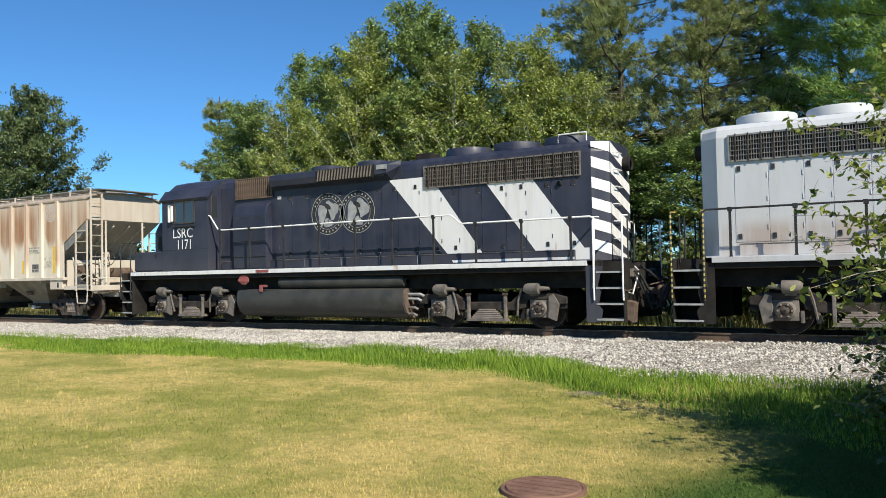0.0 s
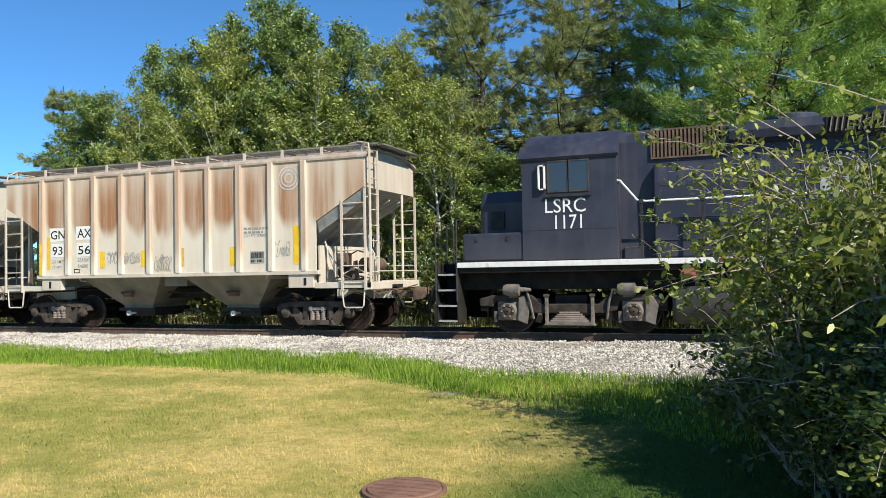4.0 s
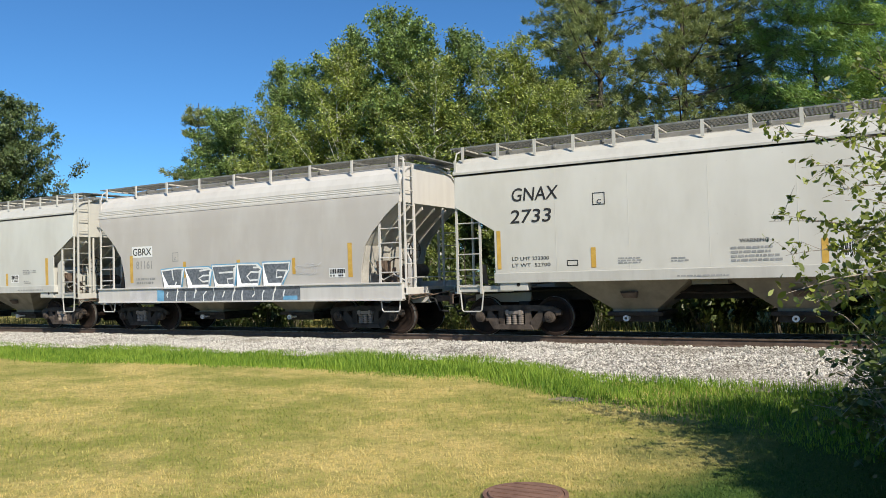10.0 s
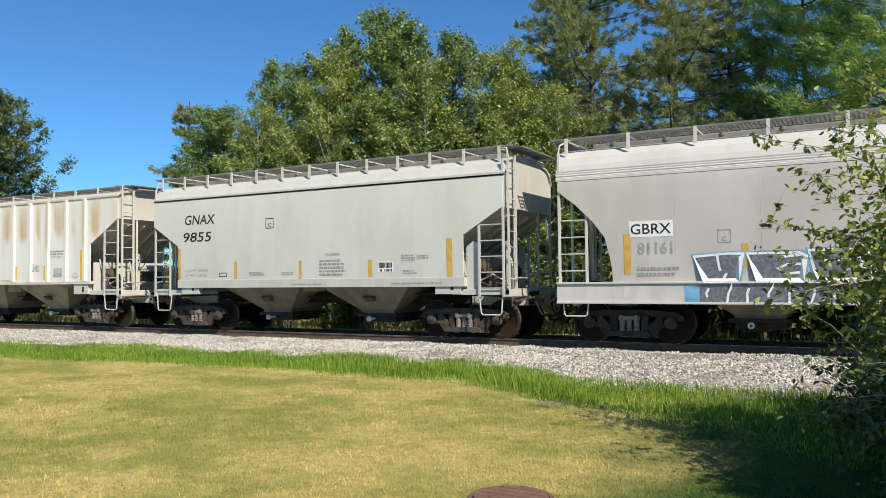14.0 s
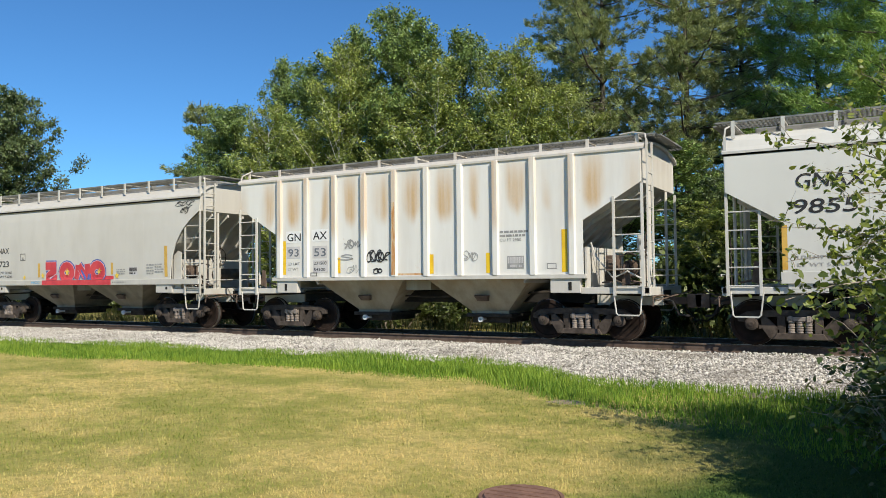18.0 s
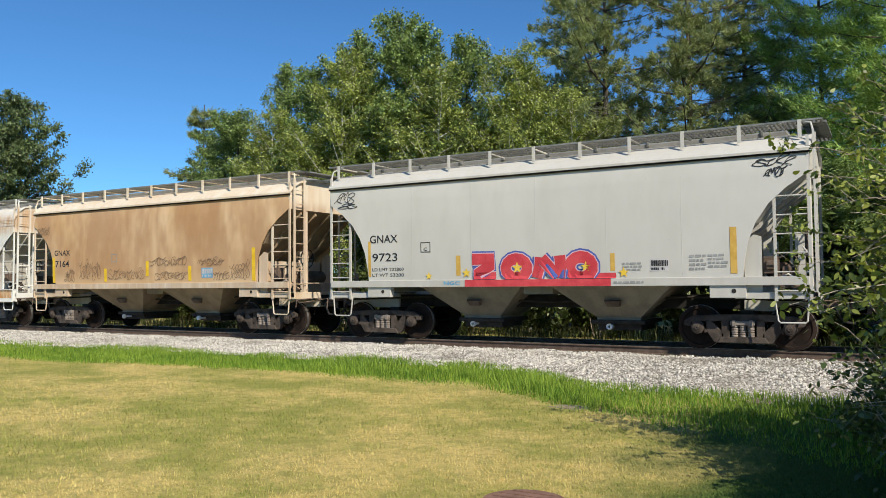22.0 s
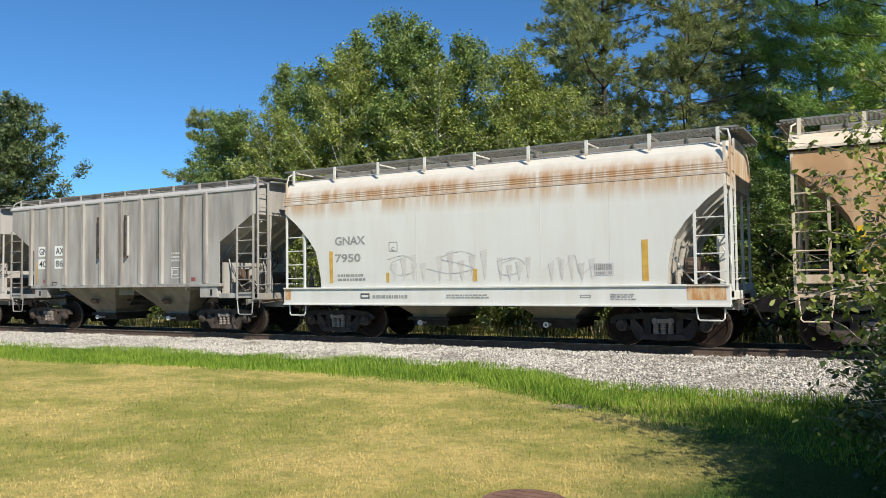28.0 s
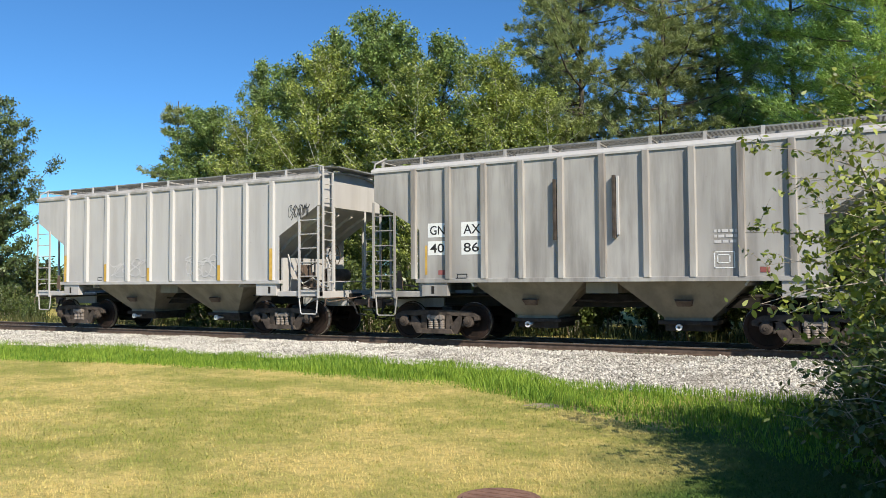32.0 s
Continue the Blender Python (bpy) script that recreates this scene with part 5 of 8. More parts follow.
        louvre_bank(hood, "intake_grille", -3.38, -1.95, 3.74, 4.30, HW, s, 18, M["under"], M["truckrust"] if striped else slatmat, 0.035, 0.022, 0, 0)
        bulge = [(0.9, 3.86), (1.16, 3.98), (1.20, 4.14), (1.16, 4.30), (0.9, 4.36)]
        br = part("brake_blister", Geo().loft([[(x, s * y, z) for y, z in bulge] for x in (-1.85, 2.2)]), paint, lo, "raised blister over the dynamic brakes", 0.0)
        me = shared(("blister_slat", s, paint.name), lambda: Geo().slab([(-0.012, 3.99), (0.012, 3.99), (0.062, 4.29), (0.038, 4.29)], min(s * 1.13, s * 1.245), max(s * 1.13, s * 1.245)).mesh("louvre", M["locoframe"] if striped else M["white"]))
        # near-black panel in place of the shade between the louvres
        part("louvre_recess", Geo().box(-0.08, 1.90, min(s * 1.15, s * 1.212), max(s * 1.15, s * 1.212), 3.97, 4.30), M["under"], br)
        for q in range(19):
            part("louvre", me, None, br, m=pose(-0.02 + q * 0.1, 0, 0))
        if striped:
            part("blister_end", Geo().loft([[(x, s * 0.95, 3.88), (x, s * (1.23 - q), 4.02 + 0.9 * q), (x, s * (1.23 - q), 4.26), (x, s * 0.95, 4.38)] for x, q in ((1.94, 0.0), (2.30, 0.02), (2.62, 0.24))]), paint, br)
            part("end_plate", Geo().box(2.0, 2.32, min(s * 1.21, s * 1.238), max(s * 1.21, s * 1.238), 4.15, 4.27), M["emblem"], br, "small pale grey plate")
        cov = [(0.9, 1.62), (1.18, 1.62), (1.2, 3.2), (1.12, 3.5), (0.9, 3.62)]
        cover = part("blower_cover", Geo().loft([[(x, s * y, z) for y, z in cov] for x in (-3.35, -2.0)]), paint, lo, bevel=0.03)
        for z in (1.98, 2.44, 3.12):
            part("cover_seam", Geo().box(-3.33, -2.02, min(s * 1.185, s * 1.206), max(s * 1.185, s * 1.206), z, z + 0.014), M["tank"] if striped else M["frame"], cover)
        for x in (-3.3, -2.1, -0.7, 0.6, 1.9, 3.1):
            part("box_seam", Geo().box(x, x + 0.014, min(s * 1.01, s * 1.026), max(s * 1.01, s * 1.026), 1.64, 1.85), M["emblem"], lo)
        part("box_lip", Geo().box(-4.0, 7.4, min(s * 1.0, s * 1.03), max(s * 1.0, s * 1.03), 1.852, 1.866), M["locoframe"], lo)
    # roof fittings
    for x in (4.15, 5.55, 6.95):
        fan = part("radiator_fan", Geo().turned([(4.40, 0.62), (4.56, 0.62), (4.60, 0.60), (4.60, 0.50), (4.52, 0.48), (4.52, 0.05)], "z", 28, (x, 0, 0)), trim if not striped else paint, lo, "round roof fan cowl")
        for a in range(6):
            part("fan_guard", Geo().box(-0.5, 0.5, -0.012, 0.012, 4.565, 4.58), M["grating"], fan, m=pose(x, 0, 0, 0, 0, a * 30))
    for x in (-0.6, 1.1):
        part("brake_fan", Geo().turned([(4.40, 0.52), (4.52, 0.52), (4.55, 0.5), (4.5, 0.4), (4.5, 0.05)], "z", 24, (x, 0, 0)), paint, lo)
    part("exhaust_vent", Geo().box(2.6, 3.1, -0.25, 0.25, 4.40, 4.62), M["under"], lo, bevel=0.03)
    part("lifting_rail", Geo().tube([(6.9, -0.6, 4.42), (6.9, -0.6, 4.62), (7.6, -0.6, 4.62), (7.6, -0.6, 4.42)], 0.02, 6), trim, lo)
    # cab with windows
    cs = [(-1.5, 1.6), (-1.5, 3.80), (-1.30, 4.08), (-0.95, 4.36), (-0.5, 4.47), (0.5, 4.47), (0.95, 4.36), (1.30, 4.08), (1.5, 3.80), (1.5, 1.6)]
    cab = part("cab", Geo().loft([[(x, y, z) for y, z in cs] for x in (-6.10, -4.07)]), paint, lo, bevel=0.0)
    for s in (-1, 1):
        part("cab_roof_edge", Geo().loft([[(x, s * 1.53, 3.76), (x, s * 1.57, 3.82), (x, s * 1.33, 4.12), (x, s * 1.30, 4.05)] for x in (-6.16, -4.02)]), paint, cab)
        part("door_pane", Geo().box(-4.075, -4.062, min(s * 1.12, s * 1.34), max(s * 1.12, s * 1.34), 3.22, 3.86), GLASS, cab, "narrow rear cab window")
        part("door_frame", Geo().box(-4.08, -4.055, min(s * 1.34, s * 1.37), max(s * 1.34, s * 1.37), 3.18, 3.9), M["frame"], cab)
        part("cab_seam", Geo().box(-6.0, -4.12, min(s * 1.5, s * 1.504), max(s * 1.5, s * 1.504), 2.255, 2.27), M["black"], cab)
    for s in (-1, 1):
        for x0, x1, z0, z1 in ((-5.50, -5.10, 3.09, 3.72), (-5.06, -4.66, 3.09, 3.72)):
            part("window_pane", Geo().box(x0, x1, min(s * 1.495, s * 1.506), max(s * 1.495, s * 1.506), z0, z1), GLASS, cab, "dark reflecting cab window")
            for a, b, c, d in ((x0 - 0.03, x1 + 0.03, z1, z1 + 0.03), (x0 - 0.03, x1 + 0.03, z0 - 0.03, z0), (x0 - 0.03, x0, z0, z1), (x1, x1 + 0.03, z0, z1)):
                part("window_frame", Geo().box(a, b, min(s * 1.495, s * 1.52), max(s * 1.495, s * 1.52), c, d), M["frame"], cab)
        part("arm_rest", Geo().box(-5.58, -4.6, min(s * 1.5, s * 1.56), max(s * 1.5, s * 1.56), 2.96, 3.0), M["black"], cab)
        part("mirror", Geo().box(-5.72, -5.69, min(s * 1.52, s * 1.60), max(s * 1.52, s * 1.60), 3.12, 3.66).box(-5.60, -5.57, min(s * 1.52, s * 1.60), max(s * 1.52, s * 1.60), 3.12, 3.66).box(-5.72, -5.57, min(s * 1.52, s * 1.60), max(s * 1.52, s * 1.60), 3.63, 3.66).box(-5.72, -5.57, min(s * 1.52, s * 1.60), max(s * 1.52, s * 1.60), 3.12, 3.15), M["white"], cab, "pale window wing")
    for y in (-0.85, 0.85):
        part("windscreen", Geo().box(-6.112, -6.09, y - 0.35, y + 0.35, 3.35, 3.85), GLASS, cab)
    ns = [(-0.88, 1.6), (-0.88, 2.95), (-0.72, 3.22), (0.72, 3.22), (0.88, 2.95), (0.88, 1.6)]
    nose = part("short_hood", Geo().loft([[(x, y * q, 1.6 + (z - 1.6) * q) for y, z in ns] for x, q in ((-7.26, 0.95), (-7.16, 1.0), (-6.10, 1.0))]), paint, lo)
    for s in (-1, 1):
        part("number_box", Geo().box(-7.0, -6.68, min(s * 0.88, s * 0.93), max(s * 0.88, s * 0.93), 2.35, 2.75), M["black"], nose)
        part("battery_box", Geo().box(-7.50, -4.10, min(s * 0.9, s * 1.47), max(s * 0.9, s * 1.47), 1.62, 2.24), paint, lo, bevel=0.04)
        for k in range(5):
            part("latch", Geo().box(-7.2 + k * 0.72, -7.14 + k * 0.72, min(s * 1.47, s * 1.49), max(s * 1.47, s * 1.49), 2.06, 2.16), M["black"], lo, "small black latch")
    # end ladders, steps and pilots
    for e, X in ((-1, -8.10), (1, 8.66)):
        part("pilot", Geo().box(min(X - e * 0.06, X), max(X - e * 0.06, X), -0.9, 0.9, 0.28, 1.55), M["under"], lo, "black end plate", 0.01)
        for s in (-1, 1):
            if e > 0:
                x0, x1 = 8.04, 8.66
            else:
                x0, x1 = -8.12, -7.66
            sw = part("step_well", Geo().box(x0 - 0.03, x0, min(s * 0.9, s * 1.45), max(s * 0.9, s * 1.45), 0.24, 1.58).box(x1, x1 + 0.03, min(s * 0.9, s * 1.45), max(s * 0.9, s * 1.45), 0.24, 1.58).box(x0, x1, min(s * 0.9, s * 0.93), max(s * 0.9, s * 0.93), 0.24, 1.58), stepmat, lo)
            if e > 0:
                part("step_plate", Geo().slab([(x0 - 0.22, 0.24), (x0 + 0.10, 0.24), (x0 + 0.16, 0.50), (x0 + 0.06, 0.62), (x0 + 0.12, 0.90), (x0 + 0.05, 1.05), (x0 + 0.16, 1.46), (x0 - 0.22, 1.50)], min(s * 1.45, s * 1.47), max(s * 1.45, s * 1.47)), paint if striped else M["under"], sw)
            for z in (0.28, 0.62, 0.97, 1.32):
                part("step_edge", Geo().box(x0 + 0.02, x1, min(s * 1.468, s * 1.485), max(s * 1.468, s * 1.485), z - 0.004, z + 0.036), M["emblem"], sw, "worn bright step edge")
                part("step", Geo().box(x0, x1, min(s * 0.93, s * 1.47), max(s * 0.93, s * 1.47), z, z + 0.035), (M["grating"] if e > 0 else M["under"]) if striped else M["under"], sw, bevel=0.006)
            for xx in (x0 - 0.02, x1 + 0.02):
                part("end_handrail", Geo().tube([(xx, s * 1.5, 0.72), (xx, s * 1.52, 1.0), (xx, s * 1.5, 2.45), (xx - e * 0.0, s * 1.45, 2.56), (xx, s * 1.1, 2.58)], 0.02, 7), (railmat if e > 0 else postmat) if striped else HAZARD, lo, "step handrail")
        part("end_chain", Geo().tube([(X, -0.95, 2.3), (X, -0.4, 2.05), (X, 0.4, 2.05), (X, 0.95, 2.3)], 0.012, 5), M["frame"], lo)
        for y in (-0.95, -0.5, 0.5, 0.95):
            part("end_post", Geo().cyl((X - e * 0.03, y, 1.5), (X - e * 0.03, y, 2.5), 0.02, 6), postmat, lo)
        coupler(lo, X - e * 0.1, e, M["truckrust"])
        for k in range(5):
            y = -0.85 + k * 0.12
            part("multiple_unit_hose", Geo().tube([(X, y, 1.15), (X + e * 0.16, y, 1.12), (X + e * 0.28, y + 0.02, 0.8), (X + e * 0.30, y + 0.05, 0.55)], 0.022, 6), M["hose"], lo, "black rubber hose")
        for k, (y, sag) in enumerate(((-1.0, 0.50), (-0.75, 0.66), (0.5, 0.55), (0.75, 0.6))):
            part("looped_cable", Geo().tube([(X, y, 1.32), (X + e * 0.14, y, 1.34), (X + e * 0.30, y + 0.05, 1.0), (X + e * 0.46, y + 0.12, sag), (X + e * 0.62, y + 0.2, sag + 0.06)], 0.03, 7), M["hose"], lo, "black looped cable")
            part("hose_bracket", Geo().box(min(X, X + e * 0.10), max(X, X + e * 0.10), y - 0.05, y + 0.05, 1.22, 1.40), M["locoframe"], lo, bevel=0.01)
        part("plough_plate", Geo().slab([(X, 0.30), (X + e * 0.16, 0.22), (X + e * 0.20, 0.66), (X, 0.72)], -1.30, -1.02), M["truckrust"], lo, "rusty brown end plate", 0.01)
        part("jumper_cable", Geo().tube([(X - e * 0.05, -0.3, 1.5), (X + e * 0.2, -0.25, 1.35), (X + e * 0.38, 0.1, 1.1), (X + e * 0.5, 0.3, 1.2)], 0.03, 7), M["hose"], lo)
        part("grab_rail", Geo().tube([(X, -1.2, 0.9), (X + e * 0.13, -1.2, 0.85), (X + e * 0.13, -0.7, 1.35), (X, -0.6, 1.45)], 0.018, 6), trim, lo)
    # side handrails on stanchions
    posts = [-3.58, -2.38, -1.07, 0.22, 1.44, 2.63, 3.88, 5.07, 6.28, 7.49]
    for s in (-1, 1):
        y = s * 1.47
        low = lambda x: 2.80 if x < 4.37 else 2.575
        for x in posts:
            st = part("stanchion", Geo().box(x - 0.026, x + 0.026, y - 0.018, y + 0.018, 1.5, low(x)).box(x - 0.045, x + 0.045, y - 0.03, y + 0.03, low(x) - 0.06, low(x) + 0.03).box(x - 0.04, x + 0.04, y - 0.035, y + 0.035, 1.47, 1.62), postmat, lo, "dark handrail post", 0.004)
        part("side_handrail", Geo().tube([(-4.06, y, 3.25), (-4.0, y, 3.24), (-3.66, y, 2.82), (-3.5, y, 2.79), (4.34, y, 2.80), (4.42, y, 2.78), (4.64, y, 2.59), (4.72, y, 2.575), (7.96, y, 2.575), (8.03, y, 2.53), (8.04, y, 2.4), (8.0, y, 1.1), (7.98, y, 0.98)], 0.022, 8), railmat, lo, "tubular walkway handrail")
    for e in (-1, 1):
        loco_truck(lo, e * 5.1816)
        for q in (-1, 1):
            wheelset(lo, e * 5.1816 + q * 1.3715, 0.508)
    # end of the long hood
    end = part("hood_end", Geo().box(8.165, 8.185, -0.69, 0.69, 1.62, 4.30), paint, lo)
    for k in range(6):
        z = 2.1 + k * 0.40
        part("grab_iron", Geo().tube([(8.18, -0.52, z), (8.27, -0.50, z), (8.27, -0.12, z), (8.18, -0.10, z)], 0.014, 6), trim, end)
    part("headlight", Geo().turned([(8.17, 0.17), (8.36, 0.17), (8.38, 0.15), (8.35, 0.1)], "x", 16, (0, 0.30, 3.9)), M["under"], end, "round black headlight housing")
    part("drain_cock", Geo().turned([(-1.02, 0.05), (-0.96, 0.07), (-0.94, 0.07)], "y", 12, (7.05, 0, 3.42)), M["black"], hood)
    return lo


def navy_paint():
    m = Mat("faded_navy_paint", 0.5, 0.0, 0.4)
    a, st = m.noise(1.1, detail=4), m.noise(1.0, (6, 6, 0.4), 5)
    c = m.mix(m.ramp(a, 0.3, 0.7), (0.020, 0.024, 0.043), (0.038, 0.042, 0.064))
    c = m.mix(m.math("MULTIPLY", m.ramp(st, 0.45, 0.75), 0.20), c, (0.085, 0.088, 0.10))
    c = m.mix(m.math("MULTIPLY", m.ramp(m.axis(2), 2.3, 1.5), 0.22), c, (0.12, 0.11, 0.10))
    m.base(c).bump(m.noise(2.0, detail=2), 0.15, 0.02).rough(st, 0.35, 0.6)
    return m.m


def stripe_paint():
    m = Mat("chalky_white_stripe", 0.55, 0.0, 0.3)
    st = m.noise(1.0, (7, 7, 0.4), 5)
    c = m.mix(m.math("MULTIPLY", m.ramp(st, 0.4, 0.75), 0.5), (0.74, 0.74, 0.73), (0.52, 0.51, 0.49))
    r = m.ramp(m.noise(1.4, (2, 1, 0.6), 6, 0.65, loc=(4, 0, 0)), 0.62, 0.72)
    c = m.mix(m.math("MULTIPLY", m.math("MULTIPLY", r, m.ramp(m.axis(2), 2.4, 1.7)), 0.8), c, (0.45, 0.24, 0.14))
    m.base(c)
    return m.m


def hazard_paint():
    m = Mat("yellow_and_black_banding", 0.5)
    z = m.math("FRACT", m.math("MULTIPLY", m.axis(2), 9.0), 0.0)
    m.base(m.mix(m.math("GREATER_THAN", z, 0.5), (0.40, 0.31, 0.07), (0.03, 0.03, 0.03)))
    return m.m


HAZARD = hazard_paint()
GLASS = Mat("reflecting_window_glass", 0.04, 0.0, 1.0).base((0.030, 0.035, 0.040)).m
navy = navy_paint()
stripe_white = stripe_paint()


# ---- trees and shrubs ----
def leaf_cloud(rng, pts, size, up=0.35, oval=False):
    """Diamond leaves at the points, turned every way but leaning face up."""
    k = len(pts)
    n = rng.normal(0, 1, (k, 3))
    n[:, 2] += up * 2
    n /= np.linalg.norm(n, axis=1)[:, None]
    t = np.cross(n, rng.normal(0, 1, (k, 3)))
    t /= np.linalg.norm(t, axis=1)[:, None] + 1e-9
    b = np.cross(n, t)
    s = size * rng.uniform(0.65, 1.35, (k, 1))
    fold = n * s * 0.12
    if oval:
        v = np.stack([pts - t * s, pts - t * s * 0.45 - b * s * 0.46 + fold, pts + t * s * 0.35 - b * s * 0.42 + fold, pts + t * s * 1.1 - fold, pts + t * s * 0.35 + b * s * 0.42 + fold, pts - t * s * 0.45 + b * s * 0.46 + fold], 1)
        return v.reshape(-1, 3), np.arange(k * 6).reshape(k, 6)
    v = np.stack([pts - t * s, pts - b * s * 0.52 + fold, pts + t * s, pts + b * s * 0.52 + fold], 1)
    f = np.arange(k * 4).reshape(k, 4)
    return v.reshape(-1, 3), f


def limb_points(a, b, sag, rng, n=5):
    a, b = np.array(a, float), np.array(b, float)
    out = []
    for i in range(n):
        t = i / (n - 1)
        p = a + (b - a) * t
        p[2] += sag * math.sin(math.pi * t)
        if 0 < i < n - 1:
            p = p + rng.normal(0, 0.04 * np.linalg.norm(b - a) / n, 3)
        out.append(tuple(p))
    return out


def leafy_tree(name, label, h, r, base, leaves, size, bark, leaf, seed, limbs=60, rise=0.7, stems=1, full=0.42, ragged=0.35):
    """A broadleaf tree: tapered trunk, rising limbs that fork into twigs, and small tufts of leaves along the twigs."""
    rng = np.random.default_rng(seed)
    tree = holder(name, label, "tree", "trees behind the track")
    pts = []
    limbs = limbs // stems
    tufts = 13
    for q in range(stems):
        lean = rng.normal(0, 0.35, 2)
        foot = np.array([rng.normal(0, 0.3 * (stems > 1)), rng.normal(0, 0.3 * (stems > 1)), -0.1])
        top = h * (0.97 if q == 0 else 0.86)
        trunk = [foot + np.array([lean[0] * t + 0.14 * math.sin(3 * t + seed), lean[1] * t + 0.1 * math.sin(5 * t), top * t]) for t in np.linspace(0, 1, 9)]
        g = Geo().tube([tuple(p) for p in trunk], (0.0085 if stems > 1 else 0.0125) * h, 9, 0.010)
        tr = part("trunk", g, bark, tree)
        gl = Geo()
        for i in range(limbs):
            t = (i + rng.random()) / limbs
            z0 = base + (top * 0.97 - base) * t
            # widest below the middle, drawn in to a point, with some limbs that reach out and some that fall short
            env = r * min(1.0, 0.45 + t / full * 0.55) * (1.0 - max(0.0, t - full) / (1.02 - full)) ** 0.5 * (1 + ragged * rng.uniform(-1.2, 0.75))
            a = i * 2.4 + rng.uniform(-0.6, 0.6)
            k = min(7, int(8 * z0 / top))
            c = trunk[k] + (trunk[k + 1] - trunk[k]) * (8 * z0 / top - k)
            up = env * rise * rng.uniform(0.6, 1.3) + 0.25 * t
            tip = np.array([c[0] + math.cos(a) * env, c[1] + math.sin(a) * env, min(z0 + up, h)])
            gl.tube(limb_points(c, tip, -0.08 * env, rng), 0.010 + 0.014 * env * (1 - 0.5 * t), 5, 0.005)
            m = max(4, int(leaves / (limbs * stems * tufts) * (0.45 + 0.9 * env / r)))
            for j in range(tufts):
                w = 0.22 + 0.80 * rng.random() ** 0.75
                d = rng.normal(0, 1, 3) * np.array([0.26, 0.26, 0.20]) * (0.35 + 0.3 * env)
                p = c + (tip - c) * w
                if j % 2 == 0:
                    gl.tube([tuple(p), tuple(p + d)], 0.007, 3, 0.003)
                sg = rng.uniform(0.07, 0.19)
                u = rng.random((m, 1)) * 1.15
                pts.append(p + d * u + rng.normal(0, 1, (m, 3)) * np.array([sg, sg, sg * 0.7]))
        part("branchwork", gl, bark, tr)
        for j in range(10):
            w = 0.80 + 0.21 * j / 9
            sg = 0.10 + 1.1 * (1.02 - w)
            pts.append(trunk[-1] * w + rng.normal(0, 0.10, 3) + rng.normal(0, 1, (leaves // 330, 3)) * np.array([sg, sg, 0.2]))
    v, f = leaf_cloud(rng, np.concatenate(pts), size)
    raw("crown", v, f, leaf, parent=tree)
    return tree


def plume_pine(name, label, h, r, base, needles, bark, leaf, seed, whorl=0.72):
    """A soft pine: tiers of long boughs, swept up at the ends, with thick plumes of needles and dark room between the tiers."""
    rng = np.random.default_rng(seed)
    tree = holder(name, label, "tree", "trees behind the track")
    tr = part("trunk", Geo().tube([(0.06 * math.sin(t * 4 + seed), 0.05 * t, h * t - 0.1) for t in np.linspace(0, 1, 9)], 0.012 * h, 9, 0.02), bark, tree)
    gl, ctr, dirs = Geo(), [], []
    z = base
    while z < h - 0.3:
        t = (z - base) / (h - base)
        env = r * (1 - t) ** 0.6 * (0.8 + 0.2 * min(1, t * 5)) + 0.25
        turn = rng.uniform(0, 6.3)
        n = rng.integers(5, 7)
        for j in range(n):
            a, q = turn + j * math.tau / n + rng.uniform(-0.3, 0.3), env * rng.uniform(0.72, 1.12)
            d, side = np.array([math.cos(a), math.sin(a), 0.0]), np.array([-math.sin(a), math.cos(a), 0.0])
            line = lambda w: d * q * w + np.array([0, 0, z + q * (0.02 * w + 0.20 * w ** 3)])
            gl.tube([tuple(line(w)) for w in np.linspace(0, 1, 6)], 0.012 + 0.012 * q, 5, 0.006)
            for k in range(max(3, int(3.4 * q))):
                w = 0.30 + 0.70 * (k + rng.random()) / max(3, int(3.4 * q))
                out = (-1) ** k * q * rng.uniform(0.06, 0.24) * (1.25 - w)
                p0 = line(w)
                ln = rng.uniform(0.45, 0.95)
                grow = d * rng.uniform(0.5, 0.9) + side * (out / (abs(out) + 0.3)) * 0.9 + np.array([0, 0, rng.uniform(0.25, 0.65)])
                grow /= np.linalg.norm(grow)
                p1 = p0 + side * out
                gl.tube([tuple(p0), tuple(p1 + grow * ln * 0.7)], 0.010, 3, 0.004)
                for u in np.linspace(0.0, 1.0, 6):
                    ctr.append(p1 + grow * ln * u)
                    dirs.append(grow)
        z += whorl * rng.uniform(0.85, 1.2)
    part("branchwork", gl, bark, tr)
    ctr, dirs = np.array(ctr), np.array(dirs)
    per = max(5, needles // len(ctr))
    k = len(ctr) * per
    c = np.repeat(ctr, per, 0) + rng.normal(0, 1, (k, 3)) * np.array([0.12, 0.12, 0.075])
    d = np.repeat(dirs, per, 0) + rng.normal(0, 0.6, (k, 3))
    d /= np.linalg.norm(d, axis=1)[:, None]
    s = np.cross(d, rng.normal(0, 1, d.shape))
    s /= np.linalg.norm(s, axis=1)[:, None] + 1e-9
    ln = rng.uniform(0.12, 0.22, (k, 1))
    v = np.stack([c - s * 0.017, c + s * 0.017, c + d * ln], 1)
    raw("crown", v.reshape(-1, 3), np.arange(k * 3).reshape(-1, 3), leaf, parent=tree)
    return tree


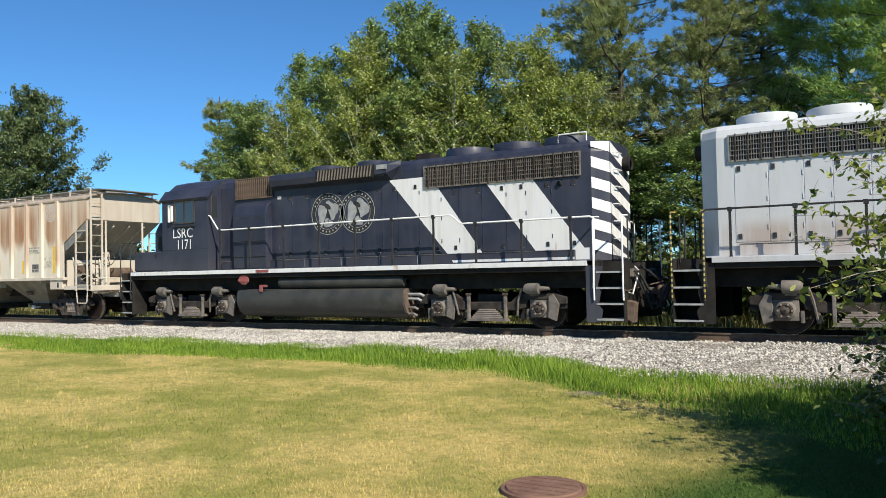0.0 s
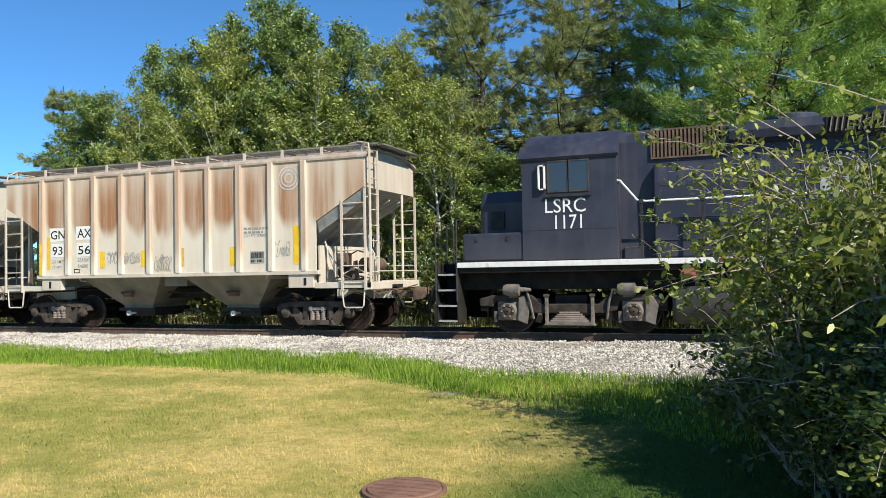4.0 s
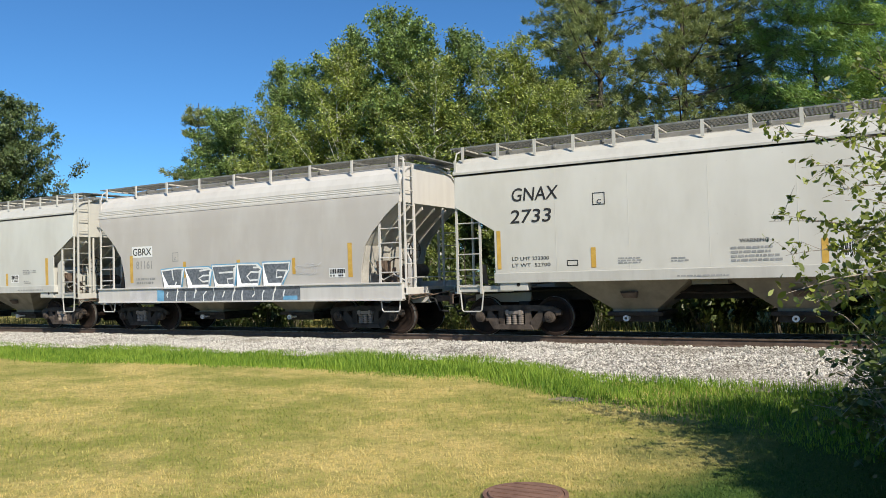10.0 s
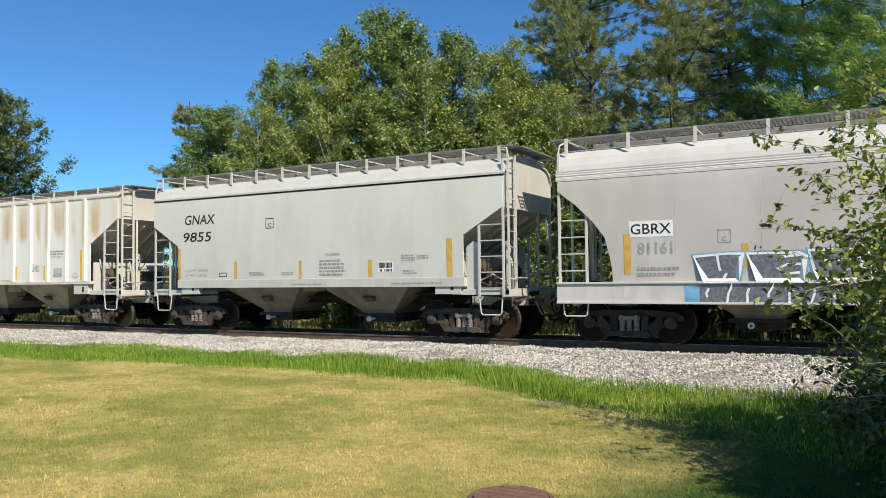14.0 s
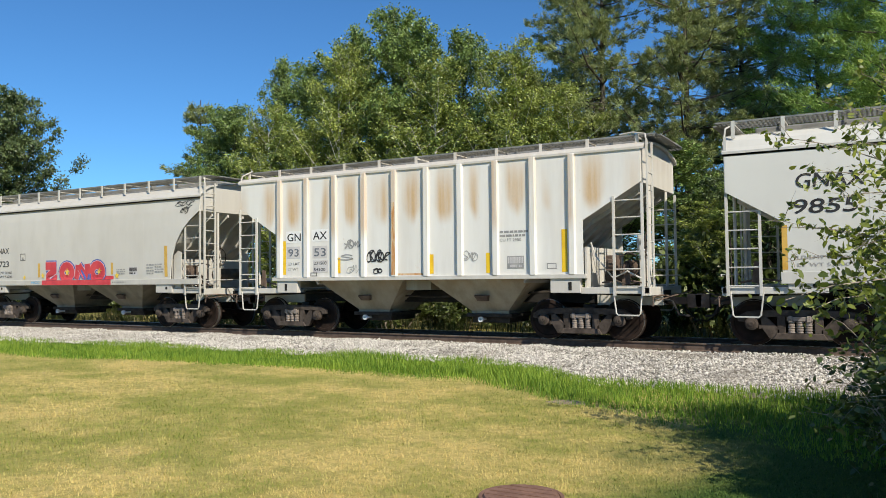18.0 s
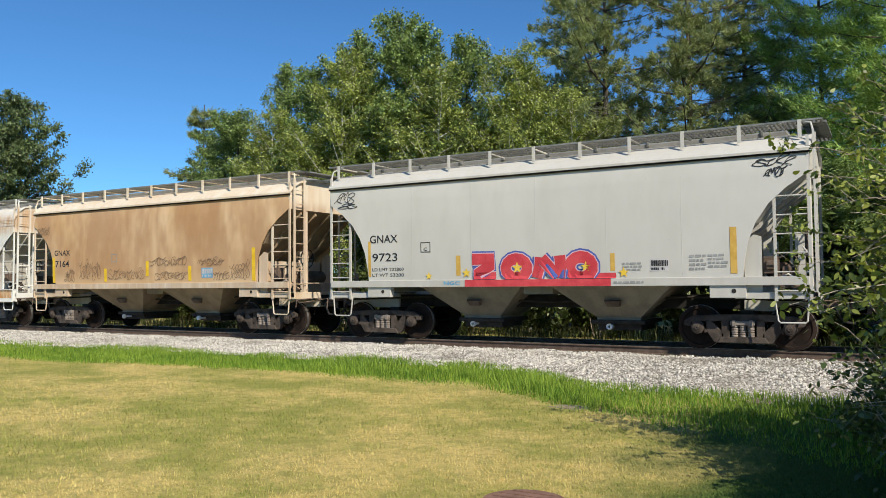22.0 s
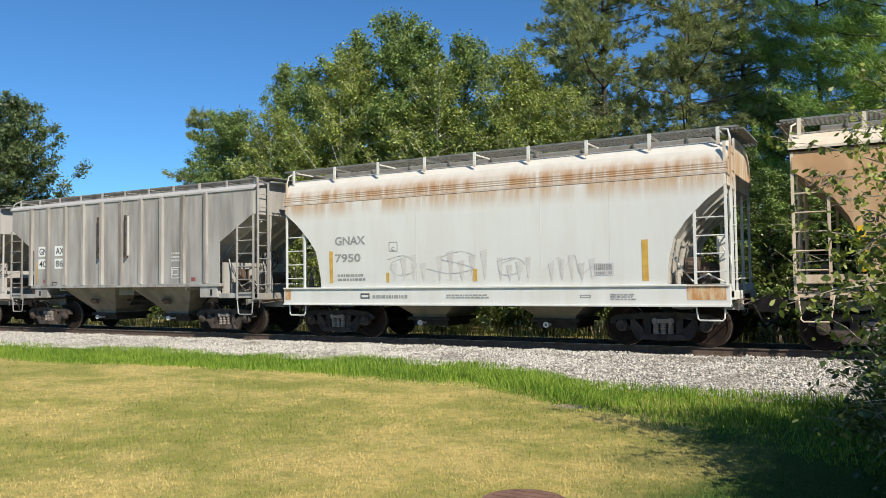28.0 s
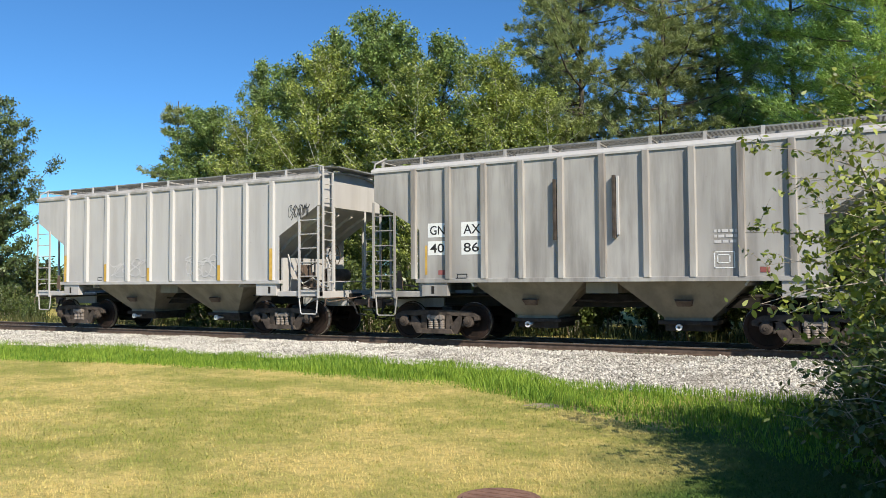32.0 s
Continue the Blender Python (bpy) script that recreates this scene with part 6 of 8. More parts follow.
def needle_tree(name, label, h, r, base, tufts, bark, leaf, seed, soft=1.0, dead=0, wide=0.017, whorl=0.41, taper=0.65, most=7):
    """A pine: whorls of level boughs that carry brushes of needles."""
    rng = np.random.default_rng(seed)
    tree = holder(name, label, "tree", "trees behind the track")
    g = Geo().tube([(0.06 * math.sin(t * 4 + seed), 0.05 * t, h * t - 0.1) for t in np.linspace(0, 1, 9)], 0.012 * h, 9, 0.02)
    tr = part("trunk", g, bark, tree)
    gl, ctr, dirs = Geo(), [], []
    z = base
    gd = Geo()
    for i in range(dead):
        a, zz = rng.uniform(0, 6.3), rng.uniform(base * 0.4, base + 0.4 * (h - base))
        q = r * rng.uniform(0.35, 0.75)
        gd.tube(limb_points((0, 0, zz), (math.cos(a) * q, math.sin(a) * q, zz + rng.uniform(-0.4, 0.5)), -0.1, rng), 0.016, 4, 0.004)
        for j in range(3):
            w = rng.uniform(0.4, 0.95)
            p = np.array([math.cos(a) * q * w, math.sin(a) * q * w, zz])
            gd.tube([tuple(p), tuple(p + rng.normal(0, 0.35, 3))], 0.007, 3, 0.002)
    if dead:
        part("deadwood", gd, M["dead"], tr, "bare grey dead branches")
    while z < h - 0.3:
        t = (z - base) / (h - base)
        env = r * (1 - t) ** taper * (0.75 + 0.25 * min(1, t * 5)) * rng.uniform(0.75, 1.1) + 0.25
        for j in range(rng.integers(most - 3, most)):
            a, q = rng.uniform(0, 6.3), env * rng.uniform(0.6, 1.1)
            tip = (math.cos(a) * q, math.sin(a) * q, z + q * rng.uniform(0.05, 0.32))
            gl.tube(limb_points((0, 0, z), tip, -0.1 * q * soft, rng), 0.012 + 0.012 * q, 5, 0.006)
            nt = max(4, int(10 * q))
            for k in range(nt):
                w = (0.5 + 0.54 * rng.random()) if soft == 1.0 and k % 4 else (0.12 + 0.9 * rng.random())
                spread = 0.16 * q * (1.15 - w) + 0.07
                p = np.array([tip[0] * w, tip[1] * w, z + (tip[2] - z) * w - 0.1 * q * soft * math.sin(math.pi * w)]) + rng.normal(0, 1, 3) * np.array([spread, spread, 0.07 + 0.06 * (soft == 1.0)])
                ctr.append(p)
                d = np.array([math.cos(a), math.sin(a), 0.55]) + rng.normal(0, 0.45, 3)
                dirs.append(d / np.linalg.norm(d))
        z += whorl * rng.uniform(0.8, 1.2)
    part("branchwork", gl, bark, tr)
    ctr, dirs = np.array(ctr), np.array(dirs)
    per = max(6, tufts // len(ctr))
    c = np.repeat(ctr, per, 0) + rng.normal(0, 0.085 * soft, (len(ctr) * per, 3))
    d = np.repeat(dirs, per, 0) + rng.normal(0, 0.55, (len(ctr) * per, 3))
    d /= np.linalg.norm(d, axis=1)[:, None]
    s = np.cross(d, rng.normal(0, 1, d.shape))
    s /= np.linalg.norm(s, axis=1)[:, None] + 1e-9
    ln = rng.uniform(0.13, 0.25, (len(c), 1))
    v = np.stack([c - s * wide, c + s * wide, c + d * ln], 1)
    raw("crown", v.reshape(-1, 3), np.arange(len(c) * 3).reshape(-1, 3), leaf, parent=tree)
    return tree


def put(tree, x, y, turn=0.0, z=LAWN_Z):
    tree.matrix_basis = pose(x, y, z, 0, 0, turn)
    return tree


ash = leafy_tree("ash_tree", "dense green broadleaf tree in full summer leaf", 12.9, 2.35, 2.2, 33000, 0.064, M["bark"], M["leaf_a"], 11, 74, 0.7, 1, 0.45, 0.45)
put(ash, -18.3, 27.6)
ash.scale = (1.0, 1.0, 1.06)
birch = leafy_tree("birch_tree", "slender birch with pale trunk and yellowing leaves", 12.0, 1.9, 1.8, 27000, 0.056, M["birch"], M["leaf_b"], 12, 72, 1.0, 2, 0.42, 0.42)
put(birch, -20.1, 26.4)
oak = leafy_tree("oak_tree", "dark green broadleaf tree with an uneven crown", 11.5, 3.0, 0.8, 36000, 0.080, M["bark"], M["leaf_c"], 13, 84, 0.6, 1, 0.5, 0.3)
put(oak, -46.5, 29.0)
oak.scale = (1.0, 1.0, 1.18)
white_pine = plume_pine("white_pine", "tall soft-needled green pine with level boughs", 16.0, 4.3, 1.6, 130000, M["bark"], M["needle"], 14)
put(white_pine, 1.2, 27.6)
scots_pine = needle_tree("scots_pine", "tall grey-green pine with bare dead lower branches", 16.0, 4.3, 3.6, 76000, M["bark"], M["needle_dark"], 15, 0.6, 130, 0.015, 0.50, 0.32, 6)
put(scots_pine, -9.2, 29.0)
young_pine = needle_tree("young_pine", "young dark green pine with upswept open boughs", 11.0, 2.9, 1.0, 42000, M["bark"], M["needle_dark"], 16, 0.8, 0, 0.020, 0.62, 0.65, 6)
put(young_pine, -30.0, 28.0)


def again(tree, x, y, turn, size=1.0, tall=None):
    """Another tree of the same kind, turned and of another size."""
    ob = copy_thing(tree, pose(x, y, LAWN_Z, 0, 0, turn))
    ob.scale = (size, size, tall or size)
    return ob


for kind, x, y, turn, size, tall in (
    # skyline of the broadleaf trees, from far to near along the track
    (ash, -27.4, 27.0, 60, 0.85, 0.79), (ash, -25.9, 26.6, 200, 0.80, 0.77), (ash, -24.9, 28.2, 290, 0.72, 0.96), (ash, -22.2, 27.2, 30, 0.95, 0.91), (birch, -23.6, 26.2, 250, 0.9, 0.80), (ash, -20.1, 28.4, 110, 0.9, 1.02), (birch, -21.4, 25.8, 310, 0.85, 0.72),
    (ash, -16.1, 27.2, 140, 1.0, 0.96), (birch, -17.0, 26.0, 100, 0.9, 0.80), (ash, -14.4, 27.0, 250, 0.85, 0.90), (birch, -14.7, 26.0, 220, 0.95, 0.86), (birch, -12.1, 26.0, 40, 0.95, 0.87), (birch, -11.0, 26.2, 160, 0.95, 0.87), (birch, -9.8, 25.8, 280, 0.85, 0.72), (ash, -12.9, 27.4, 330, 0.8, 0.70),
    # darker trees behind them
    (oak, -26.0, 31.5, 330, 0.8, 0.62), (oak, -22.6, 31.5, 40, 0.8, 0.72), (oak, -19.2, 31.8, 150, 0.85, 0.72), (oak, -14.8, 31.0, 250, 0.85, 0.72), (oak, -11.6, 31.0, 10, 0.85, 0.66),
    # trees down the line
    (oak, -46.8, 27.0, 70, 0.85, 1.0), (oak, -53.0, 28.0, 190, 1.0, 1.02), (oak, -50.2, 25.6, 120, 0.8, 0.74),
    # young growth under the pines
    (ash, -7.8, 26.0, 20, 0.85, 0.46), (ash, -5.6, 26.2, 130, 0.9, 0.48), (oak, -3.6, 25.4, 260, 0.55, 0.42), (oak, 1.8, 25.6, 30, 0.6, 0.46), (oak, -1.2, 25.6, 200, 0.55, 0.44), (oak, 4.6, 25.8, 80, 0.6, 0.46), (oak, -9.4, 26.6, 150, 0.55, 0.5),
    (scots_pine, -6.2, 29.6, 120, 1.0, 1.0), (scots_pine, -11.2, 31.4, 230, 0.9, 0.94), (scots_pine, -4.6, 32.0, 300, 1.0, 1.02),
    (white_pine, -1.8, 30.6, 90, 0.85, 0.95), (white_pine, 5.6, 28.4, 200, 0.95, 1.0), (white_pine, 9.8, 29.0, 20, 1.0, 1.0), (white_pine, 3.4, 33.0, 150, 1.05, 1.05), (white_pine, 8.0, 33.5, 80, 1.0, 1.0),
    (ash, -2.5, 22.7, 75, 0.62, 0.37), (ash, -1.2, 22.9, 15, 0.66, 0.39), (ash, 0.3, 22.8, 195, 0.62, 0.37), (ash, 1.9, 22.8, 255, 0.66, 0.40), (birch, -4.4, 23.2, 15, 0.7, 0.33), (ash, 3.6, 22.9, 95, 0.66, 0.38),
):
    again(kind, x, y, turn, size, tall)


def shrub(name, label, leaf, seed, r, h, leaves, size, group="shrubs behind the track", stems=26, low=0.0, oval=False):
    """A many-stemmed shrub with leaves along its twigs."""
    rng = np.random.default_rng(seed)
    ob = holder(name, label, "shrub", group)
    g, pts = Geo(), []
    for i in range(stems):
        a, q = rng.uniform(0, 6.3), r * math.sqrt(rng.random())
        top = np.array([math.cos(a) * q, math.sin(a) * q, h * (1 - 0.45 * (q / r) ** 2) * rng.uniform(0.65, 1.05)])
        foot = np.array([math.cos(a) * q * 0.35, math.sin(a) * q * 0.35, 0.0])
        lp = limb_points(foot, top, 0.0, rng, 6)
        g.tube(lp, 0.013 * h / 2 + 0.006, 5, 0.004)
        for j in range(7):
            w = low + (1.03 - low) * math.sqrt(rng.random())
            p = foot + (top - foot) * w
            d = rng.normal(0, 1, 3) * np.array([0.22, 0.22, 0.12]) * r
            g.tube([tuple(p), tuple(p + d * 0.6 + np.array([0, 0, 0.04])), tuple(p + d)], 0.006, 3, 0.002)
            m = int(leaves / (stems * 7) * (rng.uniform(0.1, 2.2) if oval else 1))
            u = rng.random((m, 1)) * 1.1
            pts.append(p + d * u + rng.normal(0, 1, (m, 3)) * 0.05 * (r + 0.6))
    if oval:
        # bare arching twigs
        for i in range(18):
            a, q, z0 = rng.uniform(0, 6.3), r * rng.uniform(0.3, 0.7), h * rng.uniform(0.3, 0.75)
            d = np.array([math.cos(a), math.sin(a), 0.0])
            side = np.array([-d[1], d[0], 0]) * rng.uniform(-0.4, 0.4)
            ln = r * rng.uniform(0.3, 0.6)
            pts_t = [tuple(d * (q + ln * w) + side * w * w + np.array([0, 0, z0 + 0.5 * ln * w - rng.uniform(0.3, 0.7) * ln * w * w])) for w in np.linspace(0, 1, 7)]
            g.tube(pts_t, 0.0045, 4, 0.0015)
    part("branchwork", g, M["twig"], ob)
    v, f = leaf_cloud(rng, np.concatenate(pts), size, 0.35, oval)
    raw("foliage", v, f, leaf, parent=ob)
    return ob


under = shrub("brush", "tangled green undergrowth beside the woods", M["leaf_dim"], 21, 1.5, 2.2, 4600, 0.08, stems=13)
put(under, -20, 23.6)
rng_u = random.Random(5)
for i in range(34):
    x = -38 + i * 1.42 + rng_u.uniform(-0.4, 0.4)
    s = rng_u.uniform(0.7, 1.25) * (0.6 if x < -29 else 1.0)
    ob = copy_thing(under, pose(x, 23.5 + rng_u.uniform(-0.7, 1.4), LAWN_Z, 0, 0, rng_u.uniform(0, 360)))
    ob.scale = (s, s, s * rng_u.uniform(0.8, 1.3))
for i in range(12):
    x = -100 + i * 5.4
    ob = copy_thing(under, pose(x, 36 + rng_u.uniform(-3, 6), LAWN_Z, 0, 0, rng_u.uniform(0, 360)))
    s = rng_u.uniform(1.4, 1.9)
    ob.scale = (1.9, 1.9, s)

# shrub in the foreground, with long outer sprays
near = shrub("roadside_shrub", "sprawling green shrub with yellowing leaves and bare twigs", M["leaf_bush"], 31, 1.7, 3.6, 14000, 0.038, "shrubs by the lawn", 64, 0.15, True)
put(near, 1.4, 7.8)
# low shrubs whose leaf colour carries part of the shade
low_shrub = shrub("low_shrub", "low green shrub at the lawn's edge, shade put into its leaf colour", M["leaf_shade"], 32, 1.1, 1.5, 7000, 0.034, "shrubs by the lawn", 40, 0.0, True)
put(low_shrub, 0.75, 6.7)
for x, y, t, s, v in ((2.7, 9.8, 140, 1.1, 1.0), (2.9, 6.6, 250, 1.0, 0.65), (1.9, 5.6, 30, 0.85, 0.44), (3.4, 5.0, 100, 1.1, 0.5), (4.5, 6.0, 200, 1.0, 0.85), (5.4, 7.6, 320, 1.1, 1.0), (4.7, 4.2, 75, 0.95, 0.62)):
    ob = copy_thing(near, pose(x, y, LAWN_Z, 0, 0, t))
    ob.scale = (s, s, v)
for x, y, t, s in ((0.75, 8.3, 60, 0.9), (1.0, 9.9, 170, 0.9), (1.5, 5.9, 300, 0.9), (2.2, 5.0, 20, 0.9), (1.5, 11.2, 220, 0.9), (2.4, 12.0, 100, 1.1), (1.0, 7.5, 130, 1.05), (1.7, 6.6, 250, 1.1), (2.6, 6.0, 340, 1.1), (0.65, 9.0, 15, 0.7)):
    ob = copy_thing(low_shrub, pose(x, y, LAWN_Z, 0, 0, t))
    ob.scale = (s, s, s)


def sprays(ob, rows, leaf, seed):
    """Arching outer branches of a shrub, with side twigs and broad leaves set along them; rows of start, tip and arch in the world."""
    rng = np.random.default_rng(seed)
    org = np.array(ob.matrix_basis.translation)
    pts, g = [], Geo()
    for a, b, lift in rows:
        a, b = np.array(a, float) - org, np.array(b, float) - org
        line = lambda w: a + (b - a) * w + np.array([0, 0, lift * 4 * w * (1 - w)])
        ln = np.linalg.norm(b - a)
        g.tube([tuple(line(w)) for w in np.linspace(0, 1, 8)], 0.009, 5, 0.002)
        for k in range(int(11 * ln)):
            w = rng.uniform(0.15, 1.0)
            d = (b - a) / ln * rng.uniform(0.3, 1.0) + rng.normal(0, 0.55, 3)
            d *= rng.uniform(0.12, 0.36) * (1.25 - 0.6 * w)
            p = line(w)
            g.tube([tuple(p), tuple(p + d * 0.6 + np.array([0, 0, 0.015])), tuple(p + d)], 0.0035, 3, 0.0012)
            for j in range(rng.integers(4, 9)):
                pts.append(p + d * (0.15 + 0.95 * rng.random()) + rng.normal(0, 0.022, 3))
    part("outer_branchwork", g, M["twig"], ob)
    v, f = leaf_cloud(rng, np.array(pts), 0.034, 0.2, True)
    raw("outer_foliage", v, f, leaf, parent=ob)


sprays(near, (
    ((0.55, 7.9, 2.1), (-0.80, 7.9, 2.72), 0.10), ((0.5, 8.0, 2.3), (-0.45, 8.0, 3.05), 0.08), ((0.5, 7.8, 2.0), (-0.62, 7.8, 2.35), 0.12), ((0.6, 7.8, 1.9), (-0.45, 7.7, 2.05), 0.16),
    ((0.6, 7.9, 1.5), (-0.92, 7.9, 1.88), 0.10), ((0.5, 7.9, 1.3), (-0.78, 7.8, 1.55), 0.14), ((0.4, 8.0, 1.1), (-0.60, 8.0, 1.22), 0.14), ((0.7, 8.0, 2.6), (-0.15, 8.1, 3.3), 0.05), ((0.6, 7.7, 1.7), (-0.25, 7.6, 1.62), 0.10), ((0.6, 8.1, 2.4), (-0.25, 8.2, 2.6), 0.10),
), M["leaf_bush"], 41)


def dry_stems(x0, x1, y0, y1, n, seed):
    """A tangle of bare dead stems, some bent over."""
    rng = np.random.default_rng(seed)
    g = Geo()
    for i in range(n):
        p = np.array([rng.uniform(x0, x1), rng.uniform(y0, y1), LAWN_Z - 0.02])
        h, d = rng.uniform(0.45, 1.15), rng.normal(0, 0.28, 2)
        bend = rng.random() ** 2 * 0.5
        line = [p + np.array([d[0] * w * h, d[1] * w * h, h * (w - bend * w * w)]) for w in (0, 0.25, 0.5, 0.75, 1.0)]
        g.tube([tuple(q) for q in line], 0.0045, 4, 0.0018)
        for j in range(3):
            k = rng.integers(1, 4)
            g.tube([tuple(line[k]), tuple(line[k] + rng.normal(0, 0.10, 3) + np.array([0, 0, 0.08]))], 0.0025, 3, 0.001)
    ob = new("dead_stems", g.mesh("dead_stems", M["dead"]))
    tagged(ob, "tangle of bare brown dead stems at the lawn's edge", "dead stems", kind="stuff")


dry_stems(-0.15, 1.2, 9.2, 11.2, 170, 51)
dry_stems(0.3, 1.2, 7.0, 9.0, 80, 52)


def goldenrod(x, y):
    rng = np.random.default_rng(53)
    ob = holder("goldenrod", "tall weed with a yellow flower plume in the shade", "wild flower", m=pose(x, y, LAWN_Z))
    part("stem", Geo().tube([(0, 0, 0), (0.01, 0, 0.3), (-0.01, 0.01, 0.62)], 0.004, 5, 0.002), M["twig"], ob)
    t = rng.random((46, 1))
    leafs = np.concatenate([rng.normal(0, 0.05, (46, 2)), 0.05 + 0.45 * t], 1)
    v, f = leaf_cloud(rng, leafs, 0.03, 0.2, True)
    raw("leaves", v, f, M["leaf_dim"], parent=ob)
    t = rng.random((70, 1))
    v, f = leaf_cloud(rng, np.concatenate([rng.normal(0, 0.03, (70, 2)) * (1.4 - t), 0.48 + 0.17 * t], 1), 0.008, 0.4)
    raw("flower_plume", v, f, M["star"], "yellow flower plume", parent=ob)


goldenrod(0.43, 5.8)
for x, y, turn, size, tall in ((5.9, 3.0, 10, 0.70, 0.47), (7.0, 5.6, 130, 0.70, 0.44), (4.5, 4.2, 220, 0.62, 0.40), (7.4, 2.4, 300, 0.70, 0.50)):
    tagged(again(ash, x, y, turn, size, tall), "broadleaf tree that shades the shrubs by the lawn")


# ---- the train ----
CAR_U = [-29.62, -42.65, -55.75, -68.60, -81.78, -94.86, -107.78, -120.5, -133.22, -146.42]
TRAIN = []


def place(ob, u):
    ob.matrix_basis = pose(u, TRACK_Y, 0)
    TRAIN.append((ob, u))


cream = car_paint("rusty_cream_paint", (0.68, 0.625, 0.525), (0.52, 0.43, 0.32), (0.42, 0.195, 0.085), 1.0, 2.42, 4.1, 0.38, 0.5, 1.0, ribs=-4.33)
cream_rib = car_paint("rusty_cream_rib_paint", (0.69, 0.63, 0.53), (0.50, 0.38, 0.27), (0.36, 0.15, 0.065), 0.6, 1.6, 4.35, 0.3, 0, 1.5, each=True)
white_rib = car_paint("white_rib_paint_with_orange_rust", (0.74, 0.73, 0.69), (0.60, 0.55, 0.47), (0.58, 0.31, 0.10), 0.55, 2.3, 4.2, 0.35, 0, 22.0, each=True)
dark_rib = car_paint("streaked_dark_rib_paint", (0.46, 0.44, 0.41), (0.16, 0.15, 0.14), (0.20, 0.13, 0.09), 0.3, 1.5, 4.3, 0.9, 0, 62.0, each=True)
cream_roof = car_paint("rusty_cream_roof", (0.55, 0.50, 0.43), (0.33, 0.27, 0.21), (0.28, 0.14, 0.07), 0.5, 2.0, 6, 0.6, 0, 2.0)
grey_a = car_paint("light_grey_paint", (0.62, 0.60, 0.545), (0.49, 0.465, 0.41), (0.30, 0.18, 0.10), 0.0, grime_amount=0.5, seed=4.0, grain=0.45)
taupe = car_paint("taupe_grey_paint", (0.47, 0.435, 0.40), (0.58, 0.56, 0.53), (0.30, 0.20, 0.14), 0.0, grime_amount=0.5, seed=9.0, grain=0.45)
taupe_light = car_paint("pale_taupe_paint", (0.60, 0.575, 0.54), (0.45, 0.42, 0.39), (0.30, 0.20, 0.14), 0.0, grime_amount=0.4, seed=10.0)
grey_b = car_paint("pale_grey_paint", (0.62, 0.615, 0.57), (0.49, 0.475, 0.43), (0.30, 0.20, 0.12), 0.0, grime_amount=0.42, seed=14.0, grain=0.45)
white_r = car_paint("white_paint_with_orange_rust", (0.74, 0.73, 0.69), (0.56, 0.53, 0.48), (0.66, 0.385, 0.115), 0.80, 2.78, 4.25, 0.35, 0.85, 21.0, ribs=-4.26)
grey_c = car_paint("off_white_paint", (0.58, 0.56, 0.515), (0.47, 0.45, 0.40), (0.36, 0.24, 0.15), 0.0, grime_amount=0.42, seed=31.0, grain=0.45)
tan = car_paint("rust_stained_tan_paint", (0.70, 0.50, 0.30), (0.55, 0.335, 0.16), (0.42, 0.20, 0.085), 0.6, 1.4, 4.6, 0.75, 0, 41.0, grain=0.3)
tan_roof = car_paint("rust_stained_cream_paint", (0.70, 0.62, 0.50), (0.56, 0.40, 0.25), (0.40, 0.19, 0.08), 0.45, 0.8, 3.6, 0.55, 0, 43.0)
white_s = car_paint("white_paint_with_rust_streaks", (0.70, 0.70, 0.665), (0.58, 0.555, 0.49), (0.58, 0.33, 0.13), 0.85, 3.05, 4.2, 0.3, 0, 51.0)
white_s_roof = car_paint("rust_stained_white_roof_paint", (0.66, 0.63, 0.57), (0.50, 0.44, 0.36), (0.52, 0.27, 0.11), 0.95, 3.25, 3.86, 0.4, 0, 53.0)
grey_d = car_paint("streaked_dark_grey_paint", (0.43, 0.41, 0.385), (0.215, 0.20, 0.185), (0.22, 0.15, 0.11), 0.0, grime_amount=0.85, seed=61.0)
grey_e = car_paint("dull_grey_paint", (0.49, 0.475, 0.46), (0.37, 0.345, 0.33), (0.25, 0.18, 0.13), 0.0, grime_amount=0.6, seed=71.0)
cream_end = car_paint("stained_cream_paint", (0.62, 0.57, 0.49), (0.44, 0.37, 0.29), (0.30, 0.15, 0.07), 0.18, 2.4, 4.6, 0.5, 0, 3.0)
# darker copies of the wall paints, offsetting the stronger sunlight on the roofs
grey_a_roof = car_paint("sun_dimmed_light_grey_paint", (0.52, 0.505, 0.46), (0.40, 0.38, 0.34), (0.30, 0.18, 0.10), 0.0, grime_amount=0.5, seed=5.5)
grey_b_roof = car_paint("sun_dimmed_pale_grey_paint", (0.55, 0.54, 0.50), (0.43, 0.415, 0.375), (0.30, 0.20, 0.12), 0.0, grime_amount=0.4, seed=15.5)
grey_c_roof = car_paint("sun_dimmed_off_white_paint", (0.53, 0.51, 0.465), (0.42, 0.40, 0.355), (0.36, 0.24, 0.15), 0.0, grime_amount=0.4, seed=33.0)
white_roof = car_paint("sun_dimmed_white_paint", (0.60, 0.58, 0.53), (0.46, 0.43, 0.38), (0.45, 0.28, 0.15), 0.18, 3.6, 6.0, 0.4, 0, 23.0)

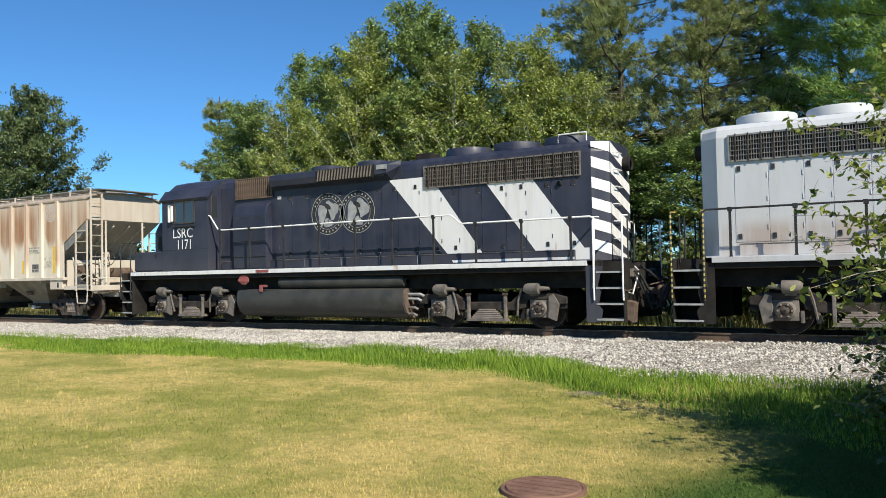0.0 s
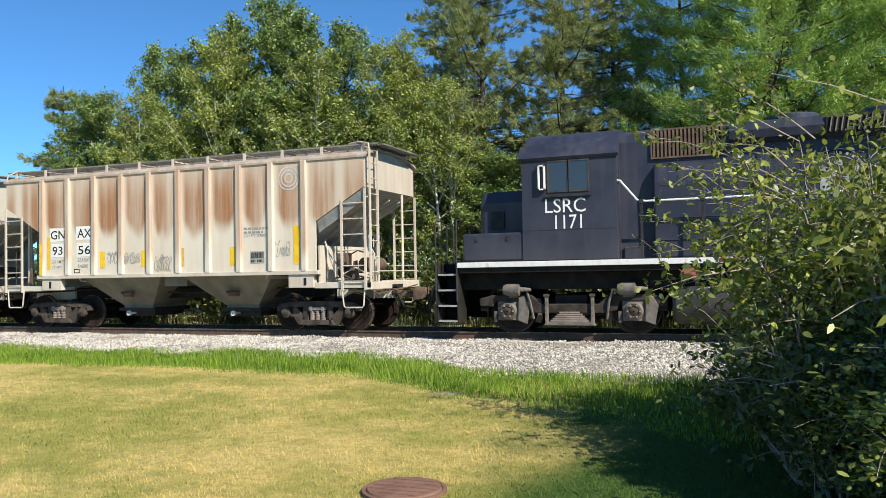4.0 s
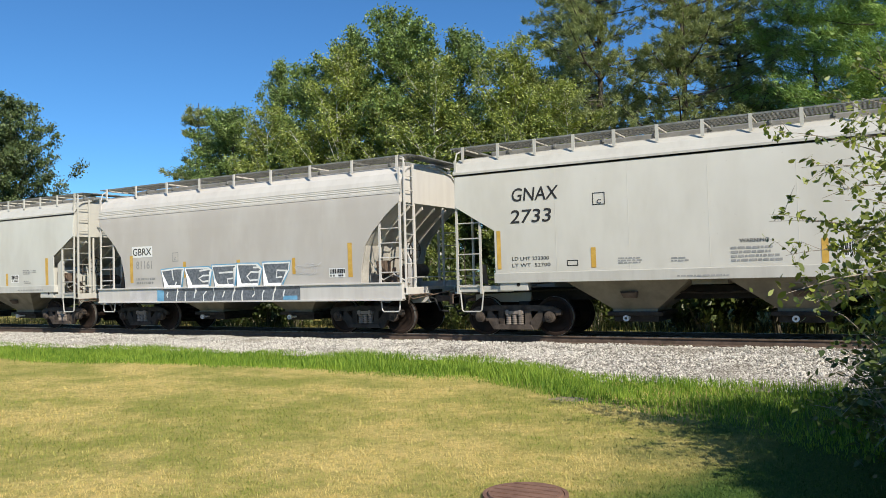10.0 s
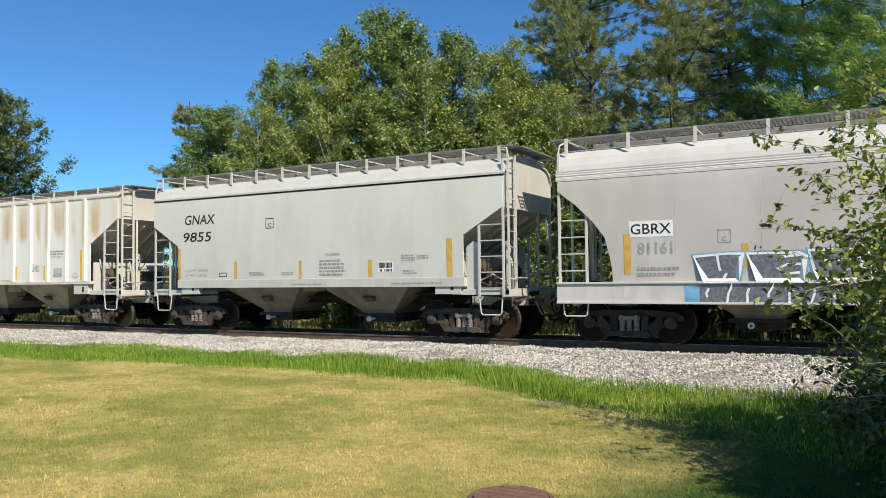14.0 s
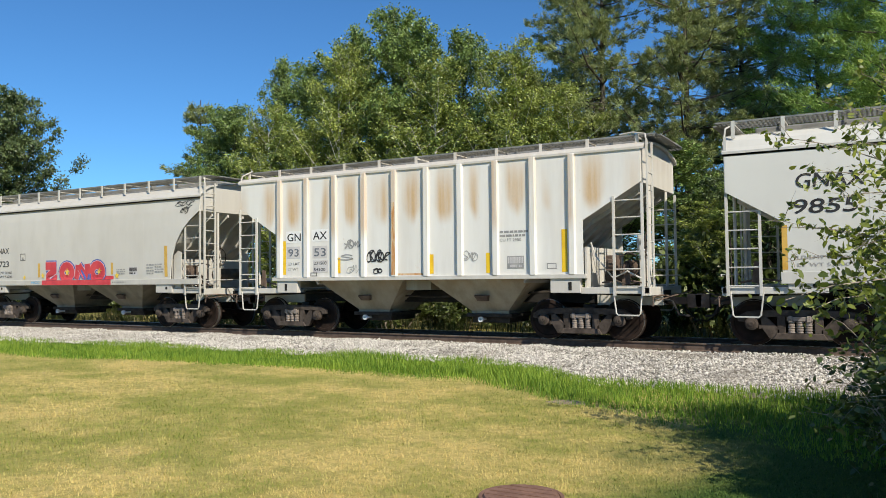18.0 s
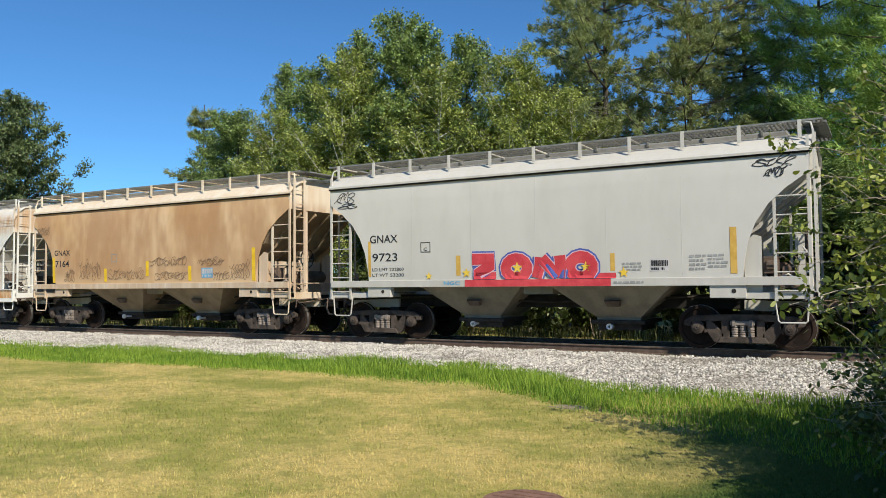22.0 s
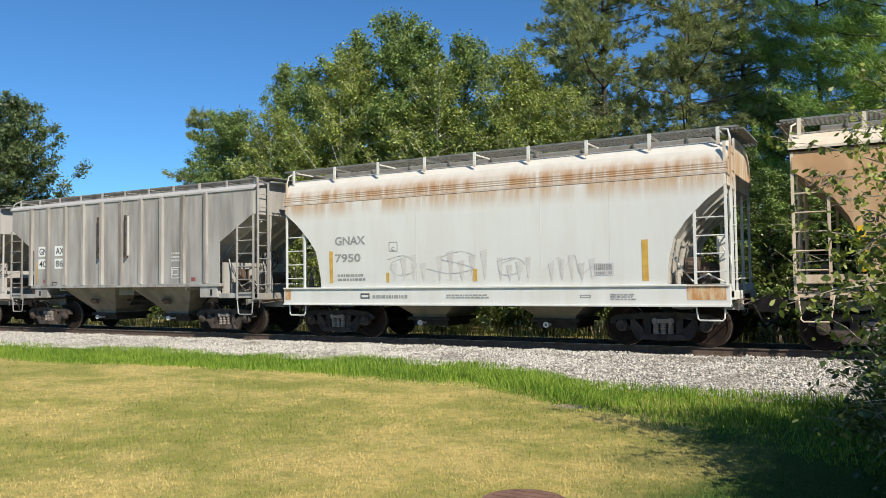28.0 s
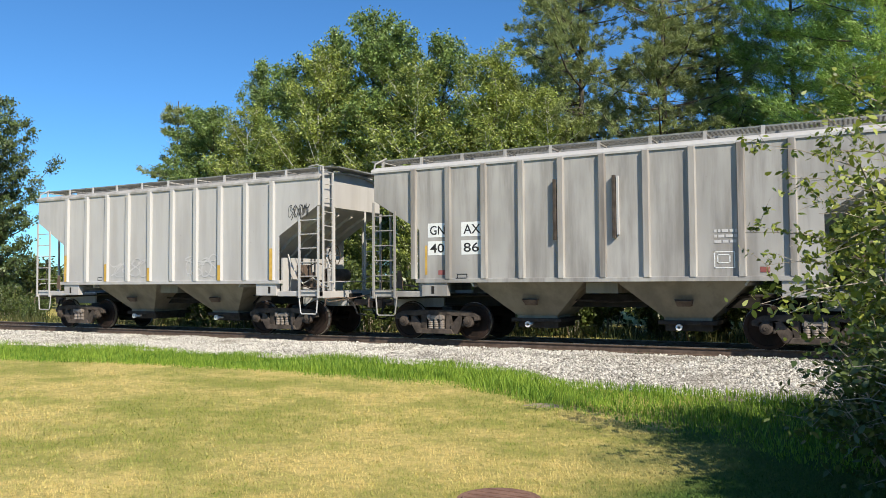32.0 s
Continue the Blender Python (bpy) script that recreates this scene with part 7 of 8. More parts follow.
CARS = [
    hopper("rib", "cream ribbed covered hopper car with heavy brown rust", cream, cream_roof, cream_end, rib0=-4.33, ribmat=cream_rib),
    hopper("smooth", "light grey smooth-sided covered hopper car", grey_a, grey_a_roof, grey_a_roof, brackets=13),
    hopper("deep", "taupe grey covered hopper car with blue and grey graffiti", taupe, taupe_light, taupe_light, "truck", 9),
    hopper("smooth", "clean pale grey smooth-sided covered hopper car", grey_b, grey_b_roof, grey_b_roof, brackets=13),
    hopper("rib", "white ribbed covered hopper car with orange rust streaks", white_r, white_roof, white_roof, rib0=-4.26, ribmat=white_rib, under=BAY_WHITE),
    hopper("flow", "off-white covered hopper car with large red graffiti", grey_c, grey_c_roof, grey_c_roof),
    hopper("flow", "tan rust-stained covered hopper car with black graffiti tags", tan, tan_roof, tan_roof, under=BAY_TAN),
    hopper("deep", "white covered hopper car with rust along the roof edge", white_s, white_s_roof, white_s, "truck", 9),
    hopper("rib", "streaky dark grey ribbed covered hopper car", grey_d, grey_e, grey_d, rib0=-4.56, ribmat=dark_rib),
    hopper("rib", "dull grey ribbed covered hopper car, last of the train", grey_e, grey_d, grey_e, rib0=-4.23),
]
for car, u in zip(CARS, CAR_U):
    place(car, u)


def rust_stain():
    m = Mat("orange_rust_stain", 0.85)
    n = m.noise(11, (1, 1, 0.22), 6, 0.7)
    m.base(m.mix(m.ramp(n, 0.40, 0.62), (0.62, 0.47, 0.30), m.mix(m.noise(18), (0.42, 0.17, 0.06), (0.56, 0.30, 0.11))))
    return m.m


RUST_STAIN = rust_stain()


# ---- lettering, reflectors and graffiti on the near walls ----
KIND = ["rib", "smooth", "deep", "smooth", "rib", "flow", "flow", "deep", "rib", "rib"]


def words(i, word, x0, z0, x1, z1, material, offset=0.004, shear=0.0, dy=-0.003, label="stencilled lettering"):
    """Lettering stretched to fill a box on the wall of car i."""
    me = text_mesh(word, 0.3, material, offset=offset, shear=shear)
    xs, zs = [v.co.x for v in me.vertices], [v.co.z for v in me.vertices]
    a, b, c, d = min(xs), max(xs), min(zs), max(zs)
    for v in me.vertices:
        v.co.x = x0 + (v.co.x - a) / (b - a) * (x1 - x0)
        v.co.z = z0 + (v.co.z - c) / (d - c) * (z1 - z0)
        v.co.y = dy
    return on_side(CARS[i], KIND[i], me, "lettering", label)


def patch(i, x0, z0, x1, z1, material, name="paint_patch", label="", dy=0.0):
    return on_side(CARS[i], KIND[i], sheet(x0, z0, x1, z1, material, dy), name, label)


def strips(i, material, rows, label="reflective yellow strip"):
    for x0, z0, x1, z1 in rows:
        patch(i, x0, z0, x1, z1, material, "reflector_strip", label, -0.002)


def print_rows(i, x0, z0, x1, z1, rows, seed, material=None):
    on_side(CARS[i], KIND[i], bars(x0, z0, x1 - x0, z1 - z0, rows, material or M["fadedtext"], seed), "small_print", "rows of small faded print")


def tag(i, x0, z0, x1, z1, seed, strokes, thick=0.02, material=None):
    on_side(CARS[i], KIND[i], scribble(x0, z0, x1 - x0, z1 - z0, seed, material or M["black"], strokes, thick), "graffiti_tag", "sprayed scribble")


def code(i, x0, z0, x1, z1, front=None, back=None):
    p = patch(i, x0, z0, x1, z1, front or M["white"], "stencil_panel", "small stencil panel", -0.001)
    w, h = x1 - x0, z1 - z0
    rng = random.Random(int(x0 * 100) + i)
    q = x0 + 0.05 * w
    while q < x1 - 0.08 * w:
        d = rng.uniform(0.03, 0.11) * w
        for za, zb in ((0.42, 0.90), (0.10, 0.30)):
            if za > 0.3 or rng.random() < 0.8:
                on_side(CARS[i], KIND[i], sheet(q, z0 + h * za, q + d, z0 + h * zb, back or M["black"], -0.004), "stencil_bar").parent = p
        q += d + rng.uniform(0.015, 0.04) * w


def outline(i, x0, z0, x1, z1, material, w=0.02):
    for a, b, c, d in ((x0, z0, x1, z0 + w), (x0, z1 - w, x1, z1), (x0, z0, x0 + w, z1), (x1 - w, z0, x1, z1)):
        patch(i, a, b, c, d, material, "stencil_frame")


# rusty cream car
for w, x0, z0, x1, z1 in (("GN", -4.03, 2.50, -3.51, 2.74), ("AX", -3.06, 2.52, -2.57, 2.76), ("93", -3.97, 2.06, -3.60, 2.30), ("56", -3.04, 2.06, -2.60, 2.30)):
    patch(0, x0 - 0.05, z0 - 0.06, x1 + 0.05, z1 + 0.07, M["white"], "paint_patch", "white lettering patch")
    words(0, w, x0, z0, x1, z1, M["black"])
words(0, "LD LMT", -3.99, 1.84, -3.57, 1.92, M["fadedtext"])
words(0, "LT WT", -3.99, 1.68, -3.62, 1.76, M["fadedtext"])
words(0, "231600", -3.05, 1.87, -2.64, 1.96, M["fadedtext"])
words(0, "54600", -3.05, 1.70, -2.68, 1.79, M["fadedtext"])
words(0, "CU FT 2980", 2.37, 2.36, 3.0, 2.43, M["fadedtext"])
print_rows(0, 2.37, 2.45, 3.05, 2.64, 2, 3)
strips(0, M["yellow"], [(-4.18, 1.66, -4.05, 2.56), (-2.27, 1.67, -2.10, 2.11), (-0.87, 1.68, -0.74, 2.11), (1.95, 1.66, 2.10, 2.12), (3.80, 1.66, 3.97, 2.59)])
part("reflector_strip", flat([(-4.383, 1.51), (-4.277, 1.51), (-4.277, 2.40), (-4.383, 2.40)], -1.578, M["yellow"]), None, CARS[0], "reflective yellow strip")
strips(0, M["amber"], [(0.41, 1.66, 0.53, 2.14)], "faded amber strip")
code(0, 2.55, 1.70, 2.96, 2.00, M["fadedtext"], M["black"])
outline(0, -3.19, 1.55, -2.98, 1.66, M["black"])
tag(0, -1.99, 1.78, -1.69, 2.20, 4, 4, 0.014, M["fadedtext"])
tag(0, -1.53, 1.77, -0.92, 2.10, 5, 6, 0.014, M["fadedtext"])
tag(0, -0.42, 1.53, 0.10, 2.02, 6, 7, 0.015, M["fadedtext"])
tag(0, 3.30, 1.83, 3.69, 2.29, 7, 4, 0.012, M["fadedtext"])
for r in (0.30, 0.22, 0.12):
    me = Geo().turned([(0.0, r), (-0.002, r), (-0.002, r - 0.035), (0.0, r - 0.035)], "y", 28, (3.68, 0, 3.76), True).mesh("ring_mark", M["ghost"])
    on_side(CARS[0], "rib", me, "ring_mark", "faded round emblem ring")
part("slope_edge_plate", Geo().slab([(5.68, 3.42), (5.10, 3.08), (4.44, 2.70), (4.50, 2.40), (5.16, 2.80), (5.72, 3.14)], -1.47, -1.44), M["grating"], CARS[0], "bare grey diagonal plate")
# light grey car
words(1, "GNAX", -4.25, 3.12, -3.11, 3.43, M["black"], shear=0.12)
words(1, "2733", -4.31, 2.62, -3.29, 2.93, M["black"], shear=0.12)
words(1, "LD LMT 233300", -4.28, 1.77, -3.38, 1.85, M["black"], 0.0)
words(1, "LT WT  52700", -4.28, 1.62, -3.35, 1.70, M["black"], 0.0)
words(1, "WARNING", 0.67, 1.97, 1.21, 2.05, M["black"], 0.0)
words(1, "C", -2.23, 2.95, -2.13, 3.04, M["black"])
outline(1, -2.33, 2.92, -2.05, 3.19, M["black"])
outline(1, -2.96, 1.61, -2.70, 1.74, M["black"])
for q, (x0, z0, x1, z1, r) in enumerate(((0.50, 1.60, 1.41, 1.93, 4), (3.11, 1.92, 3.5, 2.12, 3), (3.6, 1.98, 3.9, 2.12, 2), (-1.80, 1.63, -1.27, 1.78, 3), (-0.68, 1.64, -0.31, 1.75, 2), (3.10, 1.62, 3.39, 1.74, 2), (-0.57, 1.32, 0.5, 1.38, 1), (3.0, 1.32, 4.3, 1.40, 1))):
    print_rows(1, x0, z0, x1, z1, r, 20 + q)
strips(1, M["amber"], [(-4.66, 1.58, -4.56, 2.47), (-2.40, 1.56, -2.29, 2.00), (2.13, 1.52, 2.25, 1.99), (4.36, 1.53, 4.49, 2.47)], "faded amber strip")
code(1, 2.43, 1.62, 2.92, 1.94)
# taupe car
patch(2, -4.17, 2.28, -3.25, 2.62, M["white"], "paint_patch", "white lettering patch")
words(2, "GBRX", -4.13, 2.34, -3.29, 2.56, M["black"])
words(2, "81161", -3.99, 1.92, -3.27, 2.17, M["fadedtext"], 0.008)
print_rows(2, -4.0, 1.46, -3.11, 1.70, 2, 31)
outline(2, -2.38, 2.11, -2.12, 2.38, M["fadedtext"])
words(2, "C", -2.29, 2.15, -2.21, 2.24, M["fadedtext"])
code(2, 3.53, 1.50, 4.05, 1.74)
def ribbon(pts, thick, dy, material, zlo=1.345, zhi=2.06):
    """A broad sprayed stroke along (x, z) points, with square ends."""
    vs, fs, n = [], [], len(pts)
    for i in range(n):
        (xa, za), (xb, zb) = pts[max(i - 1, 0)], pts[min(i + 1, n - 1)]
        d = math.hypot(xb - xa, zb - za) or 1
        for q in (1, 0.33, -0.33, -1):
            vs.append((pts[i][0] - (zb - za) / d * thick / 2 * q, dy, min(max(pts[i][1] + (xb - xa) / d * thick / 2 * q, zlo), zhi)))
        if i:
            fs += [(4 * i - 4 + k, 4 * i - 3 + k, 4 * i + 1 + k, 4 * i + k) for k in range(3)]
    me = bpy.data.meshes.new("graffiti_stroke")
    me.from_pydata(vs, [], fs)
    me.materials.append(material)
    return me


def arc(cx, cz, rx, rz, a0, a1, n=9):
    return [(cx + rx * math.cos(radians(a0 + (a1 - a0) * k / (n - 1))), cz + rz * math.sin(radians(a0 + (a1 - a0) * k / (n - 1)))) for k in range(n)]


def slab_shape(i, poly, layers, label):
    """A filled sprayed block in coats, each coat grown outward by its edge width; poly is convex."""
    cx, cz = sum(q[0] for q in poly) / len(poly), sum(q[1] for q in poly) / len(poly)
    for k, (grow, mat, nm) in enumerate(layers):
        ring = []
        for x, z in poly:
            ring.append((x + math.copysign(grow, x - cx), z + math.copysign(grow, z - cz)))
        n, rows = len(ring), 4
        vs = [(cx + (x - cx) * r / rows, -0.003 - 0.002 * k, cz + (z - cz) * r / rows) for r in range(1, rows + 1) for x, z in ring] + [(cx, -0.003 - 0.002 * k, cz)]
        fs = [(r * n + j, r * n + (j + 1) % n, (r + 1) * n + (j + 1) % n, (r + 1) * n + j) for r in range(rows - 1) for j in range(n)] + [(len(vs) - 1, j, (j + 1) % n) for j in range(n)]
        me = bpy.data.meshes.new("graffiti_block")
        me.from_pydata(vs, [], fs)
        me.materials.append(mat)
        on_side(CARS[i], KIND[i], me, "graffiti_block", nm + " of " + label)


COATS = ((0.075, M["blue"], "pale blue edge"), (0.045, M["white"], "white edge"), (0.0, M["navyspray"], "grey fill"))
for poly in (
    [(-2.82, 1.82), (-2.20, 1.87), (-1.92, 1.86), (-2.02, 1.36), (-2.62, 1.36)],
    [(-1.80, 1.86), (-0.92, 1.86), (-0.78, 1.78), (-0.86, 1.36), (-1.62, 1.36)],
    [(-0.70, 1.90), (0.20, 1.90), (0.14, 1.36), (-0.52, 1.36), (-0.62, 1.60)],
    [(0.30, 1.92), (0.98, 1.90), (1.14, 1.76), (1.04, 1.36), (0.34, 1.36)],
    [(1.26, 1.92), (2.16, 1.92), (2.12, 1.70), (1.86, 1.36), (1.34, 1.36)],
):
    slab_shape(2, poly, COATS, "a sprayed block shape")
for pts in ([(-2.40, 1.90), (-2.36, 1.62), (-2.34, 1.55)], [(-2.30, 1.36), (-2.22, 1.50)], [(-0.80, 1.66), (-1.10, 1.66), (-1.28, 1.58), (-1.12, 1.48), (-0.86, 1.50)], [(-0.46, 1.72), (0.16, 1.74)], [(-0.10, 1.36), (-0.14, 1.54), (0.12, 1.56)], [(1.12, 1.70), (0.78, 1.72), (0.62, 1.60), (0.74, 1.48), (1.08, 1.50)], [(2.10, 1.72), (1.74, 1.74), (1.70, 1.54), (1.92, 1.56)], [(-1.24, 1.80), (-0.86, 1.84)], [(0.86, 1.84), (1.10, 1.84)]):
    on_side(CARS[2], "deep", ribbon(pts, 0.05, -0.0095, M["white"]), "graffiti_cut", "white sprayed stroke")
patch(2, -2.75, 0.905, 2.55, 1.30, M["navyspray"], "graffiti_band", "dark grey sprayed band on the side sill", -0.0)
patch(2, -3.05, 0.905, -2.75, 1.25, M["blue"], "graffiti_band", "blue sprayed patch on the side sill", -0.0)
patch(2, -4.3, 0.91, -3.05, 1.28, M["ghost"], "graffiti_band", "pale sprayed band on the side sill", -0.0)
patch(2, 1.95, 0.93, 2.45, 1.04, M["blue"], "graffiti_band", "blue sprayed patch on the side sill", -0.001)
rng_g = random.Random(31)
for k in range(13):
    x = -2.6 + k * 0.38
    top = 1.29 if k % 2 else 1.20
    on_side(CARS[2], "deep", ribbon([(x, 0.92 if k % 3 else 1.02), (x + rng_g.uniform(-0.02, 0.10), 1.10), (x + rng_g.uniform(0.02, 0.16), top)], 0.045, -0.003, M["white"], 0.91, 1.30), "graffiti_cut", "white sprayed stroke")
on_side(CARS[2], "deep", ribbon([(-2.75, 1.295), (0.0, 1.30), (2.4, 1.295)], 0.04, -0.004, M["white"], 0.91, 1.31), "graffiti_cut", "white sprayed stroke")
tag(2, 2.4, 1.55, 3.2, 1.95, 78, 4, 0.02, M["ghost"])
strips(2, M["amber"], [(-4.28, 1.50, -4.14, 2.35), (-1.92, 1.62, -1.80, 2.09), (0.24, 1.63, 0.37, 2.08), (2.28, 1.62, 2.39, 2.06), (4.15, 1.50, 4.29, 2.39)], "faded amber strip")
# pale grey car
words(3, "GNAX", -4.45, 3.10, -3.25, 3.38, M["black"], shear=0.12)
words(3, "9855", -4.50, 2.60, -3.39, 2.88, M["black"], shear=0.12)
words(3, "LD LMT 233000", -4.45, 1.73, -3.52, 1.80, M["fadedtext"], 0.0)
words(3, "LT WT 53000", -4.45, 1.59, -3.56, 1.66, M["fadedtext"], 0.0)
words(3, "WARNING", 0.65, 2.08, 1.13, 2.15, M["fadedtext"], 0.0)
outline(3, -1.36, 2.88, -1.08, 3.16, M["black"])
words(3, "C", -1.26, 2.93, -1.16, 3.02, M["black"])
outline(3, -3.10, 1.57, -2.80, 1.69, M["black"])
for q, (x0, z0, x1, z1, r) in enumerate(((0.47, 1.57, 1.33, 2.02, 5), (3.01, 1.9, 3.40, 2.08, 3), (3.45, 1.95, 3.8, 2.06, 2), (-1.95, 1.60, -1.4, 1.72, 2), (-0.8, 1.60, -0.4, 1.70, 2), (3.05, 1.58, 3.4, 1.70, 2), (-0.5, 1.33, 0.5, 1.39, 1), (2.7, 1.33, 4.2, 1.40, 1))):
    print_rows(3, x0, z0, x1, z1, r, 40 + q)
strips(3, M["amber"], [(-4.72, 1.53, -4.62, 2.40), (-2.52, 1.51, -2.41, 1.99), (-0.20, 1.50, -0.12, 1.97), (2.01, 1.52, 2.13, 1.95), (4.28, 1.51, 4.43, 2.42)], "faded amber strip")
code(3, 2.32, 1.62, 2.77, 1.90)
# white ribbed car
for w, x0, z0, x1, z1, mat in (("GN", -4.0, 2.48, -3.53, 2.69, M["black"]), ("AX", -3.11, 2.50, -2.64, 2.71, M["black"]), ("93", -3.97, 2.06, -3.60, 2.27, M["navyspray"]), ("53", -3.08, 2.05, -2.68, 2.27, M["navyspray"])):
    patch(4, x0 - 0.05, z0 - 0.05, x1 + 0.05, z1 + 0.06, M["white"] if mat is M["black"] else M["ghost"], "paint_patch", "pale lettering patch")
    words(4, w, x0, z0, x1, z1, mat)
words(4, "LD LMT", -3.98, 1.83, -3.57, 1.90, M["fadedtext"])
words(4, "LT WT", -3.98, 1.68, -3.62, 1.75, M["fadedtext"])
patch(4, -3.12, 1.62, -2.62, 1.95, M["ghost"])
words(4, "231500", -3.08, 1.83, -2.66, 1.91, M["black"])
words(4, "54500", -3.08, 1.66, -2.70, 1.74, M["black"])
words(4, "CU FT 2980", 2.41, 2.27, 2.95, 2.34, M["fadedtext"])
print_rows(4, 2.41, 2.38, 3.1, 2.56, 2, 51)
strips(4, M["yellow"], [(-4.15, 1.57, -4.05, 2.49), (0.51, 1.55, 0.62, 2.02), (2.05, 1.55, 2.15, 2.02), (3.93, 1.55, 4.06, 2.50), (-2.28, 1.59, -2.20, 2.0)])
code(4, 2.59, 1.64, 3.01, 1.93, M["fadedtext"], M["ghost"])
tag(4, -2.06, 2.22, -1.66, 2.46, 52, 3, 0.035, M["fadedtext"])
tag(4, -2.20, 1.92, -1.86, 2.12, 57, 1, 0.022, M["fadedtext"])
tag(4, -2.0, 1.56, -1.72, 1.84, 58, 2, 0.012, M["fadedtext"])
tag(4, -1.36, 1.86, -0.74, 2.18, 53, 5, 0.032)
tag(4, -1.15, 1.56, -0.92, 1.74, 54, 2, 0.026)
tag(4, 1.42, 1.84, 1.80, 2.10, 55, 3, 0.016, M["fadedtext"])
outline(4, 3.57, 1.62, 3.80, 1.75, M["fadedtext"])
outline(4, -3.2, 1.52, -2.98, 1.62, M["black"])
part("rust_run", flat([(-0.566, 1.53), (-0.450, 1.53), (-0.450, 2.4), (-0.468, 3.35), (-0.548, 3.35), (-0.566, 2.4)], -1.579, RUST_STAIN), None, CARS[4], "orange rust run down a rib")
patch(4, -0.43, 1.52, 0.36, 1.565, RUST_STAIN, "rust_stain", "orange rust stain along the lower edge", -0.001)
# off-white car with the red piece
words(5, "GNAX", -4.46, 2.45, -3.62, 2.65, M["black"])
words(5, "9723", -4.39, 1.98, -3.63, 2.19, M["black"])
words(5, "LD LMT 232800", -4.40, 1.74, -3.45, 1.82, M["black"], 0.0)
words(5, "LT WT 53200", -4.40, 1.60, -3.45, 1.68, M["black"], 0.0)
outline(5, -2.95, 2.18, -2.67, 2.43, M["black"])
words(5, "C", -2.86, 2.22, -2.76, 2.30, M["black"])
code(5, 2.69, 1.64, 3.08, 1.89, M["ghost"], M["black"])
for q, (x0, z0, x1, z1, r) in enumerate(((3.49, 1.65, 3.80, 2.0, 4), (3.86, 1.7, 4.2, 2.0, 4), (2.1, 1.66, 2.55, 1.86, 3))):
    print_rows(5, x0, z0, x1, z1, r, 60 + q)
RED_COATS = ((0.06, M["deepblue"], "deep blue outer edge"), (0.022, M["pinkedge"], "pale pink inner edge"), (0.0, M["red"], "red fill"))
Z_STROKES = [[(-1.52, 1.98), (-0.98, 1.98), (-1.02, 1.84), (-1.40, 1.62), (-1.46, 1.54), (-0.90, 1.54)]]
O_STROKES = [arc(-0.38, 1.75, 0.27, 0.22, -95, 280, 15)]
N_STROKES = [[(0.12, 1.52), (0.20, 1.80), (0.22, 1.99)], [(0.24, 1.97), (0.62, 1.55)], [(0.66, 1.52), (0.70, 1.80), (0.68, 2.02)]]
P_STROKES = [arc(1.17, 1.75, 0.26, 0.23, -95, 280, 15)]
for k, (grow, mat, nm) in enumerate(RED_COATS):
    for j, pts in enumerate(Z_STROKES + O_STROKES + N_STROKES + P_STROKES):
        on_side(CARS[5], "flow", ribbon(pts, 0.26 + 2 * grow, -0.003 - 0.004 * k - 0.0004 * j, mat, 1.505, 2.20), "graffiti_stroke", nm + " of the large red sprayed letters")
def star(i, cx, cz, r):
    pts = [(cx + r * (1 if k % 2 == 0 else 0.42) * math.sin(k * math.pi / 5), cz + r * (1 if k % 2 == 0 else 0.42) * math.cos(k * math.pi / 5)) for k in range(10)]
    me = bpy.data.meshes.new("graffiti_star")
    me.from_pydata([(cx, -0.013, cz)] + [(a, -0.013, b) for a, b in pts], [], [(0, 1 + j, 1 + (j + 1) % 10) for j in range(10)])
    me.materials.append(M["star"])
    on_side(CARS[i], KIND[i], me, "graffiti_star", "yellow sprayed star")


patch(5, -1.72, 1.335, 1.84, 1.495, M["red"], "graffiti_band", "red sprayed band along the sill", -0.004)
patch(5, 1.36, 1.505, 1.95, 1.62, M["red"], "graffiti_band", "red sprayed tail", -0.001)
for cx, cz, r in ((-1.68, 1.66, 0.12), (-0.36, 1.76, 0.14), (1.28, 1.76, 0.12), (2.12, 1.62, 0.12), (-2.72, 1.60, 0.10)):
    star(5, cx, cz, r)
words(5, "NGC", -2.3, 1.38, -1.85, 1.47, M["blue"], 0.012)
print_rows(5, 1.9, 1.39, 2.6, 1.47, 1, 66)
tag(5, 4.80, 3.66, 5.45, 3.90, 67, 4, 0.018)
tag(5, 4.95, 3.44, 5.35, 3.66, 69, 4, 0.018)
tag(5, -5.60, 3.50, -5.0, 3.85, 68, 3, 0.018)
tag(5, -5.40, 3.36, -4.95, 3.55, 66, 2, 0.016)
strips(5, M["amber"], [(-4.52, 1.60, -4.44, 2.5), (-1.96, 1.60, -1.84, 2.08), (1.83, 1.66, 1.93, 2.04), (4.29, 1.57, 4.42, 2.50)], "faded amber strip")
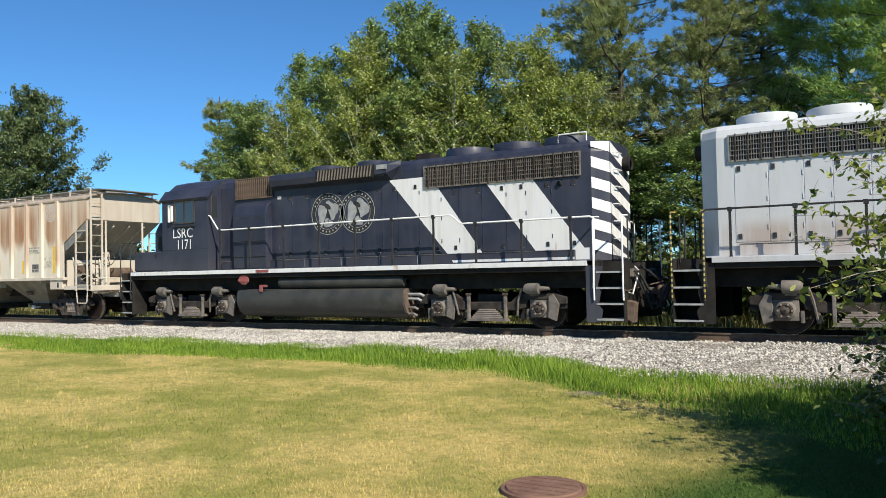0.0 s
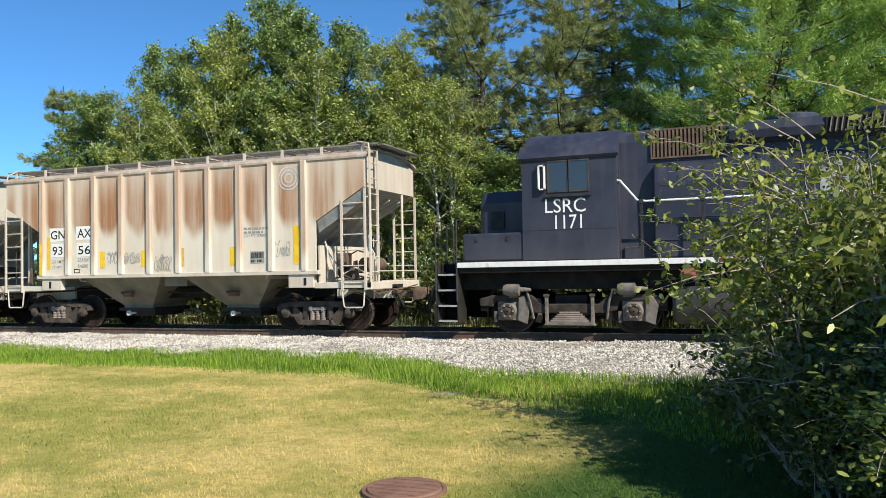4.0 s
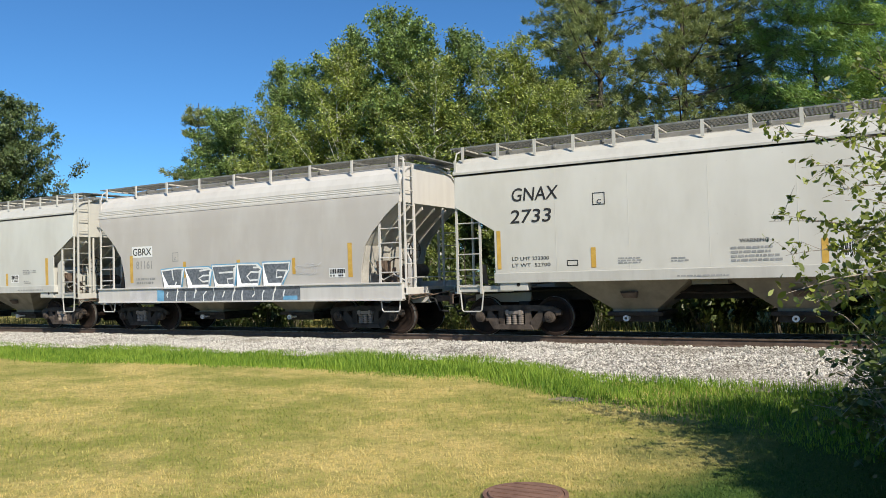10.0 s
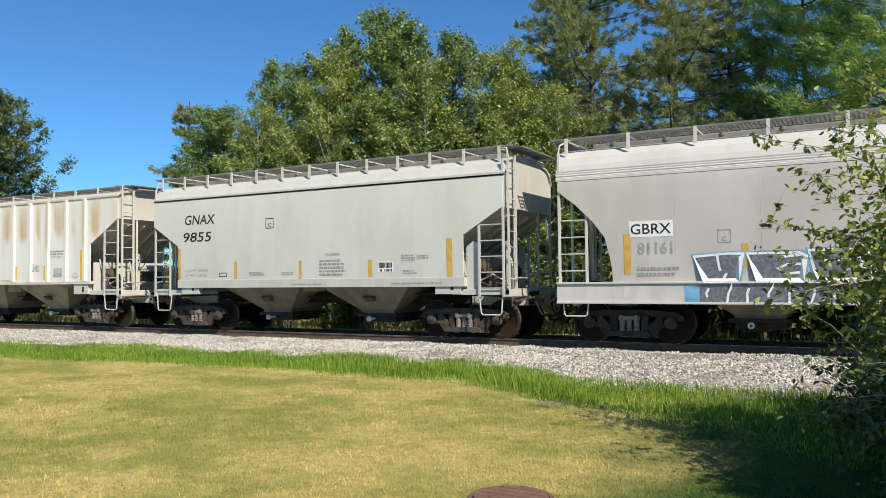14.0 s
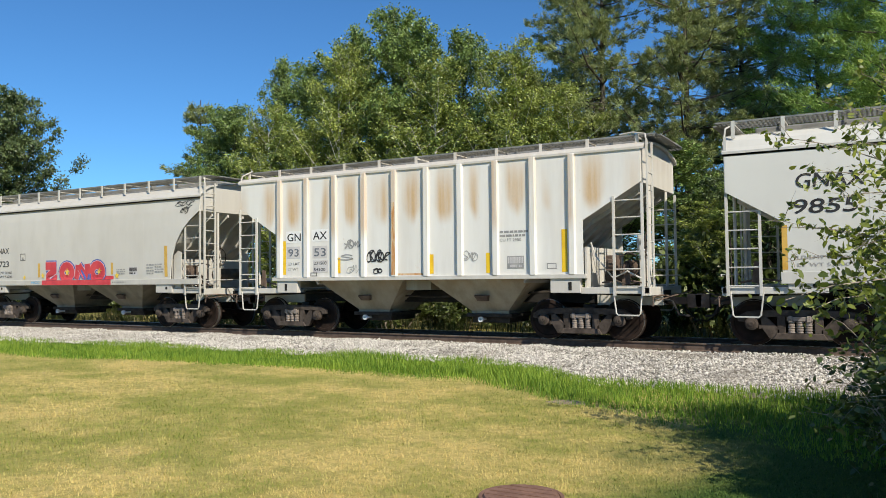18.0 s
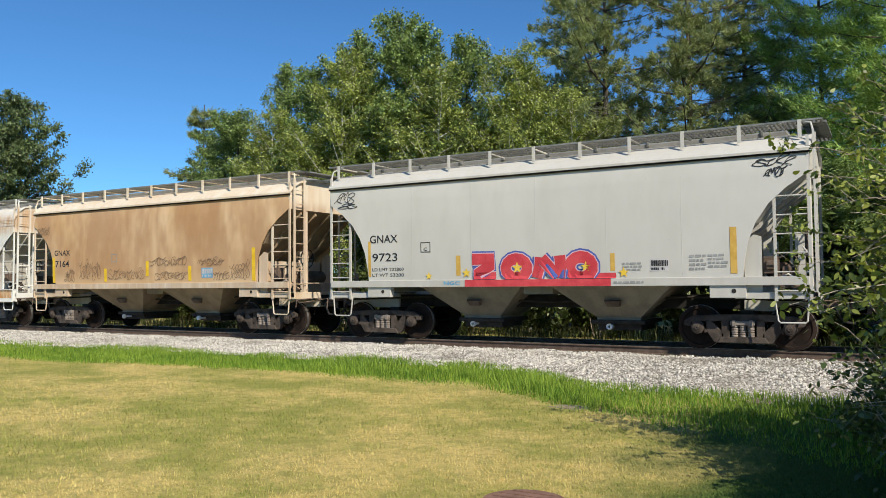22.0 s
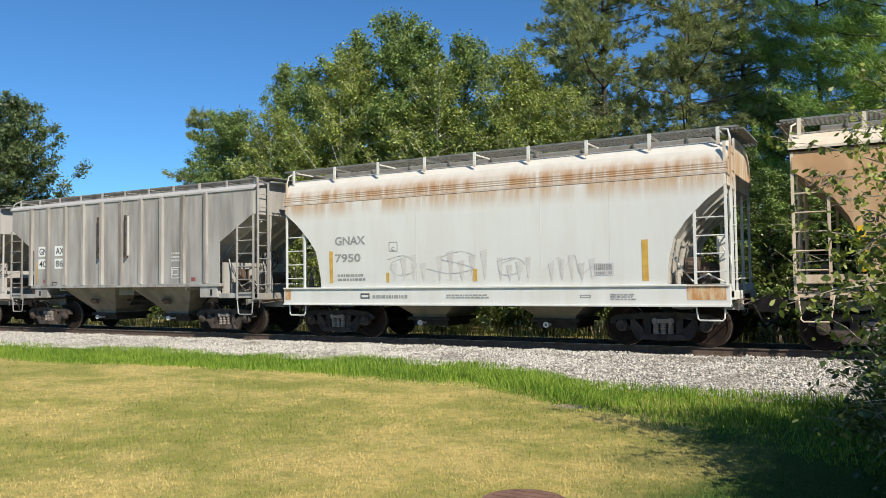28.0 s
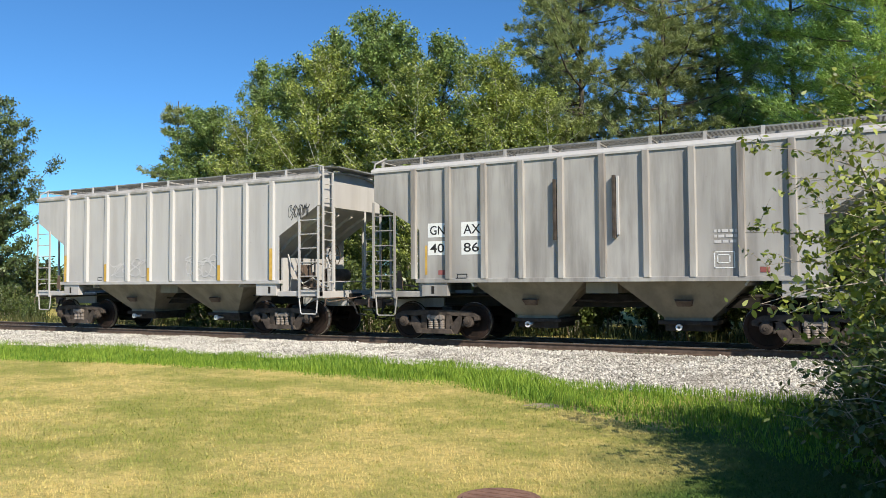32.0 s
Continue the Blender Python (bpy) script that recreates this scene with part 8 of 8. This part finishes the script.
# tan car
words(6, "GNAX", -4.55, 2.45, -3.72, 2.63, M["black"])
words(6, "7164", -4.50, 2.06, -3.77, 2.28, M["black"])
outline(6, -1.62, 2.18, -1.36, 2.44, M["fadedtext"])
strips(6, M["yellow"], [(-4.66, 1.54, -4.52, 2.40), (-1.98, 1.56, -1.85, 1.98), (0.0, 1.71, 0.13, 2.18), (1.86, 1.56, 1.99, 2.00), (4.40, 1.54, 4.53, 2.47)])
code(6, 2.41, 1.64, 2.87, 1.93, M["blue"], M["ghost"])
for q, (x0, z0, x1, z1, n) in enumerate(((-4.0, 1.55, -3.5, 2.0, 5), (-3.25, 1.58, -2.17, 2.36, 6), (-1.75, 1.60, -0.12, 1.98, 9), (0.21, 2.0, 1.76, 2.30, 8), (0.4, 1.58, 1.76, 1.9, 7), (2.25, 1.98, 3.3, 2.25, 6), (2.9, 1.56, 3.5, 1.85, 4), (3.55, 1.55, 4.3, 2.2, 5), (-5.5, 3.15, -4.85, 3.48, 5))):
    tag(6, x0, z0, x1, z1, 70 + q, n + 2, 0.012, M["tagbrown"])
# white car with the deep sill
PALE = plain("faded_pinkish_spray", (0.56, 0.525, 0.49), (0.64, 0.62, 0.585), 3, 0.7, 0, 0.03)
words(7, "GNAX", -4.05, 2.44, -3.08, 2.66, M["fadedtext"], 0.012)
words(7, "7950", -4.05, 1.99, -3.23, 2.21, M["fadedtext"], 0.012)
print_rows(7, -3.98, 1.51, -3.02, 1.73, 2, 81)
outline(7, -2.36, 2.23, -2.10, 2.47, M["fadedtext"])
words(7, "C", -2.28, 2.26, -2.19, 2.34, M["fadedtext"])
code(7, 2.97, 1.55, 3.42, 1.82, M["ghost"], M["fadedtext"])
outline(7, -3.24, 1.05, -2.96, 1.18, M["black"], 0.03)
print_rows(7, -2.86, 1.06, -1.59, 1.20, 1, 82)
print_rows(7, -0.71, 1.06, 0.50, 1.17, 2, 83)
print_rows(7, 3.34, 1.02, 3.83, 1.17, 3, 84)
outline(7, 2.66, 1.06, 2.90, 1.13, M["fadedtext"])
for q, (x0, z0, x1, z1, n) in enumerate(((-2.3, 1.46, -1.17, 2.27, 4), (-1.0, 1.45, 0.52, 2.35, 5), (0.65, 1.43, 1.59, 2.12, 4), (1.92, 1.43, 3.1, 2.14, 5))):
    tag(7, x0, z0 + 0.1, x0 + 0.55 * (x1 - x0), z1 - 0.1, 85 + q, 1, 0.012, M["ghost"])
    for k in range(n):
        a, w, h = x0 + (x1 - x0) * k / n, (x1 - x0) / n * 0.62, (z1 - z0) * (0.55 + 0.25 * ((k * 7 + q) % 3) / 2)
        me = bpy.data.meshes.new("graffiti_wedge")
        me.from_pydata([(a, -0.002, z0 + h), (a + w, -0.002, z0 + h * 1.05), (a + w * 0.75, -0.002, z0 + h * 0.12), (a + w * 0.5, -0.002, z0 + 0.02)], [], [(0, 1, 2, 3)])
        me.materials.append(PALE)
        on_side(CARS[7], KIND[7], me, "graffiti_wedge", "faded pale pinkish sprayed wedge")
strips(7, M["amber"], [(-4.24, 1.46, -4.13, 2.29), (4.04, 1.42, 4.17, 2.29), (-2.45, 1.46, -2.36, 1.7), (0.02, 1.46, 0.12, 1.75)], "dull yellow strip")
for x0, z0, x1, z1 in ((4.95, 1.02, 5.72, 1.34), (-5.76, 1.02, -5.55, 1.3)):
    patch(7, x0, z0, x1, z1, RUST_STAIN, "rust_stain", "orange rust stain on the sill", -0.001)
# dark grey car
for w, x0, z0, x1, z1 in (("GN", -4.12, 2.55, -3.72, 2.77), ("AX", -3.22, 2.55, -2.78, 2.77), ("40", -4.12, 2.12, -3.74, 2.34), ("86", -3.22, 2.12, -2.82, 2.34)):
    patch(8, x0 - 0.06, z0 - 0.06, x1 + 0.06, z1 + 0.06, M["white"], "paint_patch", "white lettering patch")
    words(8, w, x0, z0, x1, z1, M["black"])
strips(8, M["redtag"], [(-3.90, 1.59, -3.72, 1.70), (3.27, 1.57, 3.45, 1.68)], "small red label")
strips(8, M["amber"], [(-4.26, 1.6, -4.20, 2.3), (3.80, 1.59, 3.90, 2.40)], "faded amber strip")
outline(8, -3.40, 1.50, -3.13, 1.61, M["black"])
outline(8, 2.41, 1.66, 2.81, 2.00, M["white"])
outline(8, 2.47, 1.76, 2.72, 1.94, M["white"])
print_rows(8, 2.42, 2.17, 2.96, 2.49, 3, 91, M["ghost"])
for x in (-0.93, 0.40):
    part("gauge_post", Geo().box(x - 0.035, x + 0.035, -1.60, -1.50, 2.33, 3.68), M["frame"], CARS[8], "dark upright angle on the side wall", 0.008)
    part("gauge_post", Geo().box(x + 0.045, x + 0.10, -1.56, -1.50, 2.40, 3.66), grey_e, CARS[8], "", 0.008)
# last car
for x, z in ((-4.23, 2.34), (-2.354, 2.03), (-0.478, 1.89), (2.336, 1.93), (4.212, 2.35)):
    part("reflector_strip", flat([(x - 0.053, 1.5), (x + 0.053, 1.5), (x + 0.053, z), (x - 0.053, z)], -1.578, M["amber"]), None, CARS[9], "faded amber strip")
tag(9, 4.75, 3.10, 5.45, 3.58, 95, 7, 0.013)
tag(9, -2.2, 1.6, -0.6, 2.2, 96, 5, 0.035, M["ghost"])
tag(9, 1.0, 1.6, 2.2, 2.3, 97, 4, 0.035, M["ghost"])
outline(9, -2.79, 1.53, -2.57, 1.64, M["black"])

engine = locomotive("dark navy diesel locomotive with white diagonal stripes", navy, stripe_white, M["white"], M["black"], M["locoframe"], M["under"], True)
place(engine, -13.97)
part("hood_stripe", flat([(2.22, 3.87), (3.30, 3.87), (3.30, 3.60), (3.70, 3.60), (5.14, 1.64), (4.17, 1.64)], -0.962, stripe_white), None, engine, "broad white diagonal stripe")
part("hood_stripe", flat([(5.11, 3.58), (6.36, 3.58), (7.62, 1.90), (7.74, 1.90), (7.74, 1.63), (6.57, 1.64)], -0.963, stripe_white), None, engine, "broad white diagonal stripe")
part("hood_stripe", flat([(4.17, 1.64), (7.4, 1.64), (7.4, 1.70), (4.13, 1.70)], -1.025, stripe_white), None, engine)

def end_stripe(s0, s1, k):
    """White slanting stripe on the hood end and its angled corners; s runs round from the near corner."""
    line = [(0.0, 7.825, -0.955), (0.43, 8.178, -0.705), (0.431, 8.190, -0.70), (1.82, 8.190, 0.70)]
    vs, fs = [], []
    for s, x, y in line:
        z = s0 - 0.30 * s
        vs += [(x, y, max(1.63, min(4.33, z + s1))), (x, y, max(1.63, min(4.33, z)))]
    fs = [(0, 1, 3, 2), (4, 5, 7, 6)]
    me = bpy.data.meshes.new("end_stripe")
    me.from_pydata(vs, [], fs)
    me.materials.append(stripe_white)
    return me


for k in range(6):
    part("end_stripe", end_stripe(1.86 + k * 0.47, 0.25, k), None, engine, "white slanting end stripe")
for x, dz in ((0.12, 0.0), (1.15, 0.02)):
    ring = Geo().turned([(-0.964, 0.585), (-0.968, 0.585), (-0.968, 0.568), (-0.964, 0.568)], "y", 40, (x, 0, 3.1), True)
    em = part("emblem_ring", ring, M["emblem"], engine, "round grey emblem")
    part("emblem_band", Geo().turned([(-0.9635, 0.565), (-0.9655, 0.565), (-0.9655, 0.43), (-0.9635, 0.43)], "y", 40, (x, 0, 3.1), True), M["black"], em, "black lettered band")
    part("emblem_ring", Geo().turned([(-0.964, 0.44), (-0.967, 0.44), (-0.967, 0.428), (-0.964, 0.428)], "y", 40, (x, 0, 3.1), True), M["emblem"], em)
    rr = random.Random(int(x * 10))
    for k, (cx, cz, sx, sz, lean) in enumerate(((-0.20, -0.02, 0.15, 0.32, 0.25), (0.16, 0.10, 0.20, 0.26, -0.3), (0.02, -0.26, 0.16, 0.12, 0.0))):
        pts = []
        for j in range(16):
            a = j * math.tau / 16
            q = 1 + 0.22 * math.sin(3 * a + k + x) + rr.uniform(-0.08, 0.08)
            pts.append((x + cx + sx * q * math.cos(a) + lean * sz * q * math.sin(a) * 0.5, 3.1 + cz + sz * q * math.sin(a)))
        part("emblem_shape", flat(pts, -0.9655 - 0.0006 * k, M["emblem"]), None, em)
    for k, (cx, cz, r, q) in enumerate(((0.04, -0.02, 0.035, 5.0), (0.0, 0.20, 0.10, 0.9))):
        part("emblem_shape", flat([(x + cx + r * math.cos(j) - 0.06 * math.sin(j), 3.1 + cz + q * r * math.sin(j)) for j in np.linspace(0, math.tau, 13)[:-1]], -0.9685 - 0.0004 * k, M["black"]), None, em)
    for k in range(26):
        a = k * math.tau / 26
        if abs(math.sin(a)) > 0.3:
            c, q = math.cos(a), math.sin(a)
            part("emblem_mark", flat([(x + c * 0.475 - q * 0.022, 3.1 + q * 0.475 + c * 0.022), (x + c * 0.475 + q * 0.022, 3.1 + q * 0.475 - c * 0.022), (x + c * 0.525 + q * 0.022, 3.1 + q * 0.525 - c * 0.022), (x + c * 0.525 - q * 0.022, 3.1 + q * 0.525 + c * 0.022)], -0.9665, M["emblem"]), None, em)
part("lettering", text_mesh("LSRC", 0.30, M["white"], -5.62, 2.63, -1.508, squeeze=0.95, offset=0.001), None, engine, "white cab lettering")
part("lettering", text_mesh("1171", 0.30, M["white"], -5.45, 2.28, -1.508, squeeze=0.84, offset=0.001), None, engine, "white cab lettering")
part("panel", flat([(-1.75, 3.62), (-1.60, 3.62), (-1.60, 3.72), (-1.75, 3.72)], -0.962, M["ghost"]), None, engine)
part("panel", flat([(-2.1, 1.5), (-1.6, 1.5), (-1.6, 1.585), (-2.1, 1.585)], -1.534, M["redtag"]), None, engine)
rag = part("signal_rag", Geo().loft([[(-2.75, -1.46, 1.45), (-2.50, -1.46, 1.42), (-2.5, -1.43, 1.42), (-2.75, -1.43, 1.45)], [(-2.85, -1.50, 1.28), (-2.42, -1.50, 1.25), (-2.42, -1.46, 1.25), (-2.85, -1.46, 1.28)], [(-2.72, -1.47, 1.17), (-2.55, -1.48, 1.16), (-2.55, -1.46, 1.16), (-2.72, -1.45, 1.17)]]), M["redtag"], engine, "crumpled red cloth", 0.0)
part("signal_rag", Geo().box(-2.02, -1.90, -1.48, -1.45, 0.95, 1.15).box(-1.92, -1.72, -1.48, -1.45, 1.08, 1.15), M["redtag"], engine, "crumpled red cloth", 0.01)
white_loco = car_paint("dull_white_loco_paint", (0.53, 0.55, 0.57), (0.42, 0.42, 0.42), (0.38, 0.22, 0.12), 0.5, 1.3, 2.2, 0.35, 0, 81.0)
second = locomotive("pale grey diesel locomotive with black handrails", white_loco, white_loco, M["black"], M["black"], M["grating"], M["under"], False)
second["turned"] = 1
second.matrix_basis = pose(4.43, TRACK_Y, 0, 0, 0, 180)
TRAIN.append((second, (4.43, 180)))


def travel(t):
    return float(np.interp(t, [q[0] for q in TRAVEL], [q[1] for q in TRAVEL]))


def motions():
    for ob, u, turn in [(a, b, 0) if not isinstance(b, tuple) else (a, b[0], b[1]) for a, b in TRAIN]:
        walk(ob, [(t, pose(u + s, TRACK_Y, 0, 0, 0, turn)) for t, s in TRAVEL])
    for w, x, r in SPINNING:
        back = -1 if w.parent.get("turned") else 1
        rows = []
        k = 0
        while k * 4 <= frame(32.0) + 3:
            t = k * 4 / FPS
            rows.append((t, pose(x, 0, r) @ Matrix.Rotation(back * travel(min(t, 32.0)) / r, 4, "Y")))
            k += 1
        walk(w, rows)


motions()
